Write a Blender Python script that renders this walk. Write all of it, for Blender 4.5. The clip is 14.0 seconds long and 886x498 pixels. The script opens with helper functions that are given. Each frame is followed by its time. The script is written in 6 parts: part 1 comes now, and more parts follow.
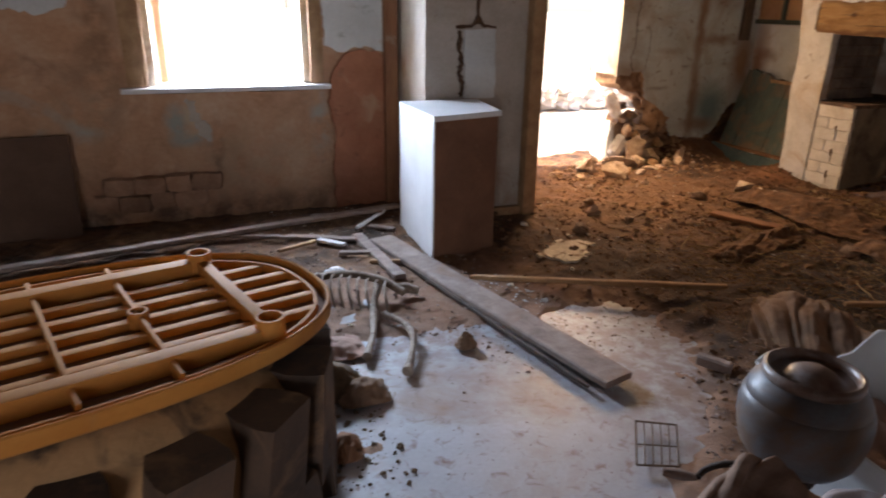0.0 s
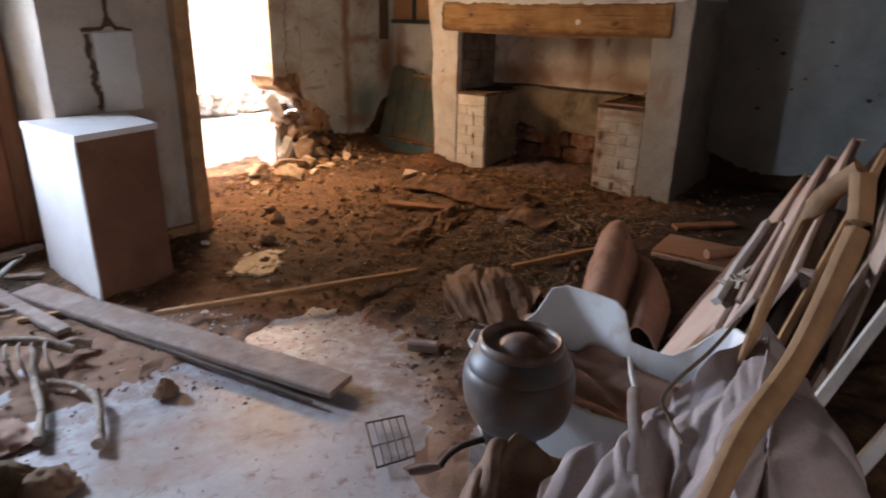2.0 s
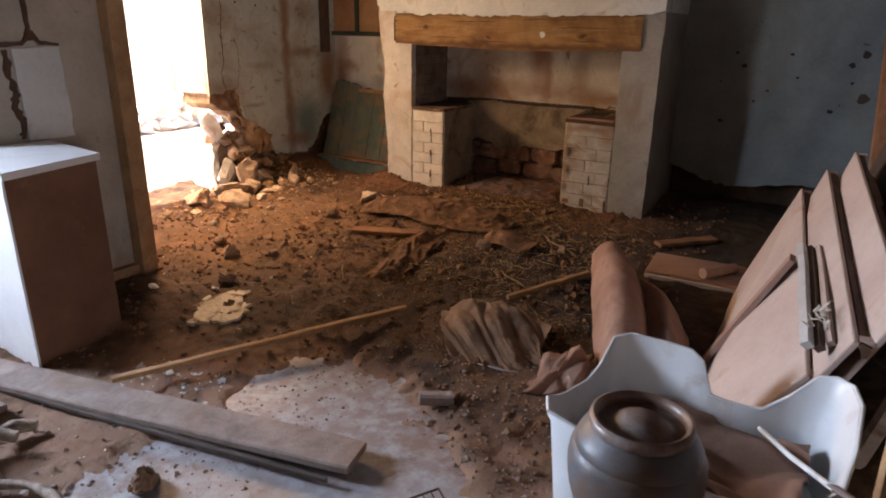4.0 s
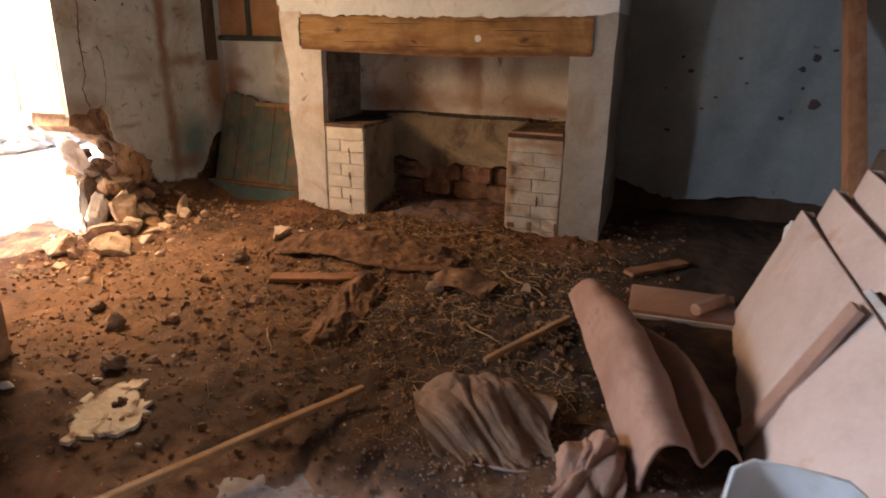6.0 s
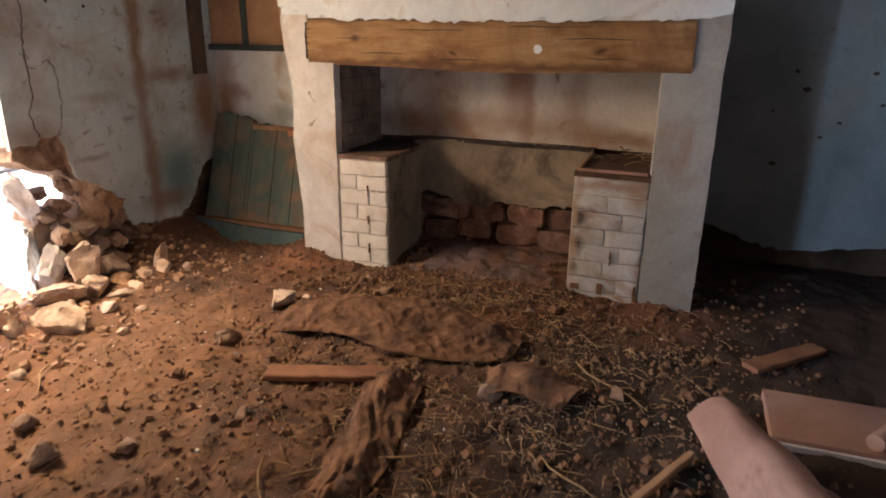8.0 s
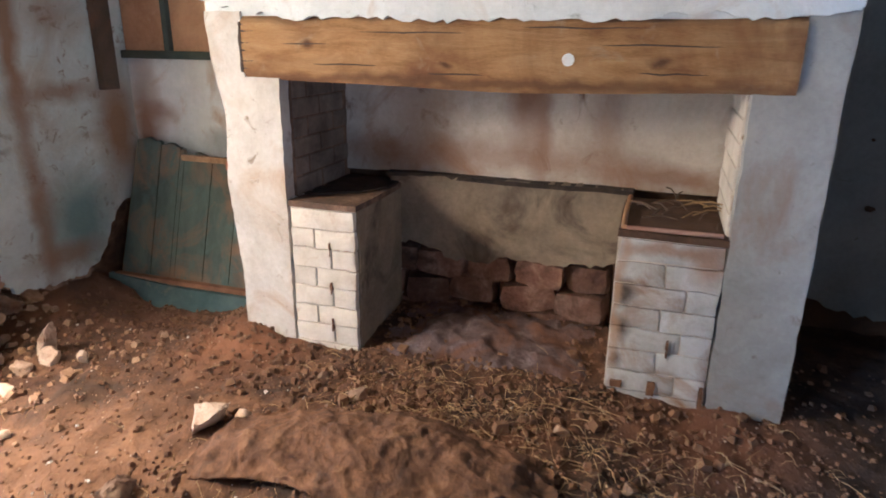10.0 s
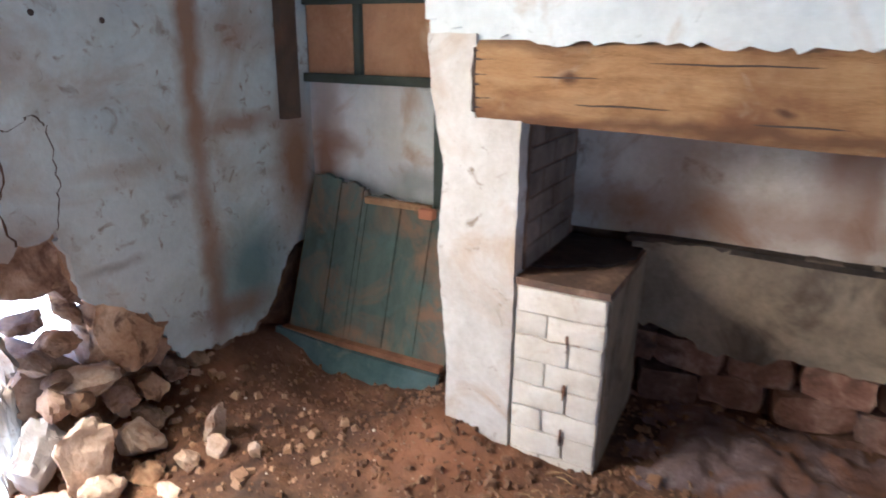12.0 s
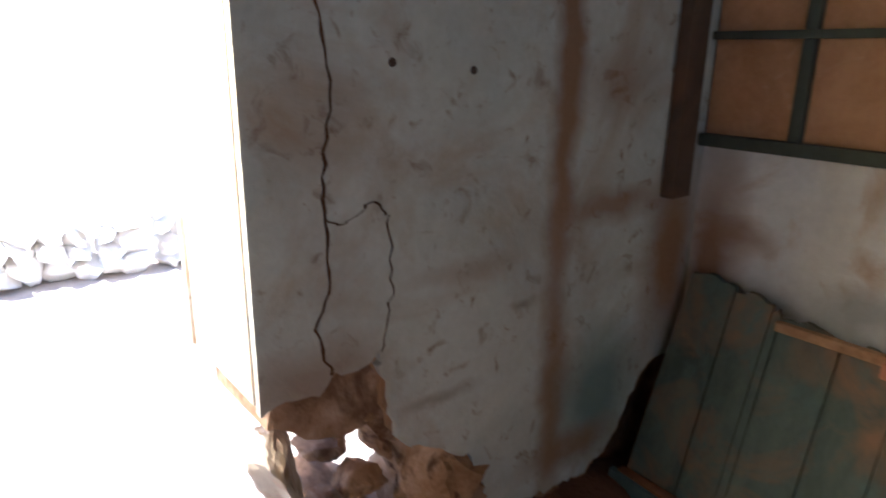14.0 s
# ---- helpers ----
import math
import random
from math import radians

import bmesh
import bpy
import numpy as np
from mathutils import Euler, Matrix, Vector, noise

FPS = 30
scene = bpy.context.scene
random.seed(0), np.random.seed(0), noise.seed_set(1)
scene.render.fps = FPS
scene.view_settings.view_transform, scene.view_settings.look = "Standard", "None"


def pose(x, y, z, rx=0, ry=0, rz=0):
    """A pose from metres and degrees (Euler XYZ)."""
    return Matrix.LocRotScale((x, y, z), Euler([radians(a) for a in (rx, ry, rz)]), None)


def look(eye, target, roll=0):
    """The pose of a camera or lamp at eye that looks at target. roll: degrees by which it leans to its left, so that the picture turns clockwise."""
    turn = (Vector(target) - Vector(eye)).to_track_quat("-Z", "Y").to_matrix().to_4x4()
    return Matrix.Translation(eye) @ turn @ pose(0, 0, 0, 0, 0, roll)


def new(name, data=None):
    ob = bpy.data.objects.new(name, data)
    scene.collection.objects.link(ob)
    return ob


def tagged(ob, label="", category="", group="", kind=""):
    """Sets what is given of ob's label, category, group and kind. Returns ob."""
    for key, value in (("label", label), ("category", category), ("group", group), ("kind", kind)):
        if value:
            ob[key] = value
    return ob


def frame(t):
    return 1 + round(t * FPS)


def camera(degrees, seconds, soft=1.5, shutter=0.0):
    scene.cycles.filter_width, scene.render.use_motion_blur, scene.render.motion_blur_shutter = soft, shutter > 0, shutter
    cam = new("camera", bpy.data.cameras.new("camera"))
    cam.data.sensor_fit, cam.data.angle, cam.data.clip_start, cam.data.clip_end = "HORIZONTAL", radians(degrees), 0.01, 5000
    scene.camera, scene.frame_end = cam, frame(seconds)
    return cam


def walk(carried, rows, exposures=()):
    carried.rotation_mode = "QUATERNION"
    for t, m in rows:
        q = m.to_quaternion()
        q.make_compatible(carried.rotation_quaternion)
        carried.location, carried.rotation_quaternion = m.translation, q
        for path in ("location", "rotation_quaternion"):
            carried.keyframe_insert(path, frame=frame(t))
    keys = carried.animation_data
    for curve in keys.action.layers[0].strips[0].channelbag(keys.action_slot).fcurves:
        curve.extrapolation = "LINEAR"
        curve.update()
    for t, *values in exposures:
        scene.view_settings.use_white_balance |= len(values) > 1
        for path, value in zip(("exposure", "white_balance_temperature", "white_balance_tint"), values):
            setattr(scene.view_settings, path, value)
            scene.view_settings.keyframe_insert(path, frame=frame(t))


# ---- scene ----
cam = camera(68.9, 14.0, soft=1.8, shutter=0.5)
METRES, EYE, TURN = 5.6, 1.5, -21.9
ROWS = [
    (0.0, 0.0, 0.0, 0.0, 0.35, -20.49, -0.94),
    (0.5, 0.0084, 0.0127, -0.0011, -4.57, -20.49, -1.03),
    (1.0, 0.0065, 0.0192, -0.0, -8.6, -20.35, -1.0),
    (1.5, -0.0002, 0.0217, -0.0013, -18.14, -20.11, -0.81),
    (2.0, -0.0057, 0.0249, -0.0008, -29.21, -19.93, -0.92),
    (4.5, -0.0374, 0.1401, -0.0001, -40.18, -19.04, -0.9),
    (5.0, -0.0179, 0.17, -0.0042, -45.41, -19.06, -0.85),
    (5.5, -0.0041, 0.2077, -0.0029, -47.83, -18.45, -0.85),
    (6.0, 0.004, 0.2542, -0.0021, -47.85, -18.47, -0.83),
    (6.5, 0.0232, 0.2976, -0.0018, -47.77, -18.46, -0.71),
    (7.0, 0.0574, 0.3408, -0.0002, -47.59, -18.47, -0.69),
    (7.5, 0.0847, 0.3778, -0.0006, -46.98, -18.43, -0.73),
    (8.0, 0.1147, 0.4042, 0.0028, -47.23, -18.25, -0.69),
    (10.5, 0.2625, 0.5688, 0.0072, -49.88, -18.21, -0.61),
    (11.0, 0.2714, 0.6006, 0.0159, -48.88, -18.35, -0.6),
    (11.5, 0.2649, 0.6486, 0.0168, -43.66, -18.35, -0.55),
    (12.0, 0.2713, 0.6919, 0.0192, -39.61, -18.16, -0.57),
    (12.5, 0.2951, 0.7341, 0.0234, -35.17, -18.29, -0.41),
    (13.0, 0.3032, 0.7693, 0.0264, -24.59, -17.14, -0.62),
    (13.5, 0.2987, 0.8194, 0.0283, -18.36, -17.21, -0.78),
    (14.0, 0.2847, 0.8609, 0.0328, -15.65, -16.77, -0.74),
]
EXPOSURES = [(0.0, 2.1, 6750, 20), (1.5, 2.22, 6800, 21), (2.0, 2.3, 6850, 22), (4.5, 2.35, 6900, 23), (6.5, 2.55, 6550, 20), (7.0, 2.55, 6300, 19), (7.5, 2.45, 5950, 18), (8.0, 2.7, 5550, 16), (10.5, 3.42, 4600, 10), (11.0, 3.46, 4500, 10), (11.5, 3.32, 4400, 9), (12.5, 3.45, 4300, 8), (13.2, 2.62, 4650, 9), (14.0, 2.36, 4950, 10)]
walk(cam, [(t, pose(0, 0, EYE, 0, 0, TURN) @ pose(METRES * x, METRES * y, METRES * z, 90 + pitch, roll, yaw)) for t, x, y, z, yaw, pitch, roll in ROWS], EXPOSURES)

# ---- world, sun and light through the openings ----
world = bpy.data.worlds.new("sky")
scene.world = world
world.use_nodes = True
wn = world.node_tree.nodes
sky = wn.new("ShaderNodeTexSky")
sky.sky_type, sky.sun_disc = "NISHITA", False
sky.sun_elevation, sky.sun_rotation = radians(68), radians(-58)
wn["Background"].inputs["Strength"].default_value = 0.1
world.node_tree.links.new(sky.outputs[0], wn["Background"].inputs["Color"])
sun = new("sun", bpy.data.lights.new("sun", "SUN"))
sun.data.energy, sun.data.angle, sun.data.color = 4.5, radians(0.5), (1.0, 0.93, 0.82)
sun.matrix_world = look((0, 0, 0), (math.sin(radians(58)) * math.cos(radians(68)), -math.cos(radians(58)) * math.cos(radians(68)), -math.sin(radians(68))))


def opening_light(name, eye, target, w, h, watts, color):
    lamp = new(name, bpy.data.lights.new(name, "AREA"))
    lamp.data.shape, lamp.data.size, lamp.data.size_y = "RECTANGLE", w, h
    lamp.data.energy, lamp.data.color = watts, color
    lamp.matrix_world = look(eye, target)
    return lamp


opening_light("window_light", (0.34, 5.22, 1.5), (0.4, 0, 0.1), 0.95, 1.0, 62, (0.60, 0.79, 1.0))
opening_light("door_light", (3.25, 5.46, 1.86), (3.2, 4.1, 0.1), 0.9, 0.62, 20, (1.0, 0.66, 0.33))
opening_light("south_door_light", (-1.6, -2.78, 1.1), (-0.6, 4.0, 1.1), 0.9, 1.8, 11, (0.93, 0.96, 1.0))

from mathutils.geometry import delaunay_2d_cdt


# ---- materials ----
def mk(name, stops, scale=6.0, rough=0.85, bump=0.3, fine=60.0, stain=None, stretch=(1, 1, 1), metal=0.0, distortion=0.4, vary=0.0, stain2=None, space="world", blots=(), blot_colour=(0.25, 0.14, 0.07), blot_break=0.0):
    """A surface: colour ramp over coarse and fine noise, up to two stains, and relief at two scales."""
    m = bpy.data.materials.new(name)
    m.use_nodes = True
    nt = m.node_tree
    N, L = nt.nodes, nt.links
    bsdf = N["Principled BSDF"]
    if space == "world":
        co = N.new("ShaderNodeNewGeometry").outputs["Position"]
    else:
        co = N.new("ShaderNodeTexCoord").outputs["Object"]
    mp = N.new("ShaderNodeMapping")
    mp.inputs["Scale"].default_value = stretch
    L.new(co, mp.inputs["Vector"])

    def tex(s, detail=6.0, dist=distortion, vec=None):
        n = N.new("ShaderNodeTexNoise")
        n.inputs["Scale"].default_value, n.inputs["Detail"].default_value, n.inputs["Distortion"].default_value = s, detail, dist
        n.inputs["Roughness"].default_value = 0.62
        L.new(vec or mp.outputs[0], n.inputs["Vector"])
        return n.outputs["Fac"]

    a, b = tex(scale), tex(fine, 4.0)
    mix = N.new("ShaderNodeMath")
    mix.operation = "MULTIPLY_ADD"
    L.new(b, mix.inputs[0])
    mix.inputs[1].default_value = 0.35
    sub = N.new("ShaderNodeMath")
    sub.operation = "MULTIPLY_ADD"
    L.new(a, sub.inputs[0])
    sub.inputs[1].default_value, sub.inputs[2].default_value = 1.0, -0.175
    L.new(sub.outputs[0], mix.inputs[2])
    ramp = N.new("ShaderNodeValToRGB")
    els = ramp.color_ramp.elements
    while len(els) < len(stops):
        els.new(0.5)
    for e, (p, c) in zip(els, stops):
        e.position, e.color = p, (*c, 1)
    L.new(mix.outputs[0], ramp.inputs["Fac"])
    col = ramp.outputs["Color"]
    for st in (stain, stain2):
        if st:
            c, s, lo, hi = st
            f = tex(s, 8.0, 0.8, co)
            mr = N.new("ShaderNodeMapRange")
            mr.inputs["From Min"].default_value, mr.inputs["From Max"].default_value = lo, hi
            L.new(f, mr.inputs["Value"])
            mx = N.new("ShaderNodeMix")
            mx.data_type = "RGBA"
            mx.inputs[7].default_value = (*c, 1)
            L.new(mr.outputs[0], mx.inputs[0])
            L.new(col, mx.inputs[6])
            col = mx.outputs[2]
    for cx, cy, cz, rx, ry, rz, most, *tint in blots:
        # a soft-edged patch of its own shape: an ellipsoid with a wandering border
        warp = N.new("ShaderNodeTexNoise")
        warp.inputs["Scale"].default_value, warp.inputs["Detail"].default_value = 7.0, 5.0
        L.new(co, warp.inputs["Vector"])
        off = N.new("ShaderNodeVectorMath")
        off.operation = "MULTIPLY_ADD"
        L.new(warp.outputs["Color"], off.inputs[0])
        off.inputs[1].default_value = (0.10, 0.10, 0.10)
        L.new(co, off.inputs[2])
        mv = N.new("ShaderNodeVectorMath")
        mv.operation = "SUBTRACT"
        L.new(off.outputs[0], mv.inputs[0])
        mv.inputs[1].default_value = (cx + 0.05, cy + 0.05, cz + 0.05)
        dv = N.new("ShaderNodeVectorMath")
        dv.operation = "DIVIDE"
        L.new(mv.outputs[0], dv.inputs[0])
        dv.inputs[1].default_value = (rx, ry, rz)
        ln = N.new("ShaderNodeVectorMath")
        ln.operation = "LENGTH"
        L.new(dv.outputs[0], ln.inputs[0])
        mr = N.new("ShaderNodeMapRange")
        mr.inputs["From Min"].default_value, mr.inputs["From Max"].default_value = 1.45, 0.35
        mr.inputs["To Max"].default_value = most
        L.new(ln.outputs["Value"], mr.inputs["Value"])
        mx = N.new("ShaderNodeMix")
        mx.data_type = "RGBA"
        mx.inputs[7].default_value = (*(tint[0] if tint else blot_colour), 1)
        amount = mr.outputs[0]
        if blot_break:
            torn = N.new("ShaderNodeMapRange")
            torn.inputs["From Min"].default_value, torn.inputs["From Max"].default_value = 0.40, 0.58
            L.new(tex(blot_break, 8.0, 0.0, co), torn.inputs["Value"])
            times = N.new("ShaderNodeMath")
            times.operation = "MULTIPLY"
            L.new(torn.outputs[0], times.inputs[0])
            L.new(amount, times.inputs[1])
            amount = times.outputs[0]
        L.new(amount, mx.inputs[0])
        L.new(col, mx.inputs[6])
        col = mx.outputs[2]
    if vary:
        info = N.new("ShaderNodeObjectInfo")
        hs = N.new("ShaderNodeHueSaturation")
        mr = N.new("ShaderNodeMapRange")
        mr.inputs["To Min"].default_value, mr.inputs["To Max"].default_value = 1 - vary, 1 + vary
        L.new(info.outputs["Random"], mr.inputs["Value"])
        L.new(mr.outputs[0], hs.inputs["Value"])
        L.new(col, hs.inputs["Color"])
        col = hs.outputs["Color"]
    L.new(col, bsdf.inputs["Base Color"])
    rr = N.new("ShaderNodeMapRange")
    rr.inputs["To Min"].default_value, rr.inputs["To Max"].default_value = max(0.05, rough - 0.12), min(1.0, rough + 0.12)
    L.new(b, rr.inputs["Value"])
    L.new(rr.outputs[0], bsdf.inputs["Roughness"])
    bsdf.inputs["Metallic"].default_value = metal
    if bump:
        b1, b2 = N.new("ShaderNodeBump"), N.new("ShaderNodeBump")
        b1.inputs["Strength"].default_value, b1.inputs["Distance"].default_value = bump, 0.02
        b2.inputs["Strength"].default_value, b2.inputs["Distance"].default_value = bump, 0.004
        L.new(a, b1.inputs["Height"])
        L.new(b, b2.inputs["Height"])
        L.new(b1.outputs[0], b2.inputs["Normal"])
        L.new(b2.outputs[0], bsdf.inputs["Normal"])
    return m


BROWN = (0.20, 0.10, 0.05)
M = {}
M["plaster_blue"] = mk("plaster_blue", [(0.3, (0.50, 0.53, 0.52)), (0.7, (0.68, 0.72, 0.72))], 2.2, 0.9, 0.25, 45, ((0.30, 0.19, 0.11), 1.4, 0.56, 0.75), stain2=((0.25, 0.2, 0.15), 9, 0.66, 0.76))
M["plaster_north"] = mk("plaster_north", [(0.3, (0.44, 0.50, 0.49)), (0.7, (0.63, 0.70, 0.69))], 2.2, 0.9, 0.6, 45, ((0.36, 0.29, 0.21), 2.4, 0.5, 0.78), stain2=((0.24, 0.19, 0.15), 15, 0.58, 0.72), blots=((4.625, 5.08, 1.75, 0.05, 5, 1.15, 0.9), (4.66, 5.08, 0.62, 0.055, 5, 0.3, 0.8), (4.86, 5.08, 1.25, 0.22, 5, 0.05, 0.75), (5.2, 5.08, 1.05, 0.14, 5, 0.34, 0.95), (4.85, 5.08, 1.62, 0.2, 5, 0.10, 0.4), (3.85, 5.08, 0.98, 0.16, 5, 0.08, 0.6), (4.86, 5.08, 0.62, 0.17, 5, 0.22, 0.95, (0.17, 0.26, 0.26)), (4.3, 5.08, 1.15, 0.16, 5, 0.03, 0.35), (4.2, 5.08, 0.82, 0.12, 5, 0.02, 0.5, (0.2, 0.17, 0.15)), (4.5, 5.08, 1.02, 0.05, 5, 0.012, 0.6, (0.2, 0.17, 0.15)), (4.75, 5.08, 0.45, 0.2, 5, 0.07, 0.7)))
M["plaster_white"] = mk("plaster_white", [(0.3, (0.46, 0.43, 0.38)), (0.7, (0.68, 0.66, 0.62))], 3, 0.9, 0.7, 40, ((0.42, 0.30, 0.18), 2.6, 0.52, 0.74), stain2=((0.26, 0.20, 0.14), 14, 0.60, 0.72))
M["plaster_tan"] = mk("plaster_tan", [(0.3, (0.34, 0.30, 0.25)), (0.7, (0.50, 0.46, 0.40))], 2.4, 0.9, 0.4, 45, ((0.26, 0.16, 0.09), 1.8, 0.54, 0.74), stain2=((0.2, 0.15, 0.1), 9, 0.64, 0.74))
# right pillar's stained whitewash, its colour also darkened for that dimmer side
M["whitewash_dim"] = mk("whitewash_dim", [(0.3, (0.23, 0.225, 0.205)), (0.7, (0.38, 0.375, 0.35))], 2.6, 0.92, 0.5, 45, ((0.24, 0.15, 0.09), 1.9, 0.55, 0.74), stain2=((0.15, 0.12, 0.09), 11, 0.62, 0.73))
# whitewashed brick of the left cheek, darkened for the shade it stands in
M["shaded_brick"] = mk("shaded_brick", [(0.3, (0.09, 0.07, 0.055)), (0.7, (0.22, 0.17, 0.13))], 7, 0.92, 0.5, 50, vary=0.2)
M["plaster_pale"] = mk("plaster_pale", [(0.3, (0.56, 0.60, 0.60)), (0.7, (0.75, 0.79, 0.79))], 3, 0.9, 0.6, 40, ((0.40, 0.31, 0.21), 3.0, 0.57, 0.76), stain2=((0.33, 0.37, 0.34), 11, 0.60, 0.70))
M["plaster_alcove"] = mk("plaster_alcove", [(0.3, (0.58, 0.61, 0.62)), (0.7, (0.76, 0.79, 0.80))], 3, 0.9, 0.6, 40, ((0.42, 0.30, 0.2), 3.0, 0.54, 0.74), blots=((5.32, 5.0, 0.95, 5, 0.10, 0.42, 0.9), (5.32, 4.9, 1.12, 5, 0.10, 0.05, 0.6), (5.32, 4.5, 0.98, 5, 0.14, 0.06, 0.7, (0.28, 0.31, 0.33)), (5.32, 4.8, 0.93, 5, 0.10, 0.05, 0.6, (0.22, 0.22, 0.22))), blot_colour=(0.22, 0.11, 0.055))
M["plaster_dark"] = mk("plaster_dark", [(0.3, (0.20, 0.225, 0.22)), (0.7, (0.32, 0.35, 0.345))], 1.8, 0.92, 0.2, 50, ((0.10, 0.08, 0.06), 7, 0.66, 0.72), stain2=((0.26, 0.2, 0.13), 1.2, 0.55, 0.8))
M["mud_plaster"] = mk("mud_plaster", [(0.28, (0.33, 0.175, 0.095)), (0.5, (0.48, 0.28, 0.165)), (0.72, (0.58, 0.40, 0.27))], 2.0, 0.95, 0.6, 35, ((0.38, 0.36, 0.31), 1.3, 0.58, 0.70), stain2=((0.24, 0.12, 0.07), 2.5, 0.58, 0.78), blot_break=7.0, blots=((-0.04, 4.74, 0.74, 0.07, 5, 0.13, 0.8, (0.26, 0.33, 0.31)), (0.08, 4.74, 0.62, 0.14, 5, 0.05, 0.9, (0.25, 0.32, 0.31)), (0.06, 4.74, 0.82, 0.05, 5, 0.14, 0.8, (0.50, 0.42, 0.28)), (0.93, 4.74, 0.70, 0.07, 5, 0.24, 0.8, (0.36, 0.38, 0.34)), (-0.58, 4.74, 0.85, 0.2, 5, 0.25, 0.5, (0.40, 0.30, 0.21)), (0.45, 4.74, 0.42, 0.5, 5, 0.3, 0.55, (0.42, 0.31, 0.20)), (-0.2, 4.74, 0.08, 1.6, 5, 0.12, 0.8, (0.10, 0.05, 0.03)), (0.2, 4.74, 0.55, 0.04, 5, 0.2, 0.7, (0.13, 0.07, 0.04)), (-0.45, 4.74, 1.25, 0.12, 5, 0.5, 0.55, (0.15, 0.08, 0.045))))
M["clay_red"] = mk("clay_red", [(0.3, (0.33, 0.13, 0.07)), (0.7, (0.46, 0.21, 0.12))], 4, 0.95, 0.5, 50, ((0.50, 0.33, 0.22), 3.5, 0.6, 0.75), stain2=((0.16, 0.07, 0.04), 5, 0.60, 0.74))
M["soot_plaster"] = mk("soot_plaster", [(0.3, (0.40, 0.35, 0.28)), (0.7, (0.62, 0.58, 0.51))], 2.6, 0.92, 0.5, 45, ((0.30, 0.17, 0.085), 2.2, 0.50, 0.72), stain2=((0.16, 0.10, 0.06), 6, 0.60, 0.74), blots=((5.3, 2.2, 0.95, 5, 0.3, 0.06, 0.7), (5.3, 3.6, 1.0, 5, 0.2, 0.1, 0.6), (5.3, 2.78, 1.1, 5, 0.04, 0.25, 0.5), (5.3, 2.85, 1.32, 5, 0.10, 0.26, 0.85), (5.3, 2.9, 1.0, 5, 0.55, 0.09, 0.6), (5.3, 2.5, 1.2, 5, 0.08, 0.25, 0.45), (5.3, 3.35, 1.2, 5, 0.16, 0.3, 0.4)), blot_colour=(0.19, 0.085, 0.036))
# darker blotched plaster; on the pier flank it stands in for shade
M["hearth_dark"] = mk("hearth_dark", [(0.3, (0.15, 0.115, 0.078)), (0.7, (0.30, 0.245, 0.17))], 4, 0.95, 0.6, 45, ((0.07, 0.05, 0.035), 3, 0.5, 0.66))
M["soot"] = mk("soot", [(0.35, (0.018, 0.013, 0.010)), (0.7, (0.06, 0.042, 0.03))], 14, 0.97, 0.8, 70)
M["ash_grey"] = mk("ash_grey", [(0.3, (0.075, 0.048, 0.043)), (0.55, (0.14, 0.098, 0.092)), (0.75, (0.27, 0.22, 0.22))], 12, 0.97, 0.7, 80, ((0.16, 0.075, 0.04), 3, 0.5, 0.64))
# dark blots: dung, deepened for shade to the right; last blot: the doorway's glow
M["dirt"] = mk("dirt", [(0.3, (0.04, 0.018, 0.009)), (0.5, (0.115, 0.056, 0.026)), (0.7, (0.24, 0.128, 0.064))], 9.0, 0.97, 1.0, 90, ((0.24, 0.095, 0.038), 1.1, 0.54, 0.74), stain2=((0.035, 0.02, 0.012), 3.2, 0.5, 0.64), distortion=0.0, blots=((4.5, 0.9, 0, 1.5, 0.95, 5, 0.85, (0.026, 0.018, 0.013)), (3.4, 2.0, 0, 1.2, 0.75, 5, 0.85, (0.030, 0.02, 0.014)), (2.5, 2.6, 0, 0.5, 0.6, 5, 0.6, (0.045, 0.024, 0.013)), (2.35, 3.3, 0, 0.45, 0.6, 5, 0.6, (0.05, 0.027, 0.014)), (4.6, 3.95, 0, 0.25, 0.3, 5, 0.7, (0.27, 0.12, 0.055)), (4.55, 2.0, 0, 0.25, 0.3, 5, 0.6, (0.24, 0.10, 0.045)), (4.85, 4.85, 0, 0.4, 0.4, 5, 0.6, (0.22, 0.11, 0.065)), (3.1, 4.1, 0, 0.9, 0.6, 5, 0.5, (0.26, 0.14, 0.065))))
_n, _l = M["dirt"].node_tree.nodes, M["dirt"].node_tree.links
# trodden thin, the earth is a paler dust
_geo, _sep, _rng, _mx = _n.new("ShaderNodeNewGeometry"), _n.new("ShaderNodeSeparateXYZ"), _n.new("ShaderNodeMapRange"), _n.new("ShaderNodeMix")
_mx.data_type = "RGBA"
_mx.inputs[7].default_value = (0.27, 0.165, 0.115, 1)
_rng.inputs["From Min"].default_value, _rng.inputs["From Max"].default_value = 0.04, 0.006
_rng.inputs["To Max"].default_value = 0.85
_l.new(_geo.outputs["Position"], _sep.inputs[0])
_l.new(_sep.outputs["Z"], _rng.inputs["Value"])
_l.new(_rng.outputs[0], _mx.inputs[0])
_base = _n["Principled BSDF"].inputs["Base Color"]
_l.new(_base.links[0].from_socket, _mx.inputs[6])
_l.new(_mx.outputs[2], _base)
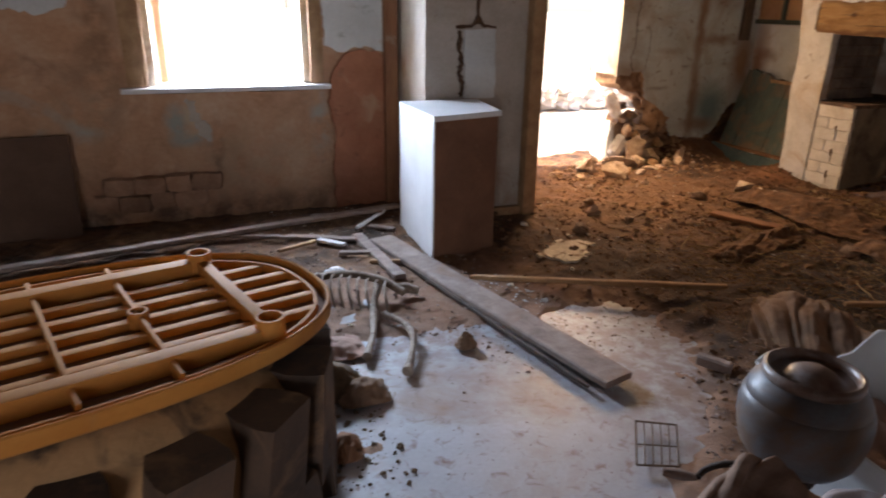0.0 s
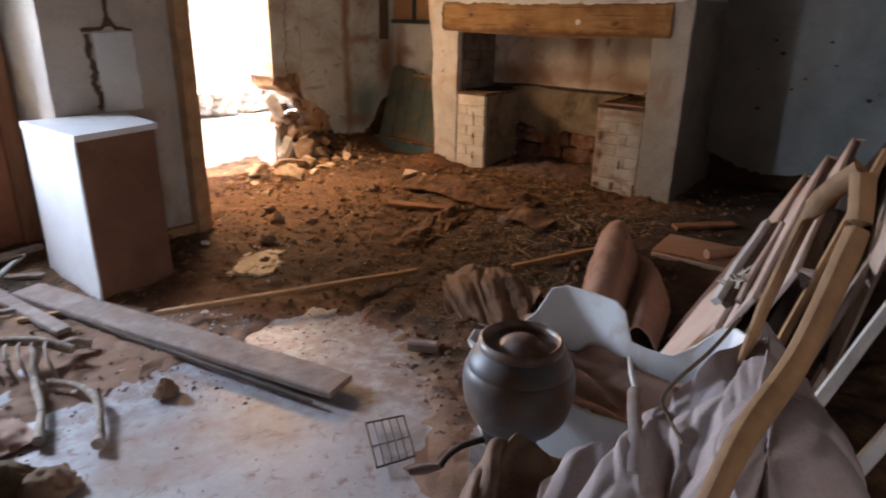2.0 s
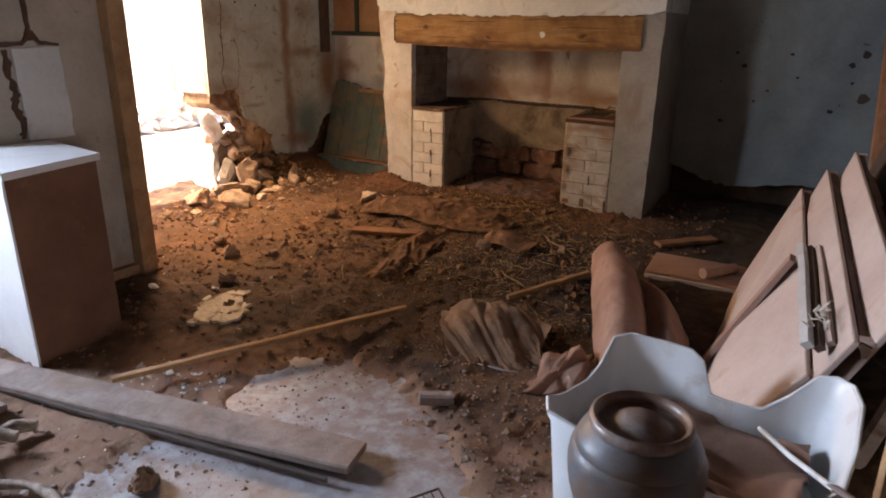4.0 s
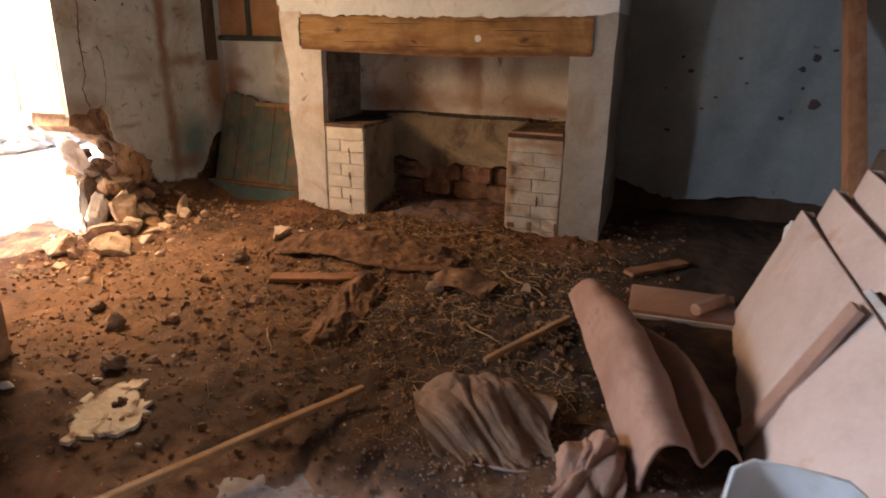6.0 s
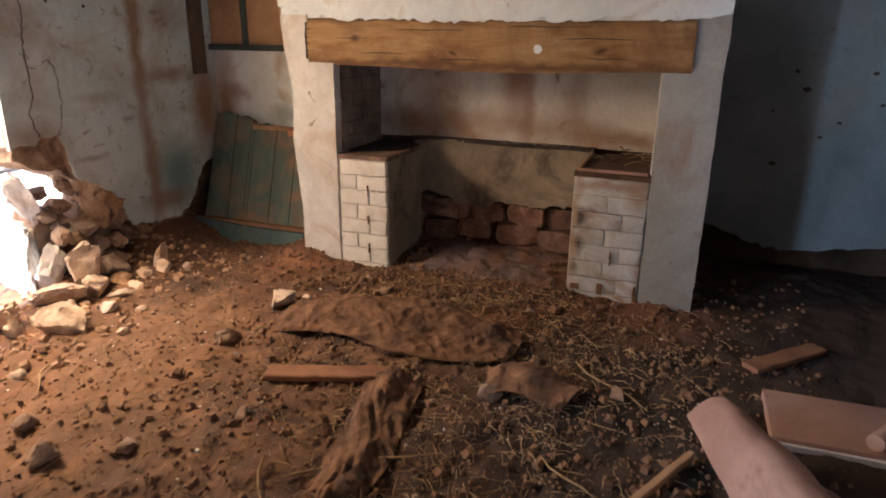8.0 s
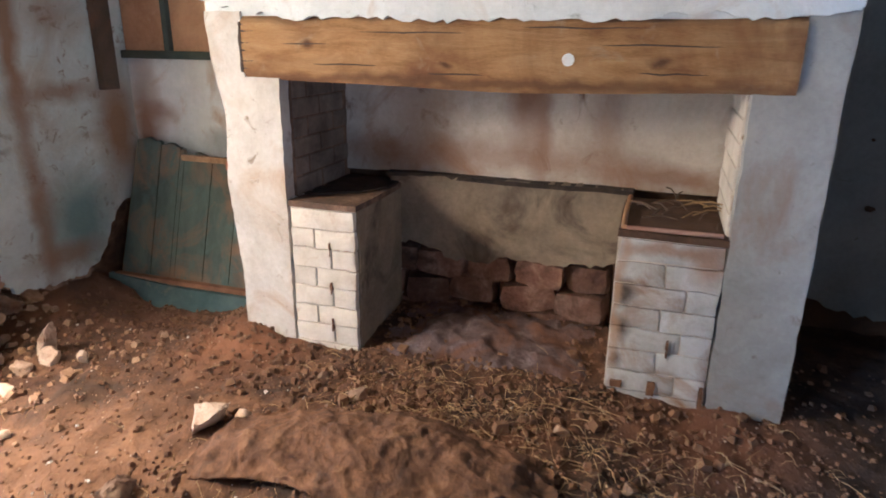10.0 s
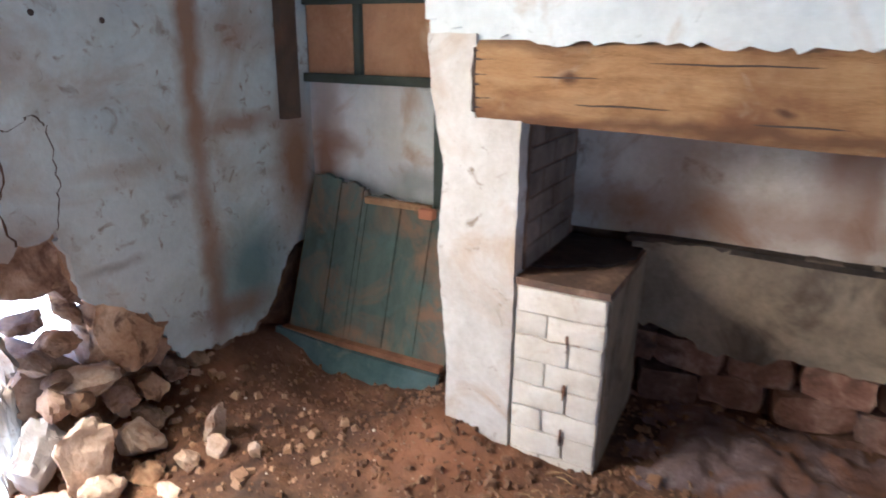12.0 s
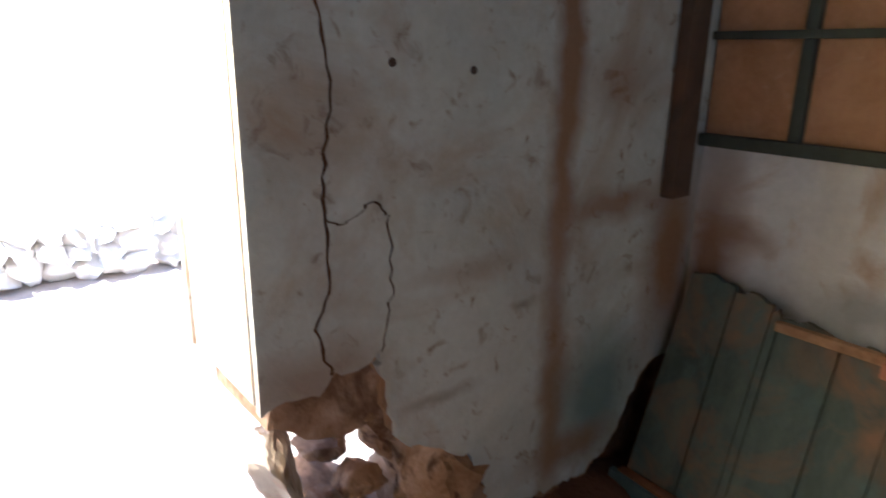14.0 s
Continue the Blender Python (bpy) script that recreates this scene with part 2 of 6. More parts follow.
M["concrete"] = mk("concrete", [(0.3, (0.31, 0.31, 0.33)), (0.7, (0.43, 0.45, 0.49))], 1.6, 0.46, 0.15, 60, ((0.30, 0.20, 0.15), 1.5, 0.53, 0.72), stain2=((0.22, 0.15, 0.115), 16, 0.56, 0.70), blots=((1.85, 2.3, 0, 0.75, 0.65, 5, 0.6), (1.95, 1.6, 0, 0.35, 0.5, 5, 0.7), (0.55, 2.5, 0, 0.3, 0.5, 5, 0.5), (1.1, 2.55, 0, 0.5, 0.16, 5, 0.6)), blot_colour=(0.20, 0.125, 0.095), blot_break=13.0)
M["sand"] = mk("sand", [(0.3, (0.42, 0.33, 0.25)), (0.7, (0.60, 0.50, 0.40))], 0.8, 0.95, 0.3, 20)
M["stone"] = mk("stone", [(0.3, (0.34, 0.23, 0.15)), (0.7, (0.64, 0.52, 0.41))], 12, 0.95, 1.0, 70, ((0.30, 0.16, 0.085), 7, 0.54, 0.72), vary=0.2)
M["stone_hearth"] = mk("stone_hearth", [(0.3, (0.10, 0.045, 0.028)), (0.5, (0.19, 0.10, 0.065)), (0.7, (0.30, 0.19, 0.135))], 9, 0.95, 1.0, 50, ((0.05, 0.028, 0.018), 5, 0.50, 0.66), vary=0.35)
M["earth_dark"] = mk("earth_dark", [(0.3, (0.05, 0.028, 0.016)), (0.7, (0.12, 0.065, 0.035))], 5, 0.97, 0.9, 40)
M["brick"] = mk("brick", [(0.3, (0.52, 0.47, 0.39)), (0.7, (0.70, 0.66, 0.58))], 8, 0.9, 0.5, 60, ((0.36, 0.21, 0.11), 6, 0.58, 0.75), vary=0.08)
M["brick_blue"] = mk("brick_blue", [(0.3, (0.40, 0.40, 0.38)), (0.7, (0.57, 0.58, 0.57))], 7, 0.9, 0.7, 60, ((0.28, 0.17, 0.095), 4, 0.50, 0.68), vary=0.08, blots=((4.74, 2.34, 0.63, 5, 0.035, 0.05, 0.95, (0.05, 0.035, 0.025)), (4.74, 2.35, 0.48, 5, 0.03, 0.05, 0.95, (0.05, 0.035, 0.025)), (4.74, 2.36, 0.36, 5, 0.025, 0.04, 0.9, (0.06, 0.04, 0.03)), (4.74, 2.37, 0.6, 5, 0.02, 0.3, 0.75, (0.36, 0.23, 0.13)), (4.74, 2.06, 0.76, 5, 0.06, 0.07, 0.7, (0.36, 0.21, 0.11)), (4.74, 2.2, 0.81, 5, 0.25, 0.025, 0.7, (0.28, 0.16, 0.085))))
M["mortar"] = mk("mortar", [(0.3, (0.44, 0.38, 0.30)), (0.7, (0.64, 0.59, 0.51))], 7, 0.95, 0.6, 70, ((0.22, 0.12, 0.06), 7, 0.58, 0.68))
M["mud_dark"] = mk("mud_dark", [(0.3, (0.10, 0.07, 0.05)), (0.7, (0.18, 0.13, 0.095))], 2, 0.95, 0.3, 40)
M["beam_wood"] = mk("beam_wood", [(0.25, (0.19, 0.09, 0.032)), (0.5, (0.35, 0.20, 0.078)), (0.75, (0.46, 0.30, 0.135))], 3.0, 0.9, 0.8, 55, ((0.15, 0.065, 0.025), 2.0, 0.5, 0.72), stretch=(3, 1.0, 6), stain2=((0.40, 0.32, 0.21), 7, 0.60, 0.78), blots=((4.72, 2.9, 1.375, 5, 1.3, 0.022, 0.7, (0.10, 0.045, 0.02)), (4.72, 2.9, 1.60, 5, 1.3, 0.02, 0.55, (0.12, 0.07, 0.04)), (4.72, 3.62, 1.50, 5, 0.03, 0.015, 0.9, (0.08, 0.035, 0.015)), (4.72, 2.3, 1.46, 5, 0.035, 0.018, 0.9, (0.08, 0.035, 0.015)), (4.72, 3.05, 1.44, 5, 0.02, 0.012, 0.9, (0.08, 0.035, 0.015))))
M["red_wood"] = mk("red_wood", [(0.3, (0.20, 0.085, 0.04)), (0.7, (0.36, 0.18, 0.09))], 3, 0.8, 0.3, 30, ((0.40, 0.33, 0.26), 3, 0.62, 0.8), stretch=(6, 6, 0.6))
M["cream_wood"] = mk("cream_wood", [(0.3, (0.46, 0.36, 0.24)), (0.7, (0.66, 0.56, 0.42))], 4, 0.8, 0.3, 40, ((0.26, 0.15, 0.08), 3, 0.56, 0.75))
M["old_wood"] = mk("old_wood", [(0.3, (0.18, 0.135, 0.115)), (0.7, (0.33, 0.265, 0.235))], 4, 0.85, 0.35, 35, ((0.24, 0.14, 0.09), 3, 0.52, 0.75), stretch=(2.5, 2.5, 4))
M["tan_wood"] = mk("tan_wood", [(0.3, (0.26, 0.14, 0.065)), (0.7, (0.46, 0.29, 0.15))], 4, 0.75, 0.35, 40, ((0.14, 0.07, 0.03), 4, 0.6, 0.75), stretch=(2, 2, 2))
M["arm_wood"] = mk("arm_wood", [(0.3, (0.17, 0.085, 0.035)), (0.7, (0.36, 0.205, 0.095))], 5, 0.8, 0.4, 50, ((0.07, 0.035, 0.018), 5, 0.55, 0.72))
M["dark_wood"] = mk("dark_wood", [(0.3, (0.035, 0.025, 0.02)), (0.7, (0.09, 0.06, 0.045))], 5, 0.8, 0.3, 40)
M["laminate"] = mk("laminate", [(0.3, (0.62, 0.63, 0.64)), (0.7, (0.74, 0.75, 0.76))], 4, 0.5, 0.08, 60, ((0.40, 0.30, 0.22), 2.5, 0.62, 0.85))
M["hardboard"] = mk("hardboard", [(0.3, (0.13, 0.06, 0.035)), (0.7, (0.21, 0.105, 0.06))], 3, 0.8, 0.15, 50, ((0.30, 0.18, 0.11), 5, 0.62, 0.8))
M["yellow_plastic"] = mk("yellow_plastic", [(0.3, (0.48, 0.18, 0.028)), (0.7, (0.62, 0.27, 0.055))], 3, 0.8, 0.1, 60, ((0.40, 0.24, 0.10), 4, 0.55, 0.8))
M["rubber_dusty"] = mk("rubber_dusty", [(0.3, (0.34, 0.185, 0.08)), (0.7, (0.54, 0.32, 0.15))], 4, 0.9, 0.4, 60, ((0.07, 0.045, 0.03), 5, 0.52, 0.68))
M["rubber"] = mk("rubber", [(0.35, (0.045, 0.030, 0.022)), (0.65, (0.11, 0.065, 0.04))], 3, 0.85, 0.3, 60, ((0.30, 0.17, 0.085), 4.0, 0.52, 0.72))
M["white_plastic"] = mk("white_plastic", [(0.3, (0.70, 0.73, 0.74)), (0.7, (0.80, 0.82, 0.83))], 3, 0.35, 0.04, 60, ((0.42, 0.28, 0.18), 4, 0.6, 0.8))
M["crock"] = mk("crock", [(0.3, (0.075, 0.08, 0.09)), (0.7, (0.17, 0.18, 0.20))], 5, 0.45, 0.15, 60, ((0.14, 0.08, 0.045), 4, 0.42, 0.60), stretch=(1, 1, 2))
M["crock_lid"] = mk("crock_lid", [(0.3, (0.12, 0.06, 0.035)), (0.5, (0.2, 0.13, 0.10)), (0.7, (0.27, 0.24, 0.23))], 7, 0.35, 0.1, 60)
M["iron"] = mk("iron", [(0.3, (0.03, 0.025, 0.022)), (0.7, (0.09, 0.055, 0.04))], 9, 0.7, 0.3, 80, metal=0.6)
M["canvas"] = mk("canvas", [(0.3, (0.27, 0.215, 0.205)), (0.7, (0.42, 0.36, 0.35))], 5, 0.95, 0.25, 160, ((0.30, 0.17, 0.10), 3, 0.56, 0.78))
M["brown_cloth"] = mk("brown_cloth", [(0.3, (0.24, 0.13, 0.09)), (0.7, (0.38, 0.235, 0.175))], 4, 0.95, 0.25, 150, ((0.16, 0.075, 0.045), 4, 0.56, 0.78))
M["canvas_brown"] = mk("canvas_brown", [(0.3, (0.20, 0.12, 0.08)), (0.7, (0.34, 0.23, 0.17))], 5, 0.95, 0.25, 160, ((0.12, 0.06, 0.035), 4, 0.52, 0.7))
M["sacking"] = mk("sacking", [(0.3, (0.15, 0.085, 0.05)), (0.7, (0.28, 0.175, 0.11))], 5, 0.97, 0.4, 150, ((0.14, 0.07, 0.035), 5, 0.54, 0.7))
M["mud_sack"] = mk("mud_sack", [(0.3, (0.07, 0.033, 0.016)), (0.5, (0.15, 0.075, 0.036)), (0.7, (0.25, 0.135, 0.066))], 11, 0.97, 1.0, 90, ((0.05, 0.026, 0.014), 5, 0.5, 0.68))
M["panel"] = mk("panel", [(0.3, (0.42, 0.32, 0.27)), (0.7, (0.56, 0.46, 0.41))], 2.5, 0.85, 0.12, 50, ((0.36, 0.19, 0.10), 3, 0.62, 0.78))
M["green_paint"] = mk("green_paint", [(0.3, (0.05, 0.075, 0.065)), (0.7, (0.11, 0.15, 0.13))], 3, 0.8, 0.4, 40, ((0.22, 0.14, 0.085), 3.2, 0.45, 0.62), stretch=(3, 3, 0.8), stain2=((0.09, 0.14, 0.13), 6, 0.52, 0.66))
M["green_dark"] = mk("green_dark", [(0.3, (0.03, 0.042, 0.036)), (0.7, (0.07, 0.09, 0.075))], 4, 0.8, 0.25, 40, ((0.12, 0.07, 0.04), 3, 0.6, 0.7))
M["brown_dark"] = mk("brown_dark", [(0.3, (0.05, 0.038, 0.028)), (0.7, (0.11, 0.075, 0.05))], 4, 0.9, 0.3, 40, ((0.16, 0.085, 0.045), 3, 0.5, 0.7))
M["blocked_pane"] = mk("blocked_pane", [(0.3, (0.34, 0.18, 0.09)), (0.7, (0.52, 0.32, 0.18))], 4, 0.9, 0.2, 50, ((0.60, 0.45, 0.32), 5, 0.6, 0.75))
M["bone"] = mk("bone", [(0.3, (0.17, 0.12, 0.09)), (0.7, (0.42, 0.35, 0.28))], 12, 0.75, 0.2, 80, ((0.10, 0.055, 0.03), 9, 0.5, 0.7))
M["clay_wood"] = mk("clay_wood", [(0.3, (0.16, 0.07, 0.035)), (0.7, (0.30, 0.15, 0.075))], 6, 0.92, 0.5, 50)
M["stone_plain"] = mk("stone_plain", [(0.3, (0.26, 0.15, 0.08)), (0.7, (0.46, 0.31, 0.19))], 9, 0.95, 0.8, 60)
M["ash"] = mk("ash", [(0.3, (0.05, 0.035, 0.025)), (0.55, (0.14, 0.085, 0.055)), (0.75, (0.34, 0.22, 0.14))], 7, 0.95, 0.7, 60)
M["straw"] = mk("straw", [(0.3, (0.22, 0.135, 0.055)), (0.7, (0.42, 0.30, 0.145))], 30, 0.9, 0.0)
M["spill"] = mk("spill", [(0.3, (0.46, 0.39, 0.29)), (0.7, (0.68, 0.62, 0.52))], 10, 0.9, 0.5, 60, ((0.16, 0.085, 0.045), 9, 0.50, 0.62))
M["chip"] = mk("chip", [(0.3, (0.58, 0.52, 0.44)), (0.7, (0.74, 0.70, 0.62))], 10, 0.85, 0.2)
M["red_board"] = mk("red_board", [(0.3, (0.28, 0.16, 0.12)), (0.7, (0.42, 0.27, 0.21))], 4, 0.8, 0.2, 50)
M["ceiling"] = mk("ceiling", [(0.3, (0.05, 0.035, 0.025)), (0.7, (0.10, 0.07, 0.05))], 3, 0.9, 0.3, 30)
M["wire"] = mk("wire", [(0.3, (0.06, 0.045, 0.035)), (0.7, (0.14, 0.09, 0.06))], 20, 0.6, 0.1, metal=0.7)


# ---- building helpers ----
def thing(name, at=(0, 0, 0), label="", category="", group="", rz=0.0, kind=""):
    e = new(name)
    e.empty_display_size = 0.1
    e.matrix_world = pose(*at, 0, 0, rz)
    return tagged(e, label, category, group, kind)


def finish(ob, bm, material, smooth=None):
    me = ob.data
    bmesh.ops.recalc_face_normals(bm, faces=bm.faces)
    if smooth is not None:
        for f in bm.faces:
            f.smooth = True
        for e in bm.edges:
            if len(e.link_faces) == 2 and e.calc_face_angle(0) > radians(smooth):
                e.smooth = False
    bm.to_mesh(me)
    bm.free()
    me.materials.append(material)
    return ob


def part(name, bm, material, parent=None, label="", smooth=None, m=None):
    ob = new(name, bpy.data.meshes.new(name))
    finish(ob, bm, material, smooth)
    if parent:
        ob.parent = parent
    if m is not None:
        ob.matrix_basis = m
    if label:
        ob["label"] = label
    return ob


def solo(name, bm, material, label="", category="", group="", kind="", smooth=None, m=None):
    return tagged(part(name, bm, material, None, "", smooth, m), label, category, group, kind)


def box(lo, hi, bevel=0.0, bm=None, m=None):
    bm = bm or bmesh.new()
    c = [(a + b) / 2 for a, b in zip(lo, hi)]
    s = [abs(b - a) for a, b in zip(lo, hi)]
    mm = Matrix.Translation(c) @ Matrix.Diagonal((*s, 1))
    if m is not None:
        mm = m @ mm
    made = bmesh.ops.create_cube(bm, size=1, matrix=mm)
    if bevel:
        vs = set(made["verts"])
        es = [e for e in bm.edges if e.verts[0] in vs and e.verts[1] in vs]
        bmesh.ops.bevel(bm, geom=es, offset=bevel, segments=2, affect="EDGES", profile=0.6)
    return bm


def prism(outline, a, b, axis, bm=None):
    """A polygon of (u, v) extruded from a to b along axis: "x" takes (y, z), "y" takes (x, z), "z" takes (x, y)."""
    bm = bm or bmesh.new()

    def at(u, v, w):
        return {"x": (w, u, v), "y": (u, w, v), "z": (u, v, w)}[axis]
    n = len(outline)
    pts, _, tris, _, _, _ = delaunay_2d_cdt([Vector(p) for p in outline], [(i, (i + 1) % n) for i in range(n)], [list(range(n))], 1, 1e-5)
    va = [bm.verts.new(at(p.x, p.y, a)) for p in pts]
    vb = [bm.verts.new(at(p.x, p.y, b)) for p in pts]
    rims = {}
    for t in tris:
        bm.faces.new([va[i] for i in t])
        bm.faces.new([vb[i] for i in reversed(t)])
        for i, j in zip(t, t[1:] + t[:1]):
            rims[(i, j)] = True
    for i, j in rims:
        if (j, i) not in rims:
            bm.faces.new((va[j], va[i], vb[i], vb[j]))
    return bm


def ragged(points, step=0.04, amp=0.012, seed=0, closed=True):
    """An outline with its edges broken up unevenly."""
    out = []
    rnd = random.Random(seed)
    n = len(points)
    for i in range(n if closed else n - 1):
        (ax, ay), (bx, by) = points[i], points[(i + 1) % n]
        d = math.hypot(bx - ax, by - ay)
        k = max(1, int(d / step))
        for j in range(k):
            f = j / k
            w = 0 if j == 0 else amp
            out.append((ax + (bx - ax) * f + rnd.uniform(-w, w), ay + (by - ay) * f + rnd.uniform(-w, w)))
    if not closed:
        out.append(points[-1])
    return out


def slab(lo, hi, step=0.12, amp=0.012, bm=None):
    """A wall block, its faces cut into a grid and made slightly uneven."""
    bm = bm or bmesh.new()
    first = len(bm.verts)
    n = [max(1, round((b - a) / step)) for a, b in zip(lo, hi)]
    cache = {}

    def v(i, j, k):
        key = (i, j, k)
        if key not in cache:
            p = Vector([lo[q] + (hi[q] - lo[q]) * key[q] / n[q] for q in range(3)])
            d = noise.noise_vector(p * 2.2) * amp + noise.noise_vector(p * 9) * amp * 0.35
            cache[key] = bm.verts.new(p + d)
        return cache[key]
    for ax in range(3):
        u, w = (ax + 1) % 3, (ax + 2) % 3
        for side in (0, n[ax]):
            for i in range(n[u]):
                for j in range(n[w]):
                    quad = []
                    for di, dj in ((0, 0), (1, 0), (1, 1), (0, 1)):
                        key = [0, 0, 0]
                        key[ax], key[u], key[w] = side, i + di, j + dj
                        quad.append(v(*key))
                    bm.faces.new(quad)
    return bm


def rock(size, seed, sub=2, sharp=0.35):
    """A broken fieldstone: a ball cut by a few random planes, its faces pitted."""
    rnd = random.Random(seed)
    bm = bmesh.new()
    bmesh.ops.create_icosphere(bm, subdivisions=sub + (1 if max(size) > 0.12 else 0), radius=1)
    planes = [(Vector((rnd.gauss(0, 1), rnd.gauss(0, 1), rnd.gauss(0, 1))).normalized(), rnd.uniform(0.42, 0.8)) for _ in range(13)]
    off = Vector((seed * 1.7, seed * 0.9, 3))
    for vert in bm.verts:
        p = vert.co.copy() * (1 + 0.22 * noise.noise(vert.co * 1.3 + off))
        for nrm, d in planes:
            over = p.dot(nrm) - d
            if over > 0:
                p -= nrm * over * 0.95
        p *= 1.13 + sharp * 0.4 * noise.noise(p * 2.2 + off) + 0.15 * noise.noise(p * 5 + off) - 0.10 * abs(noise.noise(p * 9 + off)) + 0.06 * noise.noise(p * 17 + off)
        vert.co = Vector((p.x * size[0] / 2, p.y * size[1] / 2, p.z * size[2] / 2))
    return bm


def block(size, seed):
    """A roughly squared stone with worn edges."""
    bm = box([-q / 2 for q in size], [q / 2 for q in size])
    bmesh.ops.subdivide_edges(bm, edges=bm.edges, cuts=3, use_grid_fill=True)
    off = Vector((seed * 1.3, seed * 2.1, 0))
    for v in bm.verts:
        f = [abs(v.co[i]) / (size[i] / 2) for i in range(3)]
        worn = 1 - 0.10 * max(0, sum(f) - 1.6)
        v.co = v.co * worn + noise.noise_vector(v.co * 16 + off) * 0.012
    return bm


def lathe(profile, seg=32, bm=None, center=(0, 0)):
    bm = bm or bmesh.new()
    rings = []
    for r, z in profile:
        rings.append([bm.verts.new((center[0] + r * math.cos(2 * math.pi * i / seg), center[1] + r * math.sin(2 * math.pi * i / seg), z)) for i in range(seg)])
    for a, b in zip(rings, rings[1:]):
        for i in range(seg):
            bm.faces.new((a[i], a[(i + 1) % seg], b[(i + 1) % seg], b[i]))
    bm.faces.new(rings[0])
    bm.faces.new(rings[-1])
    return bm


def tube(points, radius, seg=8, bm=None, squash=None):
    """A round bar along points; radius may be one number or one a point."""
    bm = bm or bmesh.new()
    pts = [Vector(p) for p in points]
    radii = radius if isinstance(radius, (list, tuple)) else [radius] * len(pts)
    rings = []
    for i, p in enumerate(pts):
        d = (pts[min(i + 1, len(pts) - 1)] - pts[max(i - 1, 0)]).normalized()
        up = Vector((0, 0, 1)) if abs(d.z) < 0.9 else Vector((1, 0, 0))
        a = d.cross(up).normalized()
        b = a.cross(d).normalized()
        sa, sb = squash or (1, 1)
        rings.append([bm.verts.new(p + (a * math.cos(2 * math.pi * k / seg) * sa + b * math.sin(2 * math.pi * k / seg) * sb) * radii[i]) for k in range(seg)])
    for r1, r2 in zip(rings, rings[1:]):
        for k in range(seg):
            bm.faces.new((r1[k], r1[(k + 1) % seg], r2[(k + 1) % seg], r2[k]))
    bm.faces.new(rings[0][::-1])
    bm.faces.new(rings[-1])
    return bm


def smooth_path(points, k=6):
    pts = [Vector(p) for p in points]
    out = []
    for i in range(len(pts) - 1):
        p0, p1, p2, p3 = pts[max(i - 1, 0)], pts[i], pts[i + 1], pts[min(i + 2, len(pts) - 1)]
        for j in range(k):
            t = j / k
            out.append(0.5 * ((2 * p1) + (p2 - p0) * t + (2 * p0 - 5 * p1 + 4 * p2 - p3) * t * t + (3 * p1 - p0 - 3 * p2 + p3) * t ** 3))
    out.append(pts[-1])
    return out


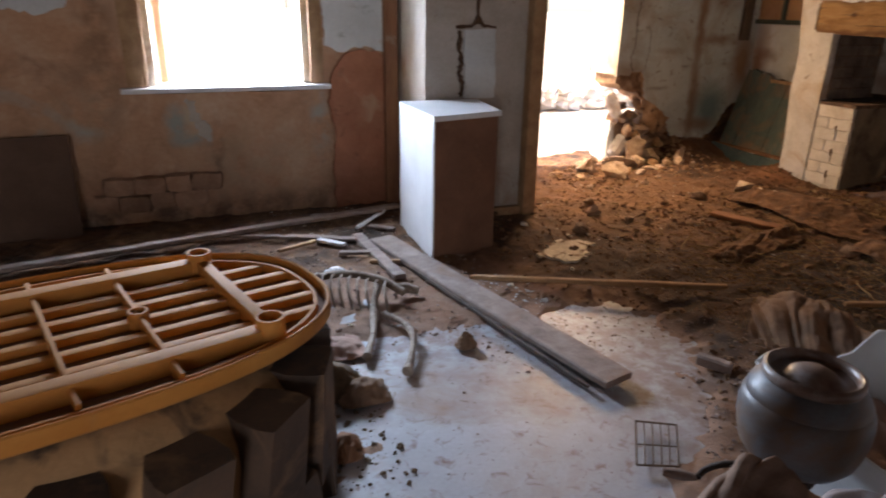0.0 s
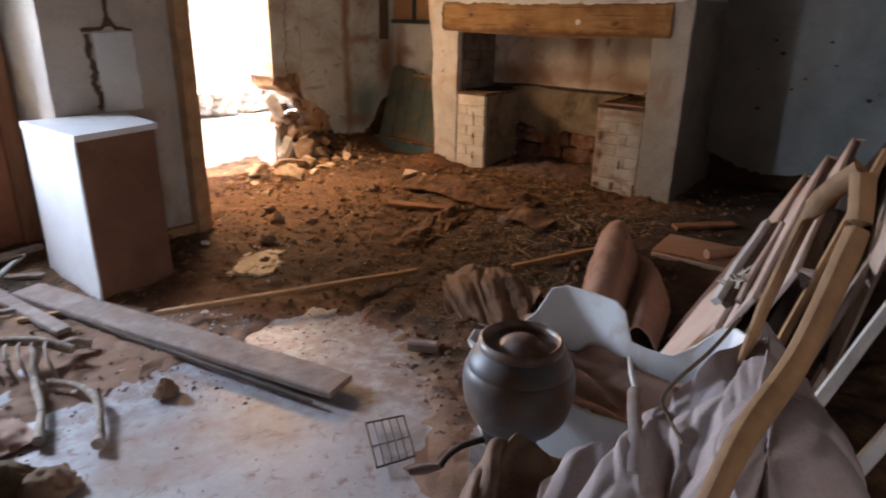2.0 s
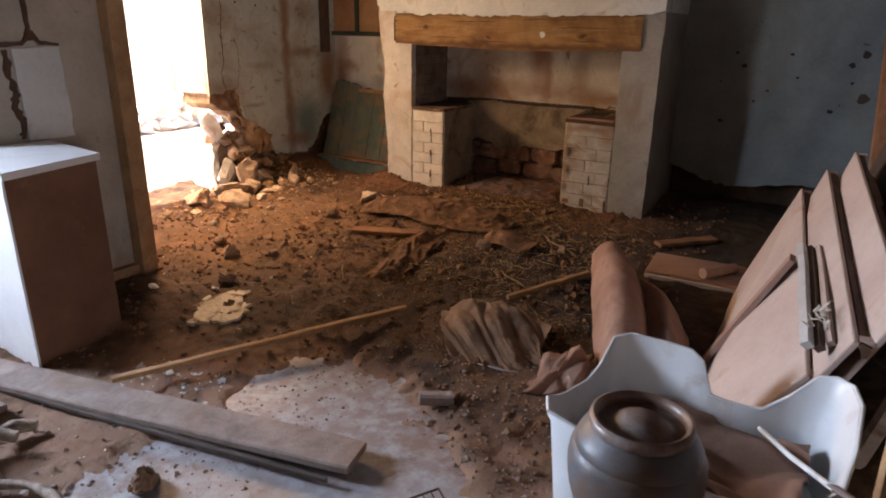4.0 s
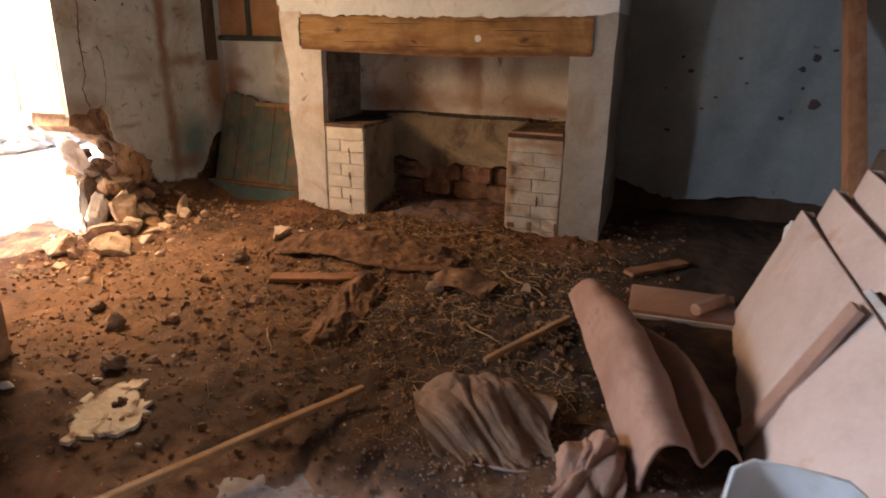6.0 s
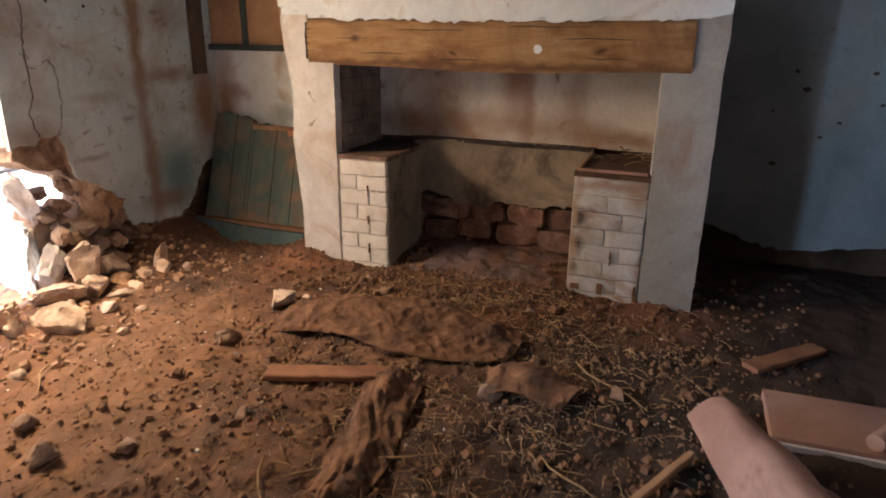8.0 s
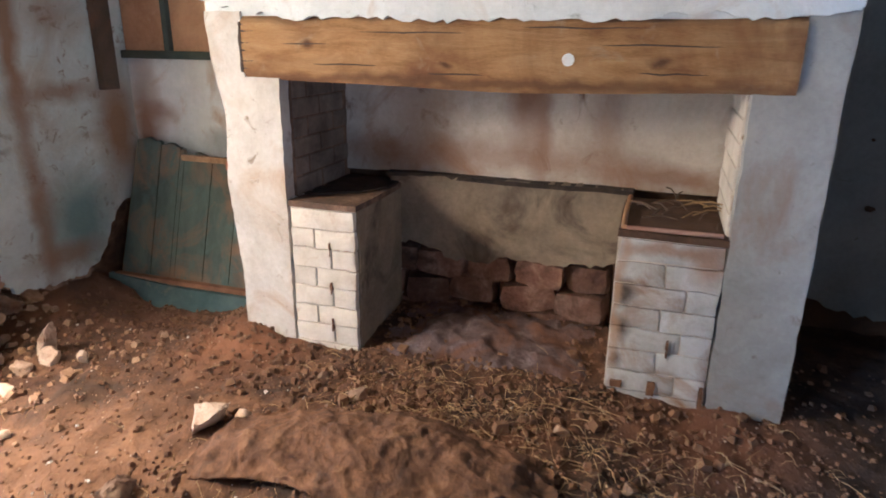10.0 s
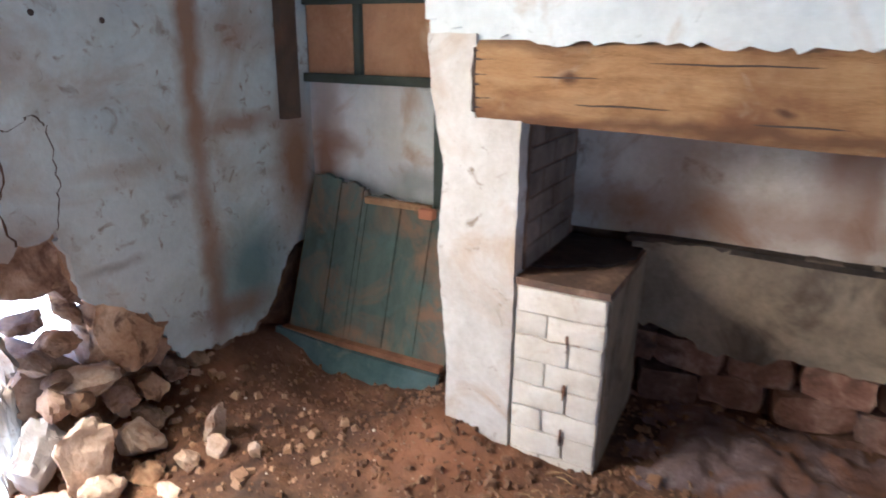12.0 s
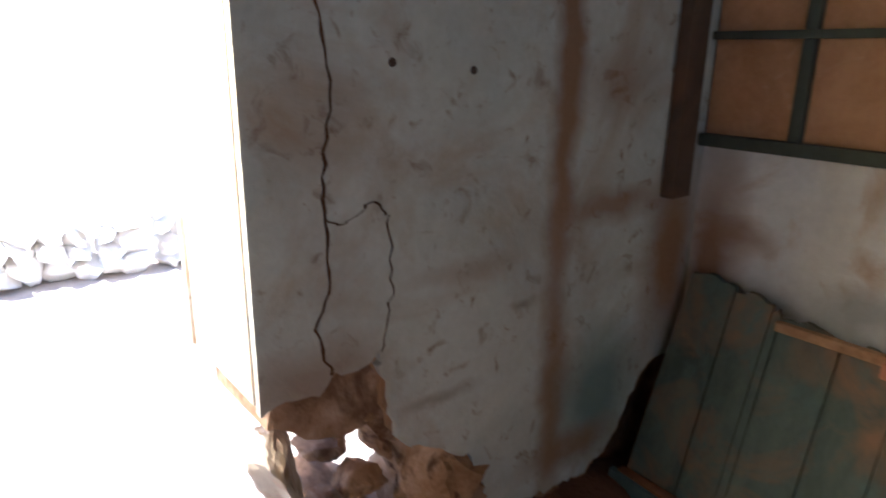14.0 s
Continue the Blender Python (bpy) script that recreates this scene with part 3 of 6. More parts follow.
def sheet(rows, nu=40, nv=40, fold=0.0, freq=6.0, thick=0.006, seed=0, crumple=0.0, grain=8.0, pleat=0.0, pleats=5.0, slant=0.3):
    """A draped cloth through rows of control points, with folds, and a real thickness."""
    lines = [smooth_path(r, 10) for r in rows]
    cols = [smooth_path([ln[i] for ln in lines], 10) for i in range(len(lines[0]))]
    nc, nr = len(cols), len(cols[0])
    off = Vector((seed * 3.1, seed * 1.3, 0))
    grid = []
    for i in range(nu + 1):
        fi = i / nu * (nc - 1)
        a = min(int(fi), nc - 2)
        line = []
        for j in range(nv + 1):
            fj = j / nv * (nr - 1)
            b = min(int(fj), nr - 2)
            p = (cols[a][b] * (1 - fi + a) + cols[a + 1][b] * (fi - a)) * (1 - fj + b) + (cols[a][b + 1] * (1 - fi + a) + cols[a + 1][b + 1] * (fi - a)) * (fj - b)
            line.append(p)
        grid.append(line)
    bm = bmesh.new()
    layers = []
    for side in (1, -1):
        lay = []
        for i in range(nu + 1):
            line = []
            for j in range(nv + 1):
                p = grid[i][j]
                du = grid[min(i + 1, nu)][j] - grid[max(i - 1, 0)][j]
                dv = grid[i][min(j + 1, nv)] - grid[i][max(j - 1, 0)]
                n = du.cross(dv)
                n = n.normalized() if n.length > 1e-9 else Vector((0, 0, 1))
                wv = noise.noise(p * 4 + off) * 0.5
                q = Vector((i / nu * freq * 0.42 + wv * 1.6, j / nv * freq * 0.28 + wv, 0)) + off
                q2 = Vector((i / nu * freq * 0.3 + j / nv * freq * 0.5 + wv, j / nv * freq * 0.2 - i / nu * freq * 0.2, 4)) + off
                f = fold * ((1 - abs(noise.noise(q)) * 2.4) + 0.55 * (1 - abs(noise.noise(q2)) * 2.4) + 0.12 * noise.noise(p * 22))
                f += crumple * (0.7 - abs(noise.noise(p * grain + off)) * 2.6 + 0.45 * (0.5 - abs(noise.noise(p * grain * 2.3 + off)) * 2.2) + 0.15 * noise.noise(p * grain * 6))
                if pleat:
                    # a net of sharp creases, drawn out along the cloth
                    u, w = i / nu, j / nv
                    bend = noise.noise_vector(p * 3 + off) * 0.35
                    q3 = Vector((u * pleats + slant * w * pleats * 0.6, w * pleats * 0.42 - u * 0.6, seed * 1.7)) + bend
                    d = noise.voronoi(q3)[0]
                    e = noise.voronoi(q3 * 2.1 + Vector((5, 2, 0)))[0]
                    f += pleat * (0.4 - min(0.9, d[1] - d[0]) + 0.3 * (0.3 - min(0.8, e[1] - e[0])))
                line.append(bm.verts.new(p + n * (f + side * thick / 2)))
            lay.append(line)
        layers.append(lay)
    for lay in layers:
        for i in range(nu):
            for j in range(nv):
                bm.faces.new((lay[i][j], lay[i + 1][j], lay[i + 1][j + 1], lay[i][j + 1]))
    A, B = layers
    for i in range(nu):
        for j in (0, nv):
            bm.faces.new((A[i][j], A[i + 1][j], B[i + 1][j], B[i][j]))
    for j in range(nv):
        for i in (0, nu):
            bm.faces.new((A[i][j], A[i][j + 1], B[i][j + 1], B[i][j]))
    return bm


def lerp_table(x, table):
    if x <= table[0][0]:
        return table[0][1]
    for (a, fa), (b, fb) in zip(table, table[1:]):
        if x <= b:
            return fa + (fb - fa) * (x - a) / (b - a)
    return table[-1][1]


def smooth01(x):
    x = min(1.0, max(0.0, x))
    return x * x * (3 - 2 * x)


def floor_height(x, y):
    """The trodden dung and earth over the concrete, heaped towards the hearth and the door."""
    base = lerp_table(x, [(1.7, 0.0), (2.2, 0.045), (2.8, 0.07), (3.5, 0.115), (4.7, 0.185), (5.3, 0.22)])
    north = 0.045 * smooth01((y - 3.0) / 1.2) * smooth01((2.6 - x) / 1.0)
    p = Vector((x, y, 0))
    rough = 0.018 * noise.noise(p * 2.1) + 0.018 * noise.noise(p * 6) + 0.013 * noise.noise(p * 13) + 0.009 * noise.noise(p * 27)
    # bare concrete: a worn patch between the tyre and the hearth heap
    edge = 0.16 * noise.noise(p * 2.7 + Vector((4, 1, 0))) + 0.09 * noise.noise(p * 9) + 0.06 * noise.noise(p * 24)
    right = max(1.3, min(2.12, 1.5 + (y - 1.45) * 0.93))
    d = max((x - right) * 0.8, 0.42 - x, y - 2.62, -1.5 - y) + edge
    bare = smooth01((d + 0.12) / 0.36)
    alcove = -0.07 * smooth01((y - 4.05) / 0.25) * smooth01((x - 4.55) / 0.3)
    out = 0.2 * smooth01((math.hypot(x - 3.25, y - 5.3) - 0.5) / 1.1) * smooth01((y - 5.3) / 0.2)
    # earth heaped into the corner under the broken plaster, and against the hearth pillar
    corner = 0.16 * math.exp(-((x - 4.82) / 0.34) ** 2 - ((y - 5.16) / 0.30) ** 2) + 0.06 * math.exp(-((x - 4.72) / 0.22) ** 2 - ((y - 4.08) / 0.22) ** 2)
    return (base + north + alcove + corner + 0.012) * bare + rough * (0.55 + 0.45 * bare) - 0.017 * (1 - bare) - out


# ---- large structure ----
def ground_sheet():
    bm = bmesh.new()
    bmesh.ops.create_grid(bm, x_segments=8, y_segments=8, size=400)
    solo("ground", bm, M["sand"], "sunlit bare sandy yard around the ruin", "ground", kind="structure", m=pose(0, 0, -0.09))


def floors():
    bm = box((-2.6, -2.6, -0.08), (5.2, 4.9, 0.0))
    solo("floor", bm, M["concrete"], "worn bare concrete floor dusted with red earth", "floor", kind="structure")
    x0, y0, x1, y1, st = -2.55, -2.55, 5.65, 6.9, 0.025
    nx, ny = int((x1 - x0) / st), int((y1 - y0) / st)
    verts = [(x0 + i * st, y0 + j * st, floor_height(x0 + i * st, y0 + j * st)) for j in range(ny + 1) for i in range(nx + 1)]
    faces = []
    for j in range(ny):
        for i in range(nx):
            a = j * (nx + 1) + i
            q = (a, a + 1, a + nx + 2, a + nx + 1)
            if verts[a][1] < 5.6 and max(verts[k][2] for k in q) > (-0.019 if verts[a][1] < 5.4 else -0.1):
                faces.append(q)
    me = bpy.data.meshes.new("dirt")
    me.from_pydata(verts, [], faces)
    me.polygons.foreach_set("use_smooth", [True] * len(me.polygons))
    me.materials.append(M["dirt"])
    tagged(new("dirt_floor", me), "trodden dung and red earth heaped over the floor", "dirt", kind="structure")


def walls():
    top = 2.75
    # north wall beside the window
    bm = bmesh.new()
    slab((-2.9, 4.75, -0.1), (-0.2, 5.2, top), bm=bm)
    slab((0.88, 4.75, -0.1), (1.52, 5.2, top), bm=bm)
    slab((-0.2, 4.75, -0.1), (0.88, 5.2, 0.93), bm=bm)
    slab((-0.2, 4.75, 2.0), (0.88, 5.2, top), bm=bm)
    solo("wall_north_window", bm, M["mud_plaster"], "stained mud-plastered wall with peeling pale paint", "wall", kind="structure", smooth=40)
    # pier between window and doorway
    bm = slab((1.52, 4.15, -0.1), (2.32, 5.5, top), 0.1, 0.008)
    solo("wall_pier", bm, M["plaster_tan"], "cracked pale plastered wall pier beside the doorway", "wall", kind="structure", smooth=40)
    bm = bmesh.new()
    slab((2.32, 5.08, -0.1), (2.78, 5.5, top), bm=bm)
    slab((2.78, 5.08, 2.2), (3.72, 5.5, top), bm=bm)
    solo("wall_north_door", bm, M["plaster_blue"], "pale plastered wall round the open doorway", "wall", kind="structure", smooth=40)
    # broken wall right of the doorway
    hole = ragged([(3.72, 0.93), (3.80, 0.945), (3.86, 0.935), (3.90, 0.985), (3.96, 0.97), (4.02, 1.005), (4.03, 0.93), (4.05, 0.86), (4.07, 0.745), (4.19, 0.67), (4.325, 0.585), (4.375, 0.44), (4.43, 0.355), (4.56, 0.34), (4.70, 0.325), (4.80, 0.315), (4.93, 0.36), (5.0, 0.455), (5.09, 0.60), (5.17, 0.65)], 0.025, 0.012, 5, closed=False)
    core = [(x + (0.02 if x < 3.9 else -0.015), z + 0.025) for x, z in hole]
    bm = prism([(3.728, top)] + core + [(5.6, 0.68), (5.6, top)], 5.104, 5.498, "y")
    solo("wall_north_core", bm, M["stone_plain"], "bare mud and stone core of the broken wall", "wall", kind="structure")
    bm = box((3.716, 5.106, 0.95), (3.726, 5.5, 2.2))
    solo("door_reveal", bm, M["plaster_white"], "whitewashed plaster reveal of the doorway", "reveal", kind="structure")
    bm = prism([(3.72, top)] + hole + [(5.6, 0.66), (5.6, top)], 5.08, 5.104, "y")
    solo("wall_north_east", bm, M["plaster_north"], "cracked pale blue plaster wall broken away at its foot", "wall", kind="structure")
    bm = box((4.42, 5.16, -0.1), (5.6, 5.5, 0.72))
    solo("wall_core", bm, M["mud_sack"], "exposed dark earth and stone core of the wall", "wall", kind="structure")
    # east wall: alcove, hearth back, southern stretch
    bm = slab((5.32, 3.80, -0.1), (5.6, 5.1, top), 0.1, 0.006)
    solo("wall_alcove", bm, M["plaster_alcove"], "white plaster filling of a blocked alcove", "wall", kind="structure", smooth=40)
    edge = ragged([(1.80, 0.50), (1.66, 0.47), (1.5, 0.40), (1.3, 0.36), (1.1, 0.38), (0.9, 0.42), (0.7, 0.43), (0.4, 0.42), (0.0, 0.40), (-2.6, 0.40)], 0.04, 0.014, 8, closed=False)
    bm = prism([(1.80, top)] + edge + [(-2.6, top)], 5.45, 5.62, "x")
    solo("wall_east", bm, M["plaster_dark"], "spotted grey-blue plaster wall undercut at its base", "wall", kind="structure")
    bm = slab((5.62, -2.6, -0.1), (5.9, 1.8, top), 0.15, 0.03)
    solo("wall_east_core", bm, M["earth_dark"], "dark earth core behind the undercut plaster", "wall", kind="structure")
    bm = slab((5.605, 1.8, -0.1), (5.9, 5.5, top), 0.3)
    solo("wall_east_rear", bm, M["mud_dark"], "rear of the wall behind hearth and alcove", "wall", kind="structure")
    # unseen walls behind the camera, closing the room, coloured dark to cut bounced light
    bm = bmesh.new()
    slab((-2.9, -2.9, -0.1), (-2.1, -2.6, top), 0.3, bm=bm)
    slab((-1.1, -2.9, -0.1), (5.9, -2.6, top), 0.3, bm=bm)
    slab((-2.1, -2.9, 2.1), (-1.1, -2.6, top), 0.3, bm=bm)
    solo("wall_south", bm, M["mud_dark"], "plain plastered wall with an open doorway", "wall", kind="structure")
    bm = slab((-2.9, -2.6, -0.1), (-2.6, 4.75, top), 0.3)
    solo("wall_west", bm, M["mud_dark"], "plain plastered wall", "wall", kind="structure")
    # unseen ceiling, likewise dark to hold the bounce down
    bm = box((-2.9, -2.9, top), (5.9, 5.5, top + 0.12))
    solo("ceiling", bm, M["ceiling"], "plain dark ceiling, out of view", "ceiling", kind="structure")


def red_patch():
    out = ragged([(1.02, 0.02), (1.00, 0.35), (1.03, 0.62), (0.98, 0.85), (1.02, 1.05), (1.10, 1.17), (1.22, 1.21), (1.34, 1.20), (1.42, 1.16), (1.43, 0.6), (1.44, 0.02)], 0.04, 0.012, 3)
    bm = prism(out, 4.715, 4.745, "y")
    solo("clay_patch", bm, M["clay_red"], "red clay repair patch on the plaster wall", "wall patch", kind="structure")
    bm = box((1.40, 4.67, 0.02), (1.50, 4.74, 2.7), 0.006)
    solo("trim_post", bm, M["red_wood"], "reddish upright timber post against the wall", "post", kind="structure", smooth=40)


def window():
    w = thing("window_1", (0, 0, 0), "bright open window with a weathered wooden frame", "window", kind="structure")
    for n, lo, hi in (("window_frame", (-0.2, 4.78, 0.98), (-0.14, 4.98, 1.98)), ("window_frame", (0.82, 4.78, 0.98), (0.88, 4.98, 1.98)), ("window_frame", (-0.14, 4.78, 1.92), (0.82, 4.98, 1.98))):
        part(n, box(lo, hi, 0.005), M["cream_wood"], w, smooth=40)
    for n, lo, hi in (("casing", (-0.32, 4.725, 0.98), (-0.19, 4.757, 2.1)), ("casing", (0.87, 4.725, 0.98), (0.96, 4.757, 2.1))):
        part(n, box(lo, hi, 0.006), M["tan_wood"], w, smooth=40)
    part("window_sill", box((-0.36, 4.66, 0.945), (1.0, 5.1, 0.978), 0.008), M["laminate"], w, "pale dusty window sill", smooth=40)
    part("sash", box((-0.12, 5.02, 0.98), (-0.07, 5.06, 1.92), 0.004), M["red_wood"], w, smooth=40)
    part("cord", tube(smooth_path([(0.765, 5.0, 1.9), (0.77, 5.0, 1.5), (0.755, 5.0, 1.2), (0.775, 5.0, 1.06), (0.76, 5.0, 1.0)]), 0.006, 6), M["dark_wood"], w)


def doorway():
    d = thing("door_frame", (0, 0, 0), "weathered timber door frame of the open doorway", "door frame", kind="structure")
    part("jamb", box((2.26, 4.05, 0.0), (2.36, 4.14, 2.7), 0.006), M["tan_wood"], d, smooth=40)
    part("foot_board", box((1.86, 4.09, 0.0), (2.27, 4.145, 0.12), 0.008), M["tan_wood"], d, smooth=40)
    part("outer_jamb", box((3.706, 5.49, 0.95), (3.719, 5.512, 2.2), 0.003), M["plaster_white"], d, smooth=40)


def hearth():
    top = 2.75
    h = thing("fireplace", (4.73, 2.9, 0.1), "old whitewashed hearth with brick piers and a heavy timber lintel", "fireplace")
    o = Vector((4.73, 2.9, 0.1))
    loc = Matrix.Translation(-o)
    left = ragged([(3.77, 0.0), (4.02, 0.0), (4.02, 0.5), (4.06, 0.9), (4.04, 1.2), (4.09, 1.45), (4.10, 1.62), (3.93, 1.62), (3.93, 1.365), (3.77, 1.365)], 0.03, 0.0028, 4)
    part("pillar", prism(left, 4.73, 5.32, "x"), M["plaster_white"], h, "whitewashed uneven plaster pillar", m=loc)
    right = ragged([(1.745, 0.0), (2.01, 0.0), (2.01, 1.365), (1.885, 1.365), (1.885, 1.62), (1.745, 1.62)], 0.06, 0.004, 6)
    part("pillar", prism(right, 4.73, 5.6, "x"), M["whitewash_dim"], h, "whitewashed uneven plaster pillar", m=loc)
    # lintel
    bm = bmesh.new()
    n = 40
    rings = []
    for i in range(n + 1):
        y = 1.885 + (3.925 - 1.885) * i / n
        s = 0.012 * noise.noise(Vector((y * 1.6, 0, 0)))
        lo, hi = 1.362 - 0.018 * math.sin((y - 1.88) / 2.04 * math.pi) + s, 1.60 - 0.01 * noise.noise(Vector((y * 2, 5, 0)))
        xs = 4.722 + 0.006 * noise.noise(Vector((y * 3, 2, 0)))
        prof = [(xs + 0.02, lo), (xs, lo + 0.025), (xs - 0.004, (lo + hi) / 2), (xs, hi - 0.02), (xs + 0.02, hi), (4.98, hi), (4.98, lo)]
        rings.append([bm.verts.new((a, y, b)) for a, b in prof])
    for a, b in zip(rings, rings[1:]):
        for k in range(7):
            bm.faces.new((a[k], a[(k + 1) % 7], b[(k + 1) % 7], b[k]))
    bm.faces.new(rings[0])
    bm.faces.new(rings[-1][::-1])
    part("lintel", bm, M["beam_wood"], h, "thick yellow-brown hewn timber lintel", 45, loc)
    # chimney breast and its broken plaster edge
    part("chimney_breast", box((4.742, 1.745, 1.588), (5.6, 4.10, top)), M["plaster_pale"], h, "pale blue-white plaster chimney breast", 40, loc)
    edge = ragged([(4.10, 1.66), (3.94, 1.63), (3.7, 1.59), (3.4, 1.605), (3.1, 1.58), (2.8, 1.595), (2.5, 1.585), (2.32, 1.60), (2.30, 1.612), (2.12, 1.612), (2.10, 1.60), (1.95, 1.595), (1.745, 1.63)], 0.03, 0.01, 9, closed=False)
    part("plaster_coat", prism([(4.10, 1.9)] + edge + [(1.745, 1.9)], 4.712, 4.75, "x"), M["plaster_pale"], h, "pale plaster coat with a broken lower edge", m=loc)
    # back wall: upper plaster, ledge, lower plaster broken open over stones
    part("hearth_back", slab((5.30, 2.0, 0.9), (5.5, 3.79, 1.62), 0.09, 0.008), M["soot_plaster"], h, "smoke-stained plaster back of the hearth", 40, loc)
    # lower coat in a darker plaster than the back above the ledge
    low = ragged([(3.50, 0.9), (3.50, 0.56), (3.36, 0.56), (3.27, 0.54), (3.22, 0.50), (3.0, 0.49), (2.95, 0.53), (2.7, 0.52), (2.46, 0.54), (2.38, 0.6), (2.38, 0.9)], 0.03, 0.012, 12)
    part("hearth_back", prism(low, 5.24, 5.30, "x"), M["hearth_dark"], h, "darker lower plaster broken away below", m=loc)
    part("ledge", slab((5.237, 2.36, 0.886), (5.312, 3.52, 0.906), 0.03, 0.012), M["soot"], h, "soot heaped along the ledge", 50, loc)
    part("hearth_core", box((5.36, 2.0, 0.0), (5.5, 3.79, 0.9)), M["earth_dark"], h, m=loc)
    rnd = random.Random(4)
    z = 0.12
    k = 0
    while z < 0.44:
        y = 2.42
        hh = rnd.uniform(0.12, 0.16)
        while y < 3.5:
            w = rnd.uniform(0.16, 0.30)
            part("hearth_stone", block((0.20, w * 0.97, hh * 0.95), 70 + k), M["stone_hearth"], h, "", 35, loc @ pose(5.355 + rnd.uniform(-0.02, 0.02), y + w / 2, z + hh / 2 + rnd.uniform(-0.02, 0.02), rnd.uniform(-8, 8), 0, rnd.uniform(-12, 12)))
            y += w
            k += 1
        z += hh
    # brick piers inside the opening
    for name, y0, y1, ztop, seed in (("brick_pier", 3.455, 3.765, 0.83, 1), ("brick_pier", 2.015, 2.39, 0.84, 2)):
        core = part(name, box((4.742, y0 + 0.012, 0.0), (5.32, y1 - 0.004, ztop)), M["mortar"], h, "whitewashed brick pier", m=loc)
        bricks(core, y0, y1, ztop, seed)
        cap = part("cap", slab((4.735, y0 - 0.008, ztop), (5.31, y1, ztop + 0.025), 0.06, 0.006), M["ash"] if seed == 1 else M["earth_dark"], h, "earth-covered top of the pier", 40, loc)
    # soot towards the back of the pier tops, ash over the hearth floor
    soot = ragged([(4.86, 3.76), (4.90, 3.66), (4.96, 3.58), (5.02, 3.50), (5.12, 3.455), (5.30, 3.455), (5.30, 3.76)], 0.03, 0.016, 8)
    part("soot_layer", prism(soot, 0.852, 0.864, "z"), M["soot"], h, "black soot on the pier top", m=loc)
    bm = bmesh.new()
    bmesh.ops.create_grid(bm, x_segments=34, y_segments=60, size=0.5)
    for v in bm.verts:
        x, y = 5.02 + v.co.x * 0.66, 2.92 + v.co.y * 1.06
        rim = max(abs(v.co.x), abs(v.co.y)) * 2
        v.co = Vector((x, y, floor_height(x, y) + 0.028 - 0.055 * rim ** 3 + 0.022 * noise.noise(Vector((x, y, 0)) * 9) + 0.01 * noise.noise(Vector((x, y, 3)) * 30)))
    part("ash_bed", bm, M["ash_grey"], h, "purple-grey ash over the hearth floor", 60, loc)
    # flank turned from the doorway, its shade put into the plaster colour
    part("flank", slab((4.76, 3.446, 0.0), (5.24, 3.468, 0.83), 0.08, 0.003), M["hearth_dark"], h, "pier flank in plaster coloured dark for its shade", 40, loc)
    # brick courses on the inner cheeks of the hearth; left core and bricks coloured for shade
    for side, y, mt in ((0, 3.772, "shaded_brick"), (1, 2.004, "brick")):
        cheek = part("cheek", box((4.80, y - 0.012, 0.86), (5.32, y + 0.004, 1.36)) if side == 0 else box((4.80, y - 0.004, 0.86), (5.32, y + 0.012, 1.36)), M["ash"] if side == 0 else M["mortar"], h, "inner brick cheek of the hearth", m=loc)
        for r in range(6):
            x = 4.80 - (0.11 if r % 2 else 0)
            while x < 5.3:
                x0, x1 = max(x, 4.80), min(x + 0.225, 5.30)
                if x1 - x0 > 0.03:
                    z = 0.862 + 0.083 * r
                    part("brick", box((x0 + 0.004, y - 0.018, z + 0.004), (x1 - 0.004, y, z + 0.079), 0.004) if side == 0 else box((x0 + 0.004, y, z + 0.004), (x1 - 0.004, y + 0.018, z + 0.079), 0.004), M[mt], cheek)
                x += 0.235
    # raised rim of the stove top on the right pier
    part("stove_rim", tube(smooth_path([(4.76, 2.37, 0.872), (5.0, 2.375, 0.874), (5.22, 2.37, 0.885)]), 0.011, 8), M["tan_wood"], h, m=loc, smooth=60)
    part("stove_rim", tube(smooth_path([(4.76, 2.36, 0.872), (4.755, 2.2, 0.874), (4.76, 2.03, 0.872)]), 0.009, 8), M["red_board"], h, m=loc, smooth=60)
    # peg hole end seen in the lintel
    for q, (ya, yb, z) in enumerate(((3.86, 3.52, 1.500), (3.40, 2.95, 1.545), (3.62, 3.30, 1.425), (2.95, 2.70, 1.47), (2.55, 2.08, 1.51), (2.40, 2.15, 1.42), (3.15, 2.85, 1.40), (2.85, 2.35, 1.565))):
        path = [(4.7225 + 0.006 * noise.noise(Vector((ya + (yb - ya) * f, 0, 0)) * 3) - 0.003 * math.sin(f * 3), ya + (yb - ya) * f, z + 0.006 * noise.noise(Vector((f * 4, q * 3.0, 1)))) for f in (0, 0.2, 0.4, 0.6, 0.8, 1)]
        part("drying_crack", tube(path, [0.0008, 0.0022, 0.003, 0.0026, 0.0018, 0.0006], 5), M["dark_wood"], h, "dark drying crack along the grain", m=loc)
    for q, (ya, z, hh) in enumerate(((3.90, 1.40, 0.004), (3.87, 1.43, 0.003), (3.905, 1.47, 0.006), (3.88, 1.50, 0.0025), (3.86, 1.545, 0.004), (3.91, 1.57, 0.003))):
        part("split", prism(ragged([(ya, z), (3.932, z - hh), (3.932, z + hh)], 0.012, 0.0015, 60 + q), 4.713, 4.735, "x"), M["dark_wood"], h, m=loc)
    part("split", prism(ragged([(3.926, 1.385), (3.934, 1.385), (3.938, 1.50), (3.932, 1.58), (3.924, 1.575), (3.928, 1.48)], 0.02, 0.003, 71), 4.715, 4.74, "x"), M["dark_wood"], h, "open gap at the end of the lintel", m=loc)
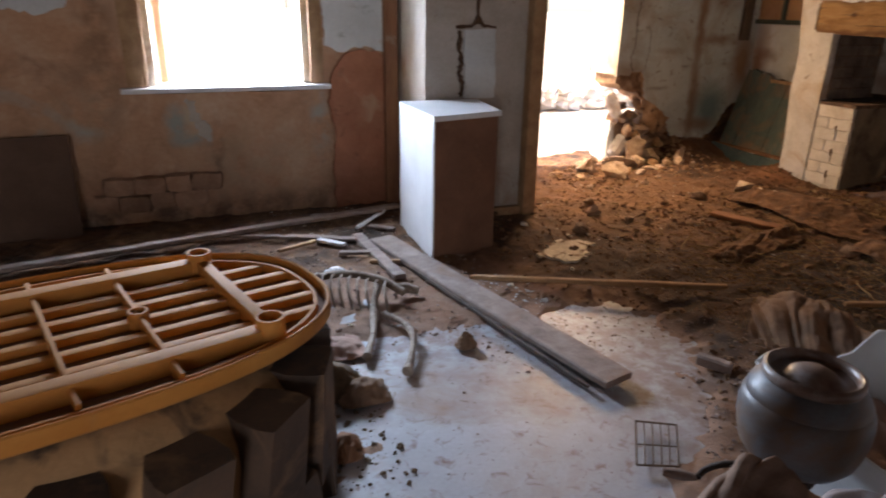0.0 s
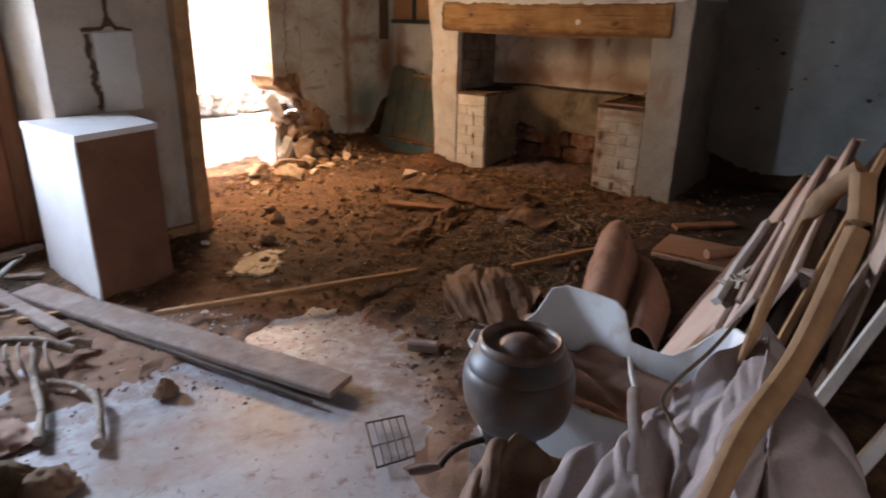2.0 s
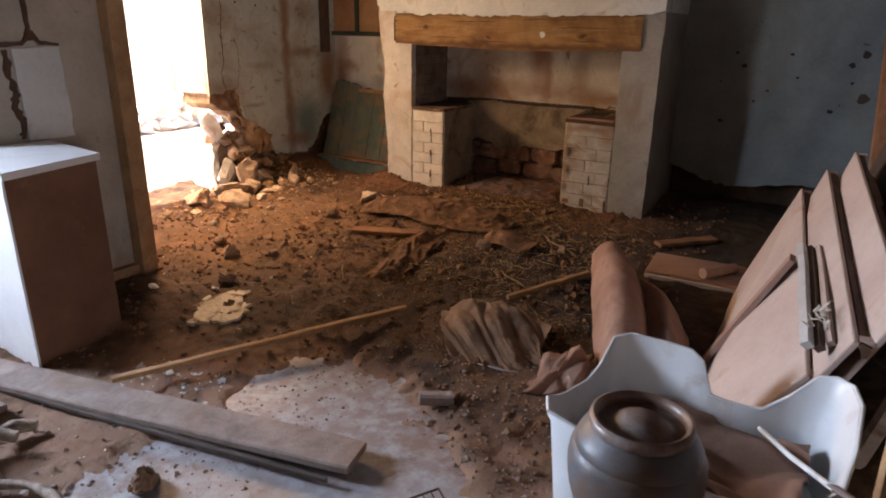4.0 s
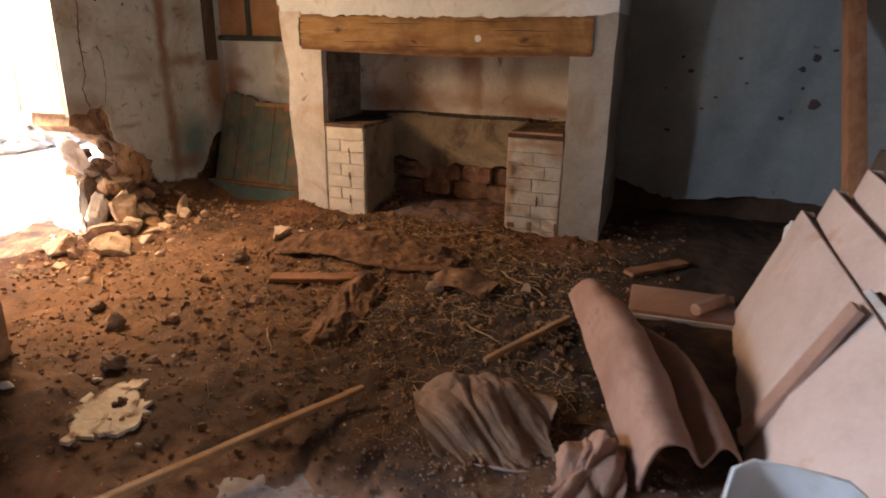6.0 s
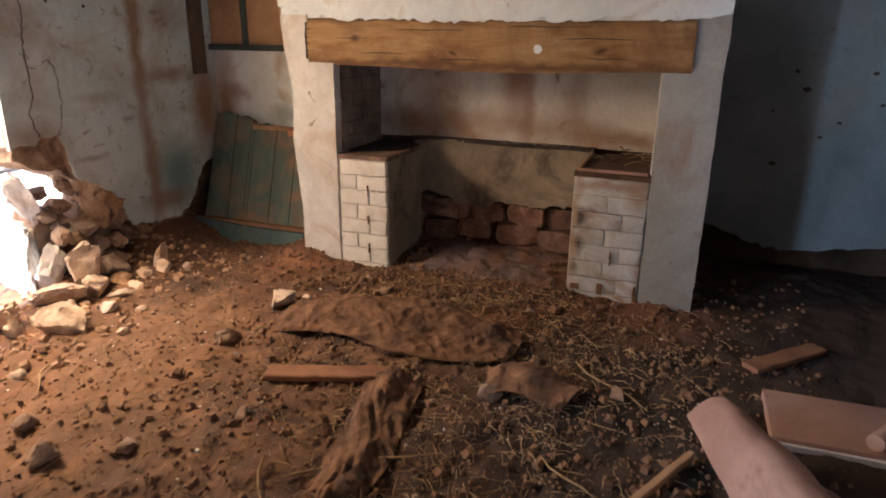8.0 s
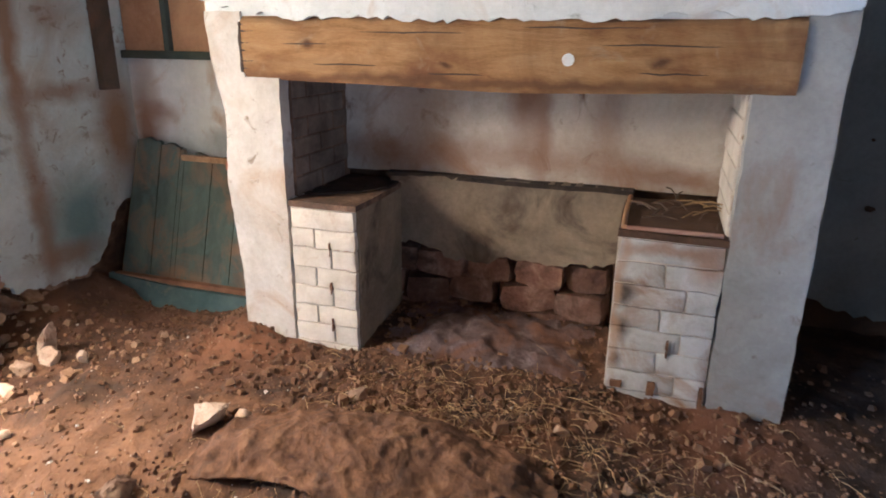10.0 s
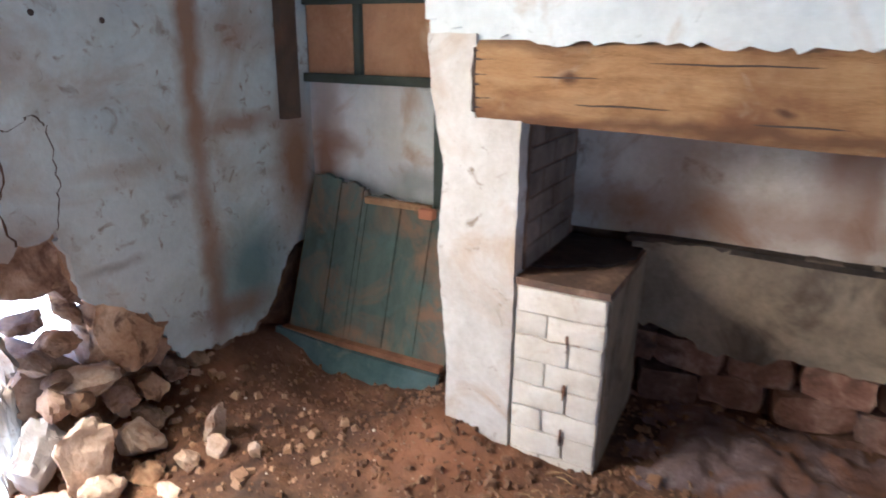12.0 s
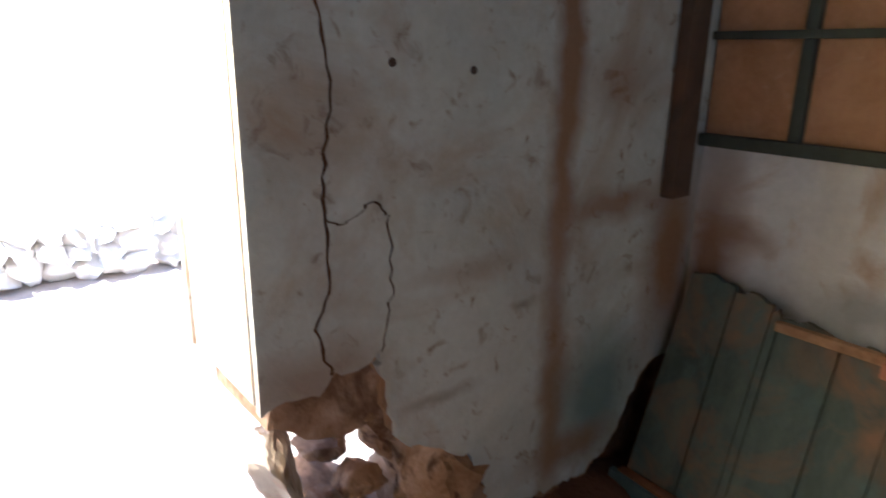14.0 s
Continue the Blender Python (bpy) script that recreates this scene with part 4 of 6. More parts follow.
    for y, z, w2, h2 in ((2.21, 0.245, 0.014, 0.03), (2.34, 0.245, 0.022, 0.016), (2.03, 0.24, 0.008, 0.045), (2.17, 0.42, 0.003, 0.035), (3.575, 0.655, 0.003, 0.03), (3.575, 0.475, 0.003, 0.028), (3.575, 0.30, 0.003, 0.03)):
        part("joint_gap", prism(ragged([(y - w2, z - h2), (y + w2, z - h2), (y + w2, z + h2), (y - w2, z + h2)], 0.012, 0.003, int(z * 1000)), 4.727, 4.76, "x"), M["mud_sack"], h, "open joint between the bricks", m=loc)
    part("peg", lathe([(0.0001, 0), (0.02, 0), (0.022, 0.006), (0.0001, 0.008)], 16), M["white_plastic"], h, "pale round peg in the lintel", 40, loc @ pose(4.722, 2.61, 1.46, 0, -90, 0))


def bricks(core, y0, y1, ztop, seed):
    rnd = random.Random(seed)
    course = 0.0885
    z = ztop - course
    row = 0
    while z > 0.02:
        y = y0
        lens = [0.19, y1 - y0 - 0.20] if row % 2 else [0.11, y1 - y0 - 0.12]
        if row == 0:
            lens = [y1 - y0 - 0.01]
        for w in lens:
            if w > 0.03:
                inset = rnd.uniform(-0.003, 0.004)
                gap = rnd.uniform(0.001, 0.0032)
                b = box((4.732 + inset, y + gap * 0.5, z + gap), (4.83, y + w - gap * 0.5, z + course - gap), 0.006)
                bmesh.ops.subdivide_edges(b, edges=[e for e in b.edges if e.calc_length() > 0.05], cuts=2, use_grid_fill=True)
                for v in b.verts:
                    v.co += noise.noise_vector(v.co * 14) * 0.006 + noise.noise_vector(v.co * 45) * 0.003
                part("brick", b, M["brick" if seed == 1 else "brick_blue"], core, smooth=50)
            y += w + 0.003
        z -= course
        row += 1


ground_sheet()
floors()
walls()
red_patch()
window()
doorway()
hearth()


# ---- things ----
M["brown_plastic"] = mk("brown_plastic", [(0.3, (0.15, 0.07, 0.035)), (0.7, (0.27, 0.145, 0.08))], 4, 0.9, 0.2, 60)
def cabinet():
    c = thing("cabinet", (1.55, 3.8, 0.0), "white-topped corner kitchen cabinet with a brown hardboard side", "cabinet")
    o = Matrix.Translation((-1.55, -3.8, 0))
    top = [(1.325, 3.465), (1.81, 3.575), (1.875, 4.10), (1.62, 4.12), (1.325, 4.12)]
    body = [(1.34, 3.485), (1.795, 3.59), (1.86, 4.09), (1.62, 4.11), (1.34, 4.11)]
    part("body", prism(body, 0.0, 0.885, "z"), M["hardboard"], c, "brown hardboard carcass", m=o)
    part("side_panel", box((1.328, 3.482, 0.0), (1.339, 4.11, 0.885), 0.002), M["laminate"], c, "white side panel", m=o)
    bm = prism(top, 0.886, 0.918, "z")
    bmesh.ops.bevel(bm, geom=[e for e in bm.edges if len(e.link_faces) == 2 and e.calc_face_angle(0) > 0.5], offset=0.003, segments=1, affect="EDGES")
    part("worktop", bm, M["laminate"], c, "white laminate top", m=o)


def plank(name, a, b, width, thick, z, mat, label, category="plank", tilt=0.0, group=""):
    """A board on the floor from a to b, its ends a little split."""
    a, b = Vector((*a, z[0])), Vector((*b, z[1]))
    d = b - a
    bm = bmesh.new()
    n = 24
    side = Vector((-d.y, d.x, 0)).normalized()
    upv = Vector((0, 0, 1))
    rings = []
    for i in range(n + 1):
        p = a + d * i / n + upv * 0.004 * noise.noise(Vector((i * 0.3, a.x, a.y)))
        w = width / 2 * (1 + 0.03 * noise.noise(Vector((i * 0.5, b.x, 3))))
        e = 0.012 if i in (0, n) else 0
        s = side * (w - e * 0.3)
        k = upv * (thick / 2 - e * 0.1)
        ch = thick * 0.18
        rings.append([bm.verts.new(p + v) for v in (-s - k + side * ch, s - k - side * ch, s - k + upv * ch, s + k - upv * ch, s + k - side * ch, -s + k + side * ch, -s + k - upv * ch, -s - k + upv * ch)])
    for r1, r2 in zip(rings, rings[1:]):
        for q in range(8):
            bm.faces.new((r1[q], r1[(q + 1) % 8], r2[(q + 1) % 8], r2[q]))
    bm.faces.new(rings[0])
    bm.faces.new(rings[-1])
    return solo(name, bm, M[mat], label, category, group, smooth=35)


def floor_boards():
    plank("plank", (1.12, 3.90), (1.57, 1.90), 0.17, 0.035, (0.055, 0.05), "old_wood", "long grey dusty plank lying across the concrete floor")
    plank("wood_strip", (1.07, 3.85), (1.44, 1.93), 0.02, 0.02, (0.04, 0.03), "dark_wood", "thin dark strip beside the long plank", "strip")
    plank("short_plank", (0.985, 4.0), (1.05, 3.26), 0.075, 0.03, (0.065, 0.05), "old_wood", "short grey board on the floor")
    plank("skirting_strip", (-1.6, 3.86), (1.40, 4.40), 0.06, 0.03, (0.10, 0.12), "old_wood", "long pale skirting strip lying loose along the wall", "strip")
    plank("batten", (1.40, 3.06), (2.62, 2.40), 0.034, 0.024, (0.08, 0.115), "tan_wood", "thin pale batten lying on the dirt", "batten")


def table():
    """An oval plastic garden table, lying upside down on the tyre: a plate with a ribbed underside."""
    t = thing("plastic_table", (-0.43, 1.92, 0.585), "yellow plastic oval garden table lying upside down on a tyre", "table")
    t.matrix_world = pose(-0.43, 1.92, 0.592, 1.0, 1.0, 16.5)
    a, b = 0.83, 0.475
    pw = 2.5

    def oval(s, u):
        c, sn = math.cos(u), math.sin(u)
        return ((a + s) * math.copysign(abs(c) ** (2 / pw), c), (b + s) * math.copysign(abs(sn) ** (2 / pw), sn))

    def half(y, s=-0.02):
        return (a + s) * (1 - min(1, abs(y) / (b + s)) ** pw) ** (1 / pw)
    n = 96

    def band(prof, name, mat, label=""):
        bm = bmesh.new()
        rings = [[bm.verts.new((*oval(s, 2 * math.pi * i / n), z)) for i in range(n)] for s, z in prof]
        for r1, r2 in zip(rings, rings[1:] + rings[:1]):
            for i in range(n):
                bm.faces.new((r1[i], r1[(i + 1) % n], r2[(i + 1) % n], r2[i]))
        return part(name, bm, M[mat], t, label, 40)
    bm = bmesh.new()
    lo = [bm.verts.new((*oval(-0.002, 2 * math.pi * i / n), -0.024)) for i in range(n)]
    hi = [bm.verts.new((*oval(-0.002, 2 * math.pi * i / n), -0.019)) for i in range(n)]
    bm.faces.new(lo[::-1])
    bm.faces.new(hi)
    for i in range(n):
        bm.faces.new((lo[i], lo[(i + 1) % n], hi[(i + 1) % n], hi[i]))
    part("tabletop", bm, M["brown_plastic"], t, "underside of the top, dark brown between the ribs")
    band([(-0.006, -0.028), (0.0, -0.02), (0.0, 0.022), (-0.006, 0.027), (-0.012, 0.024), (-0.014, -0.012)], "rim", "yellow_plastic")
    band([(-0.042, -0.02), (-0.042, 0.012), (-0.052, 0.012), (-0.052, -0.02)], "inner_rim", "yellow_plastic")
    for y in (-0.31, 0.31):
        x = 0.50
        part("rail", box((-x, y - 0.028, -0.02), (x, y + 0.028, 0.036), 0.004), M["yellow_plastic"], t, smooth=40)
    for y in (-0.21, -0.105, 0.0, 0.105, 0.21):
        x = half(y, -0.05)
        part("long_rib", box((-x, y - 0.016, -0.02), (x, y + 0.016, 0.006), 0.003), M["yellow_plastic"], t, smooth=40)
    for x in (-0.53, 0.53):
        part("cross_rail", box((x - 0.02, -0.33, -0.02), (x + 0.02, 0.33, 0.04), 0.004), M["yellow_plastic"], t, smooth=40)
    for x in (-0.24, 0.0, 0.24):
        part("cross_rib", box((x - 0.007, -0.42, -0.02), (x + 0.007, 0.42, 0.026), 0.002), M["yellow_plastic"], t, smooth=40)
    for x, y, r in ((-0.53, -0.31, 0.042), (0.53, -0.31, 0.042), (-0.53, 0.31, 0.042), (0.53, 0.31, 0.042), (0.24, 0.0, 0.03), (-0.24, 0.0, 0.03)):
        z1 = 0.065 if r > 0.035 else 0.034
        bm = bmesh.new()
        seg = 24
        pr = [(r + 0.004, -0.02), (r, z1), (r - 0.008, z1), (r - 0.01, -0.012), (0.001, -0.012)]
        rg = [[bm.verts.new((x + q * math.cos(2 * math.pi * i / seg), y + q * math.sin(2 * math.pi * i / seg), z)) for i in range(seg)] for q, z in pr]
        for r1, r2 in zip(rg, rg[1:]):
            for i in range(seg):
                bm.faces.new((r1[i], r1[(i + 1) % seg], r2[(i + 1) % seg], r2[i]))
        part("leg_socket", bm, M["yellow_plastic"], t, smooth=40)


def tyre():
    t = thing("tractor_tyre", (-0.36, 1.95, 0.0), "large dusty tractor tyre with worn lugs lying flat", "tyre")
    t.matrix_world = pose(-0.36, 1.95, 0.008, 0, 0, 8)
    prof = [(0.36, 0.05), (0.42, 0.01), (0.54, 0.0), (0.62, 0.03), (0.645, 0.10), (0.65, 0.2), (0.645, 0.30), (0.625, 0.35), (0.58, 0.385), (0.51, 0.42), (0.43, 0.442), (0.37, 0.43), (0.34, 0.37), (0.40, 0.35), (0.56, 0.33), (0.58, 0.22), (0.56, 0.11), (0.40, 0.10), (0.34, 0.08)]
    bm = bmesh.new()
    seg = 72
    rg = [[bm.verts.new((r * math.cos(2 * math.pi * i / seg), r * math.sin(2 * math.pi * i / seg), z * 1.26)) for i in range(seg)] for r, z in prof]
    for r1, r2 in zip(rg, rg[1:] + rg[:1]):
        for i in range(seg):
            bm.faces.new((r1[i], r1[(i + 1) % seg], r2[(i + 1) % seg], r2[i]))
    part("casing", bm, M["rubber_dusty"], t, "shoulder powdered with tan dust", smooth=50)
    # deep bar lugs, one row to each shoulder, dust lying on their tops
    for side in (0, 1):
        for k in range(16):
            a0 = 2 * math.pi * (k + 0.5 * side) / 16
            prof2 = [(-0.10, 0.55), (0.11, 0.55), (0.14, 0.62), (0.135, 0.69), (0.115, 0.73), (-0.115, 0.73), (-0.135, 0.69), (-0.14, 0.62)]
            z0, z1, sk = (0.16, 0.495, 0.10) if side else (0.0, 0.24, -0.10)
            outline = [(r * math.cos(u), r * math.sin(u)) for u, r in prof2]
            bm = prism(outline, z0, z1, "z")
            for v in bm.verts:
                turn = (v.co.z - z0) * sk * 3
                low = 0.06 * max(0.0, math.hypot(v.co.x, v.co.y) - 0.56) if side and v.co.z > 0.5 else 0.0
                x, y = v.co.x, v.co.y
                v.co = Vector((x * math.cos(turn) - y * math.sin(turn), x * math.sin(turn) + y * math.cos(turn), v.co.z - low * 4))
            bmesh.ops.bevel(bm, geom=[e for e in bm.edges if len(e.link_faces) == 2 and e.calc_face_angle(0) > 0.5], offset=0.008, segments=2, affect="EDGES")
            part("lug", bm, M["rubber"], t, "thick worn rubber lug", 40, pose(0, 0, 0, 0, 0, math.degrees(a0)))


def crock():
    c = thing("crock", (1.31, 0.905, 0.36), "grey glazed stoneware crock with a brown-stained lid", "crock")
    part("pot", lathe([(0.02, 0.115), (0.098, 0.115), (0.112, 0.12), (0.130, 0.145), (0.141, 0.18), (0.147, 0.215), (0.148, 0.25), (0.145, 0.272), (0.139, 0.283), (0.136, 0.286), (0.137, 0.292), (0.130, 0.308), (0.116, 0.326), (0.108, 0.334), (0.106, 0.325)], 56), M["crock"], c, smooth=45)
    part("rim", lathe([(0.100, 0.328), (0.108, 0.333), (0.112, 0.345), (0.109, 0.356), (0.102, 0.360), (0.095, 0.355), (0.092, 0.343), (0.094, 0.330)], 48), M["crock_lid"], c, "worn brown glazed rim", smooth=60)
    part("lid", lathe([(0.02, 0.322), (0.094, 0.322), (0.0945, 0.336), (0.083, 0.333), (0.072, 0.332), (0.062, 0.338), (0.052, 0.348), (0.036, 0.358), (0.018, 0.363), (0.002, 0.364)], 48), M["crock_lid"], c, "brown-stained shallow lid with a domed middle", smooth=60)
    s = thing("iron_grinder", (1.30, 0.915, 0.0), "black cast-iron kitchen grinder under the crock", "grinder")
    for nm, bm in (("base", box((-0.12, -0.16, 0.0), (0.16, 0.12, 0.05), 0.01)), ("column", lathe([(0.06, 0.05), (0.05, 0.12), (0.045, 0.25), (0.06, 0.38), (0.08, 0.44), (0.085, 0.474)], 20)), ("crank", tube(smooth_path([(-0.03, 0.03, 0.42), (-0.10, 0.08, 0.41), (-0.135, 0.11, 0.38), (-0.15, 0.12, 0.35)]), 0.009, 8)), ("handle", tube([(-0.15, 0.12, 0.35), (-0.18, 0.15, 0.345), (-0.21, 0.18, 0.34)], [0.009, 0.016, 0.012], 10))):
        part(nm, bm, M["old_wood" if nm == "handle" else "iron"], s, smooth=50)


def tub():
    """A moulded white tub, its rim cut down between raised corners."""
    c = thing("plastic_tub", (1.68, 0.87, 0.28), "white moulded plastic tub with a notched rim, holding rubbish", "tub")
    o = Matrix.Translation((-1.68, -0.87, -0.28))
    foot = [(1.43, 1.16), (1.50, 1.19), (1.60, 1.18), (1.72, 1.15), (1.80, 1.14), (1.86, 1.12), (1.89, 1.08), (1.892, 0.98), (1.888, 0.90), (1.88, 0.865), (1.872, 0.83), (1.872, 0.78), (1.876, 0.73), (1.885, 0.69), (1.91, 0.63), (1.93, 0.57), (1.93, 0.53), (1.90, 0.49), (1.82, 0.47), (1.72, 0.47), (1.60, 0.49), (1.50, 0.55), (1.44, 0.63), (1.42, 0.74), (1.41, 0.9), (1.41, 1.05)]
    rim = [0.575, 0.57, 0.53, 0.525, 0.54, 0.615, 0.625, 0.625, 0.622, 0.60, 0.505, 0.497, 0.495, 0.497, 0.545, 0.615, 0.625, 0.625, 0.615, 0.54, 0.50, 0.49, 0.5, 0.5, 0.52, 0.56]
    cx, cy = 1.66, 0.85
    P = smooth_path([(x, y, z) for (x, y), z in zip(foot + foot[:1], rim + rim[:1])], 1)[:-1]
    bm = bmesh.new()

    def ring(scale, drop, flat=None):
        return [bm.verts.new((cx + (p.x - cx) * scale, cy + (p.y - cy) * scale, (flat if flat is not None else p.z) - drop)) for p in P]
    rings = [ring(0.86, 0, 0.24), ring(0.90, 0, 0.27), ring(0.97, 0.03), ring(1.0, 0.006), ring(1.0, 0), ring(0.975, 0), ring(0.965, 0.008), ring(0.94, 0.04), ring(0.86, 0, 0.30), ring(0.3, 0, 0.29)]
    n = len(P)
    for r1, r2 in zip(rings, rings[1:]):
        for i in range(n):
            bm.faces.new((r1[i], r1[(i + 1) % n], r2[(i + 1) % n], r2[i]))
    bm.faces.new(rings[0])
    bm.faces.new(rings[-1])
    part("shell", bm, M["white_plastic"], c, smooth=60, m=o)
    part("rim", tube([(cx + (p.x - cx) * 0.993, cy + (p.y - cy) * 0.993, p.z) for p in P + P[:1]], 0.0055, 8), M["white_plastic"], c, "rolled plastic rim", smooth=60, m=o)
    rows = [[(1.50 + 0.12 * i, 0.56 + 0.18 * j, 0.38 + 0.06 * ((i + j) % 2)) for i in range(4)] for j in range(4)]
    solo("stuffed_rag", sheet(rows, 30, 30, 0.03, 9, 0.006, 31), M["brown_cloth"], "dusty brown rags stuffed into the tub", "rags", smooth=60)
    b = thing("wooden_crate", (1.68, 0.85, 0.0), "low dusty wooden crate under the tub", "crate")
    for z in (0.02, 0.13):
        part("board", box((-0.24, -0.30, z), (-0.22, 0.30, z + 0.09), 0.003), M["old_wood"], b)
        part("board", box((0.20, -0.30, z), (0.22, 0.30, z + 0.09), 0.003), M["old_wood"], b)
        part("board", box((-0.22, 0.28, z), (0.20, 0.30, z + 0.09), 0.003), M["old_wood"], b)
        part("board", box((-0.22, -0.30, z), (0.20, -0.28, z + 0.09), 0.003), M["old_wood"], b)
    part("lid_board", box((-0.24, -0.30, 0.222), (0.22, 0.30, 0.24), 0.003), M["old_wood"], b)


def leaning(name, x0, x1, foot0, head0, foot1, head1, thick, mat, label, category="panel"):
    """A flat sheet leaning back on its long edge; foot and head give (y, z) at either end."""
    p = [Vector((x0, *foot0)), Vector((x1, *foot1)), Vector((x1, *head1)), Vector((x0, *head0))]
    n = (p[1] - p[0]).cross(p[3] - p[0]).normalized()
    if n.y < 0:
        n = -n
    bm = bmesh.new()
    va = [bm.verts.new(v) for v in p]
    vb = [bm.verts.new(v - n * thick) for v in p]
    bm.faces.new(va)
    bm.faces.new(vb[::-1])
    for i in range(4):
        bm.faces.new((va[i], vb[i], vb[(i + 1) % 4], va[(i + 1) % 4]))
    bmesh.ops.bevel(bm, geom=list(bm.edges), offset=0.003, segments=1, affect="EDGES")
    return solo(name, bm, M[mat], label, category, smooth=30)


PANELS = []
SHEETS = ((1.96, 3.846, (0.95, 0.05), (0.605, 0.60), (0.985, 0.10), (0.745, 0.74)), (1.945, 3.77, (0.86, 0.03), (0.515, 0.735), (0.895, 0.08), (0.65, 0.865)), (1.96, 3.72, (0.77, 0.03), (0.425, 0.835), (0.80, 0.06), (0.55, 0.97)))


def panels():
    for (x0, x1, f0, h0, f1, h1), text in zip(SHEETS, ("large dusty beige sheet leaning on its long edge", "dusty beige cupboard side with dark edging", "dusty beige cupboard side with dark edging")):
        PANELS.append(leaning("sheet_panel", x0, x1, f0, h0, f1, h1, 0.018, "panel", text))
    leaning("dark_board", 2.6, 4.2, (0.66, 0.05), (0.40, 0.99), (0.66, 0.05), (0.40, 0.99), 0.04, "dark_wood", "dark boxy board leaning behind the panels", "board")


cabinet()
floor_boards()
table()
tyre()
crock()
tub()
panels()


def patches():
    """Paint, clay bands and stains with edges of their own, laid on the walls as thin coats."""
    def coat(name, outline, a, b, axis, mat, label, seed, amp=0.012):
        return solo(name, prism(ragged(outline, 0.02, amp, seed), a, b, axis), M[mat], label, "plaster", kind="structure")
    coat("paint_coat", [(0.97, 1.24), (1.09, 1.19), (1.2, 1.23), (1.33, 1.22), (1.41, 1.19), (1.41, 2.7), (0.97, 2.7)], 4.728, 4.76, "y", "plaster_pale", "remains of pale blue wall paint", 21)
    coat("paint_coat", [(-1.6, 1.5), (-1.3, 1.44), (-1.05, 1.42), (-0.9, 1.46), (-0.75, 1.42), (-0.6, 1.47), (-0.5, 1.6), (-0.52, 2.7), (-1.6, 2.7)], 4.728, 4.76, "y", "plaster_blue", "remains of pale wall paint with a torn edge", 22)
    coat("paint_flake", [(0.02, 0.90), (0.08, 0.88), (0.10, 0.78), (0.17, 0.68), (0.16, 0.60), (0.10, 0.64), (0.06, 0.72), (0.03, 0.78)], 4.733, 4.76, "y", "plaster_tan", "small flake of pale paint", 23, 0.016)


def crack(name, pts, y, width, label, seed=1):
    """A thin open crack as a dark sunk ribbon on a wall facing south."""
    rnd = random.Random(seed)
    p = smooth_path([(a, 0, b) for a, b in pts], 5)
    left, right = [], []
    for q in p:
        w = width * rnd.uniform(0.35, 1.0)
        j = rnd.uniform(-0.008, 0.008)
        left.append((q.x + j - w, q.z))
        right.append((q.x + j + w, q.z + 0.002))
    return solo(name, prism(left + right[::-1], y - 0.003, y + 0.01, "y"), M["earth_dark"], label, "crack", kind="structure")


def cracks():
    crack("wall_crack", [(3.86, 2.3), (3.87, 1.95), (3.896, 1.755), (3.917, 1.6), (3.892, 1.46), (3.889, 1.34), (3.896, 1.2), (3.863, 1.10), (3.891, 0.98)], 5.08, 0.0042, "long crack running up the plaster from the broken hole")
    crack("wall_crack", [(3.889, 1.345), (3.939, 1.328), (4.01, 1.369), (4.047, 1.333)], 5.08, 0.0035, "short crack branching off")
    crack("wall_crack", [(4.047, 1.333), (4.06, 1.2), (4.05, 1.1), (4.03, 1.0)], 5.08, 0.0018, "hairline crack")
    crack("wall_crack", [(1.90, 2.5), (1.885, 2.0), (1.895, 1.7), (1.88, 1.52), (1.89, 1.40)], 4.142, 0.014, "dark crack down the pier", 3)
    crack("wall_crack", [(1.765, 1.36), (1.76, 1.25), (1.775, 1.16), (1.765, 1.08), (1.79, 1.0), (1.775, 0.93)], 4.142, 0.02, "ragged dark crack beside the niche", 4)
    solo("niche_ledge", prism(ragged([(1.735, 1.372), (1.84, 1.378), (1.88, 1.41), (1.90, 1.41), (1.93, 1.38), (2.02, 1.376), (2.02, 1.388), (1.93, 1.40), (1.90, 1.45), (1.88, 1.45), (1.85, 1.40), (1.735, 1.392)], 0.03, 0.004, 2), 4.13, 4.16, "y"), M["earth_dark"], "dark broken ledge in the plaster", "ledge", kind="structure")
    solo("niche_fill", prism(ragged([(1.79, 1.365), (2.02, 1.37), (2.03, 0.92), (1.80, 0.92)], 0.05, 0.006, 6), 4.136, 4.16, "y"), M["plaster_blue"], "smoother pale plaster fill", "plaster", kind="structure")
    for x, z in ((4.065, 1.666), (4.293, 1.649)):
        solo("nail_hole", lathe([(0.001, 0), (0.011, 0), (0.009, 0.004), (0.001, 0.005)], 10), M["dark_wood"], "small dark nail hole in the plaster", "nail hole", "nail holes in the plaster", m=pose(x, 5.081, z, 90, 0, 0))
    rnd = random.Random(5)
    for y, z, r in ((1.41, 0.86, 0.018), (1.30, 1.27, 0.02), (1.12, 1.10, 0.013), (1.2, 1.02, 0.012), (0.94, 1.2, 0.012), (0.62, 1.30, 0.024), (0.55, 1.37, 0.03), (0.60, 1.18, 0.014), (0.52, 1.08, 0.042), (0.70, 0.98, 0.02), (1.45, 1.15, 0.01), (1.0, 1.36, 0.016), (0.45, 1.42, 0.015), (1.36, 1.36, 0.014)):
        out = [(y + r * rnd.uniform(0.6, 1.3) * math.cos(a * 0.63), z + r * rnd.uniform(0.5, 0.9) * math.sin(a * 0.63)) for a in range(10)]
        solo("plaster_pit", prism(out, 5.445, 5.456, "x"), M["dark_wood"], "dark chipped pit in the plaster", "pit", "pits in the east wall")


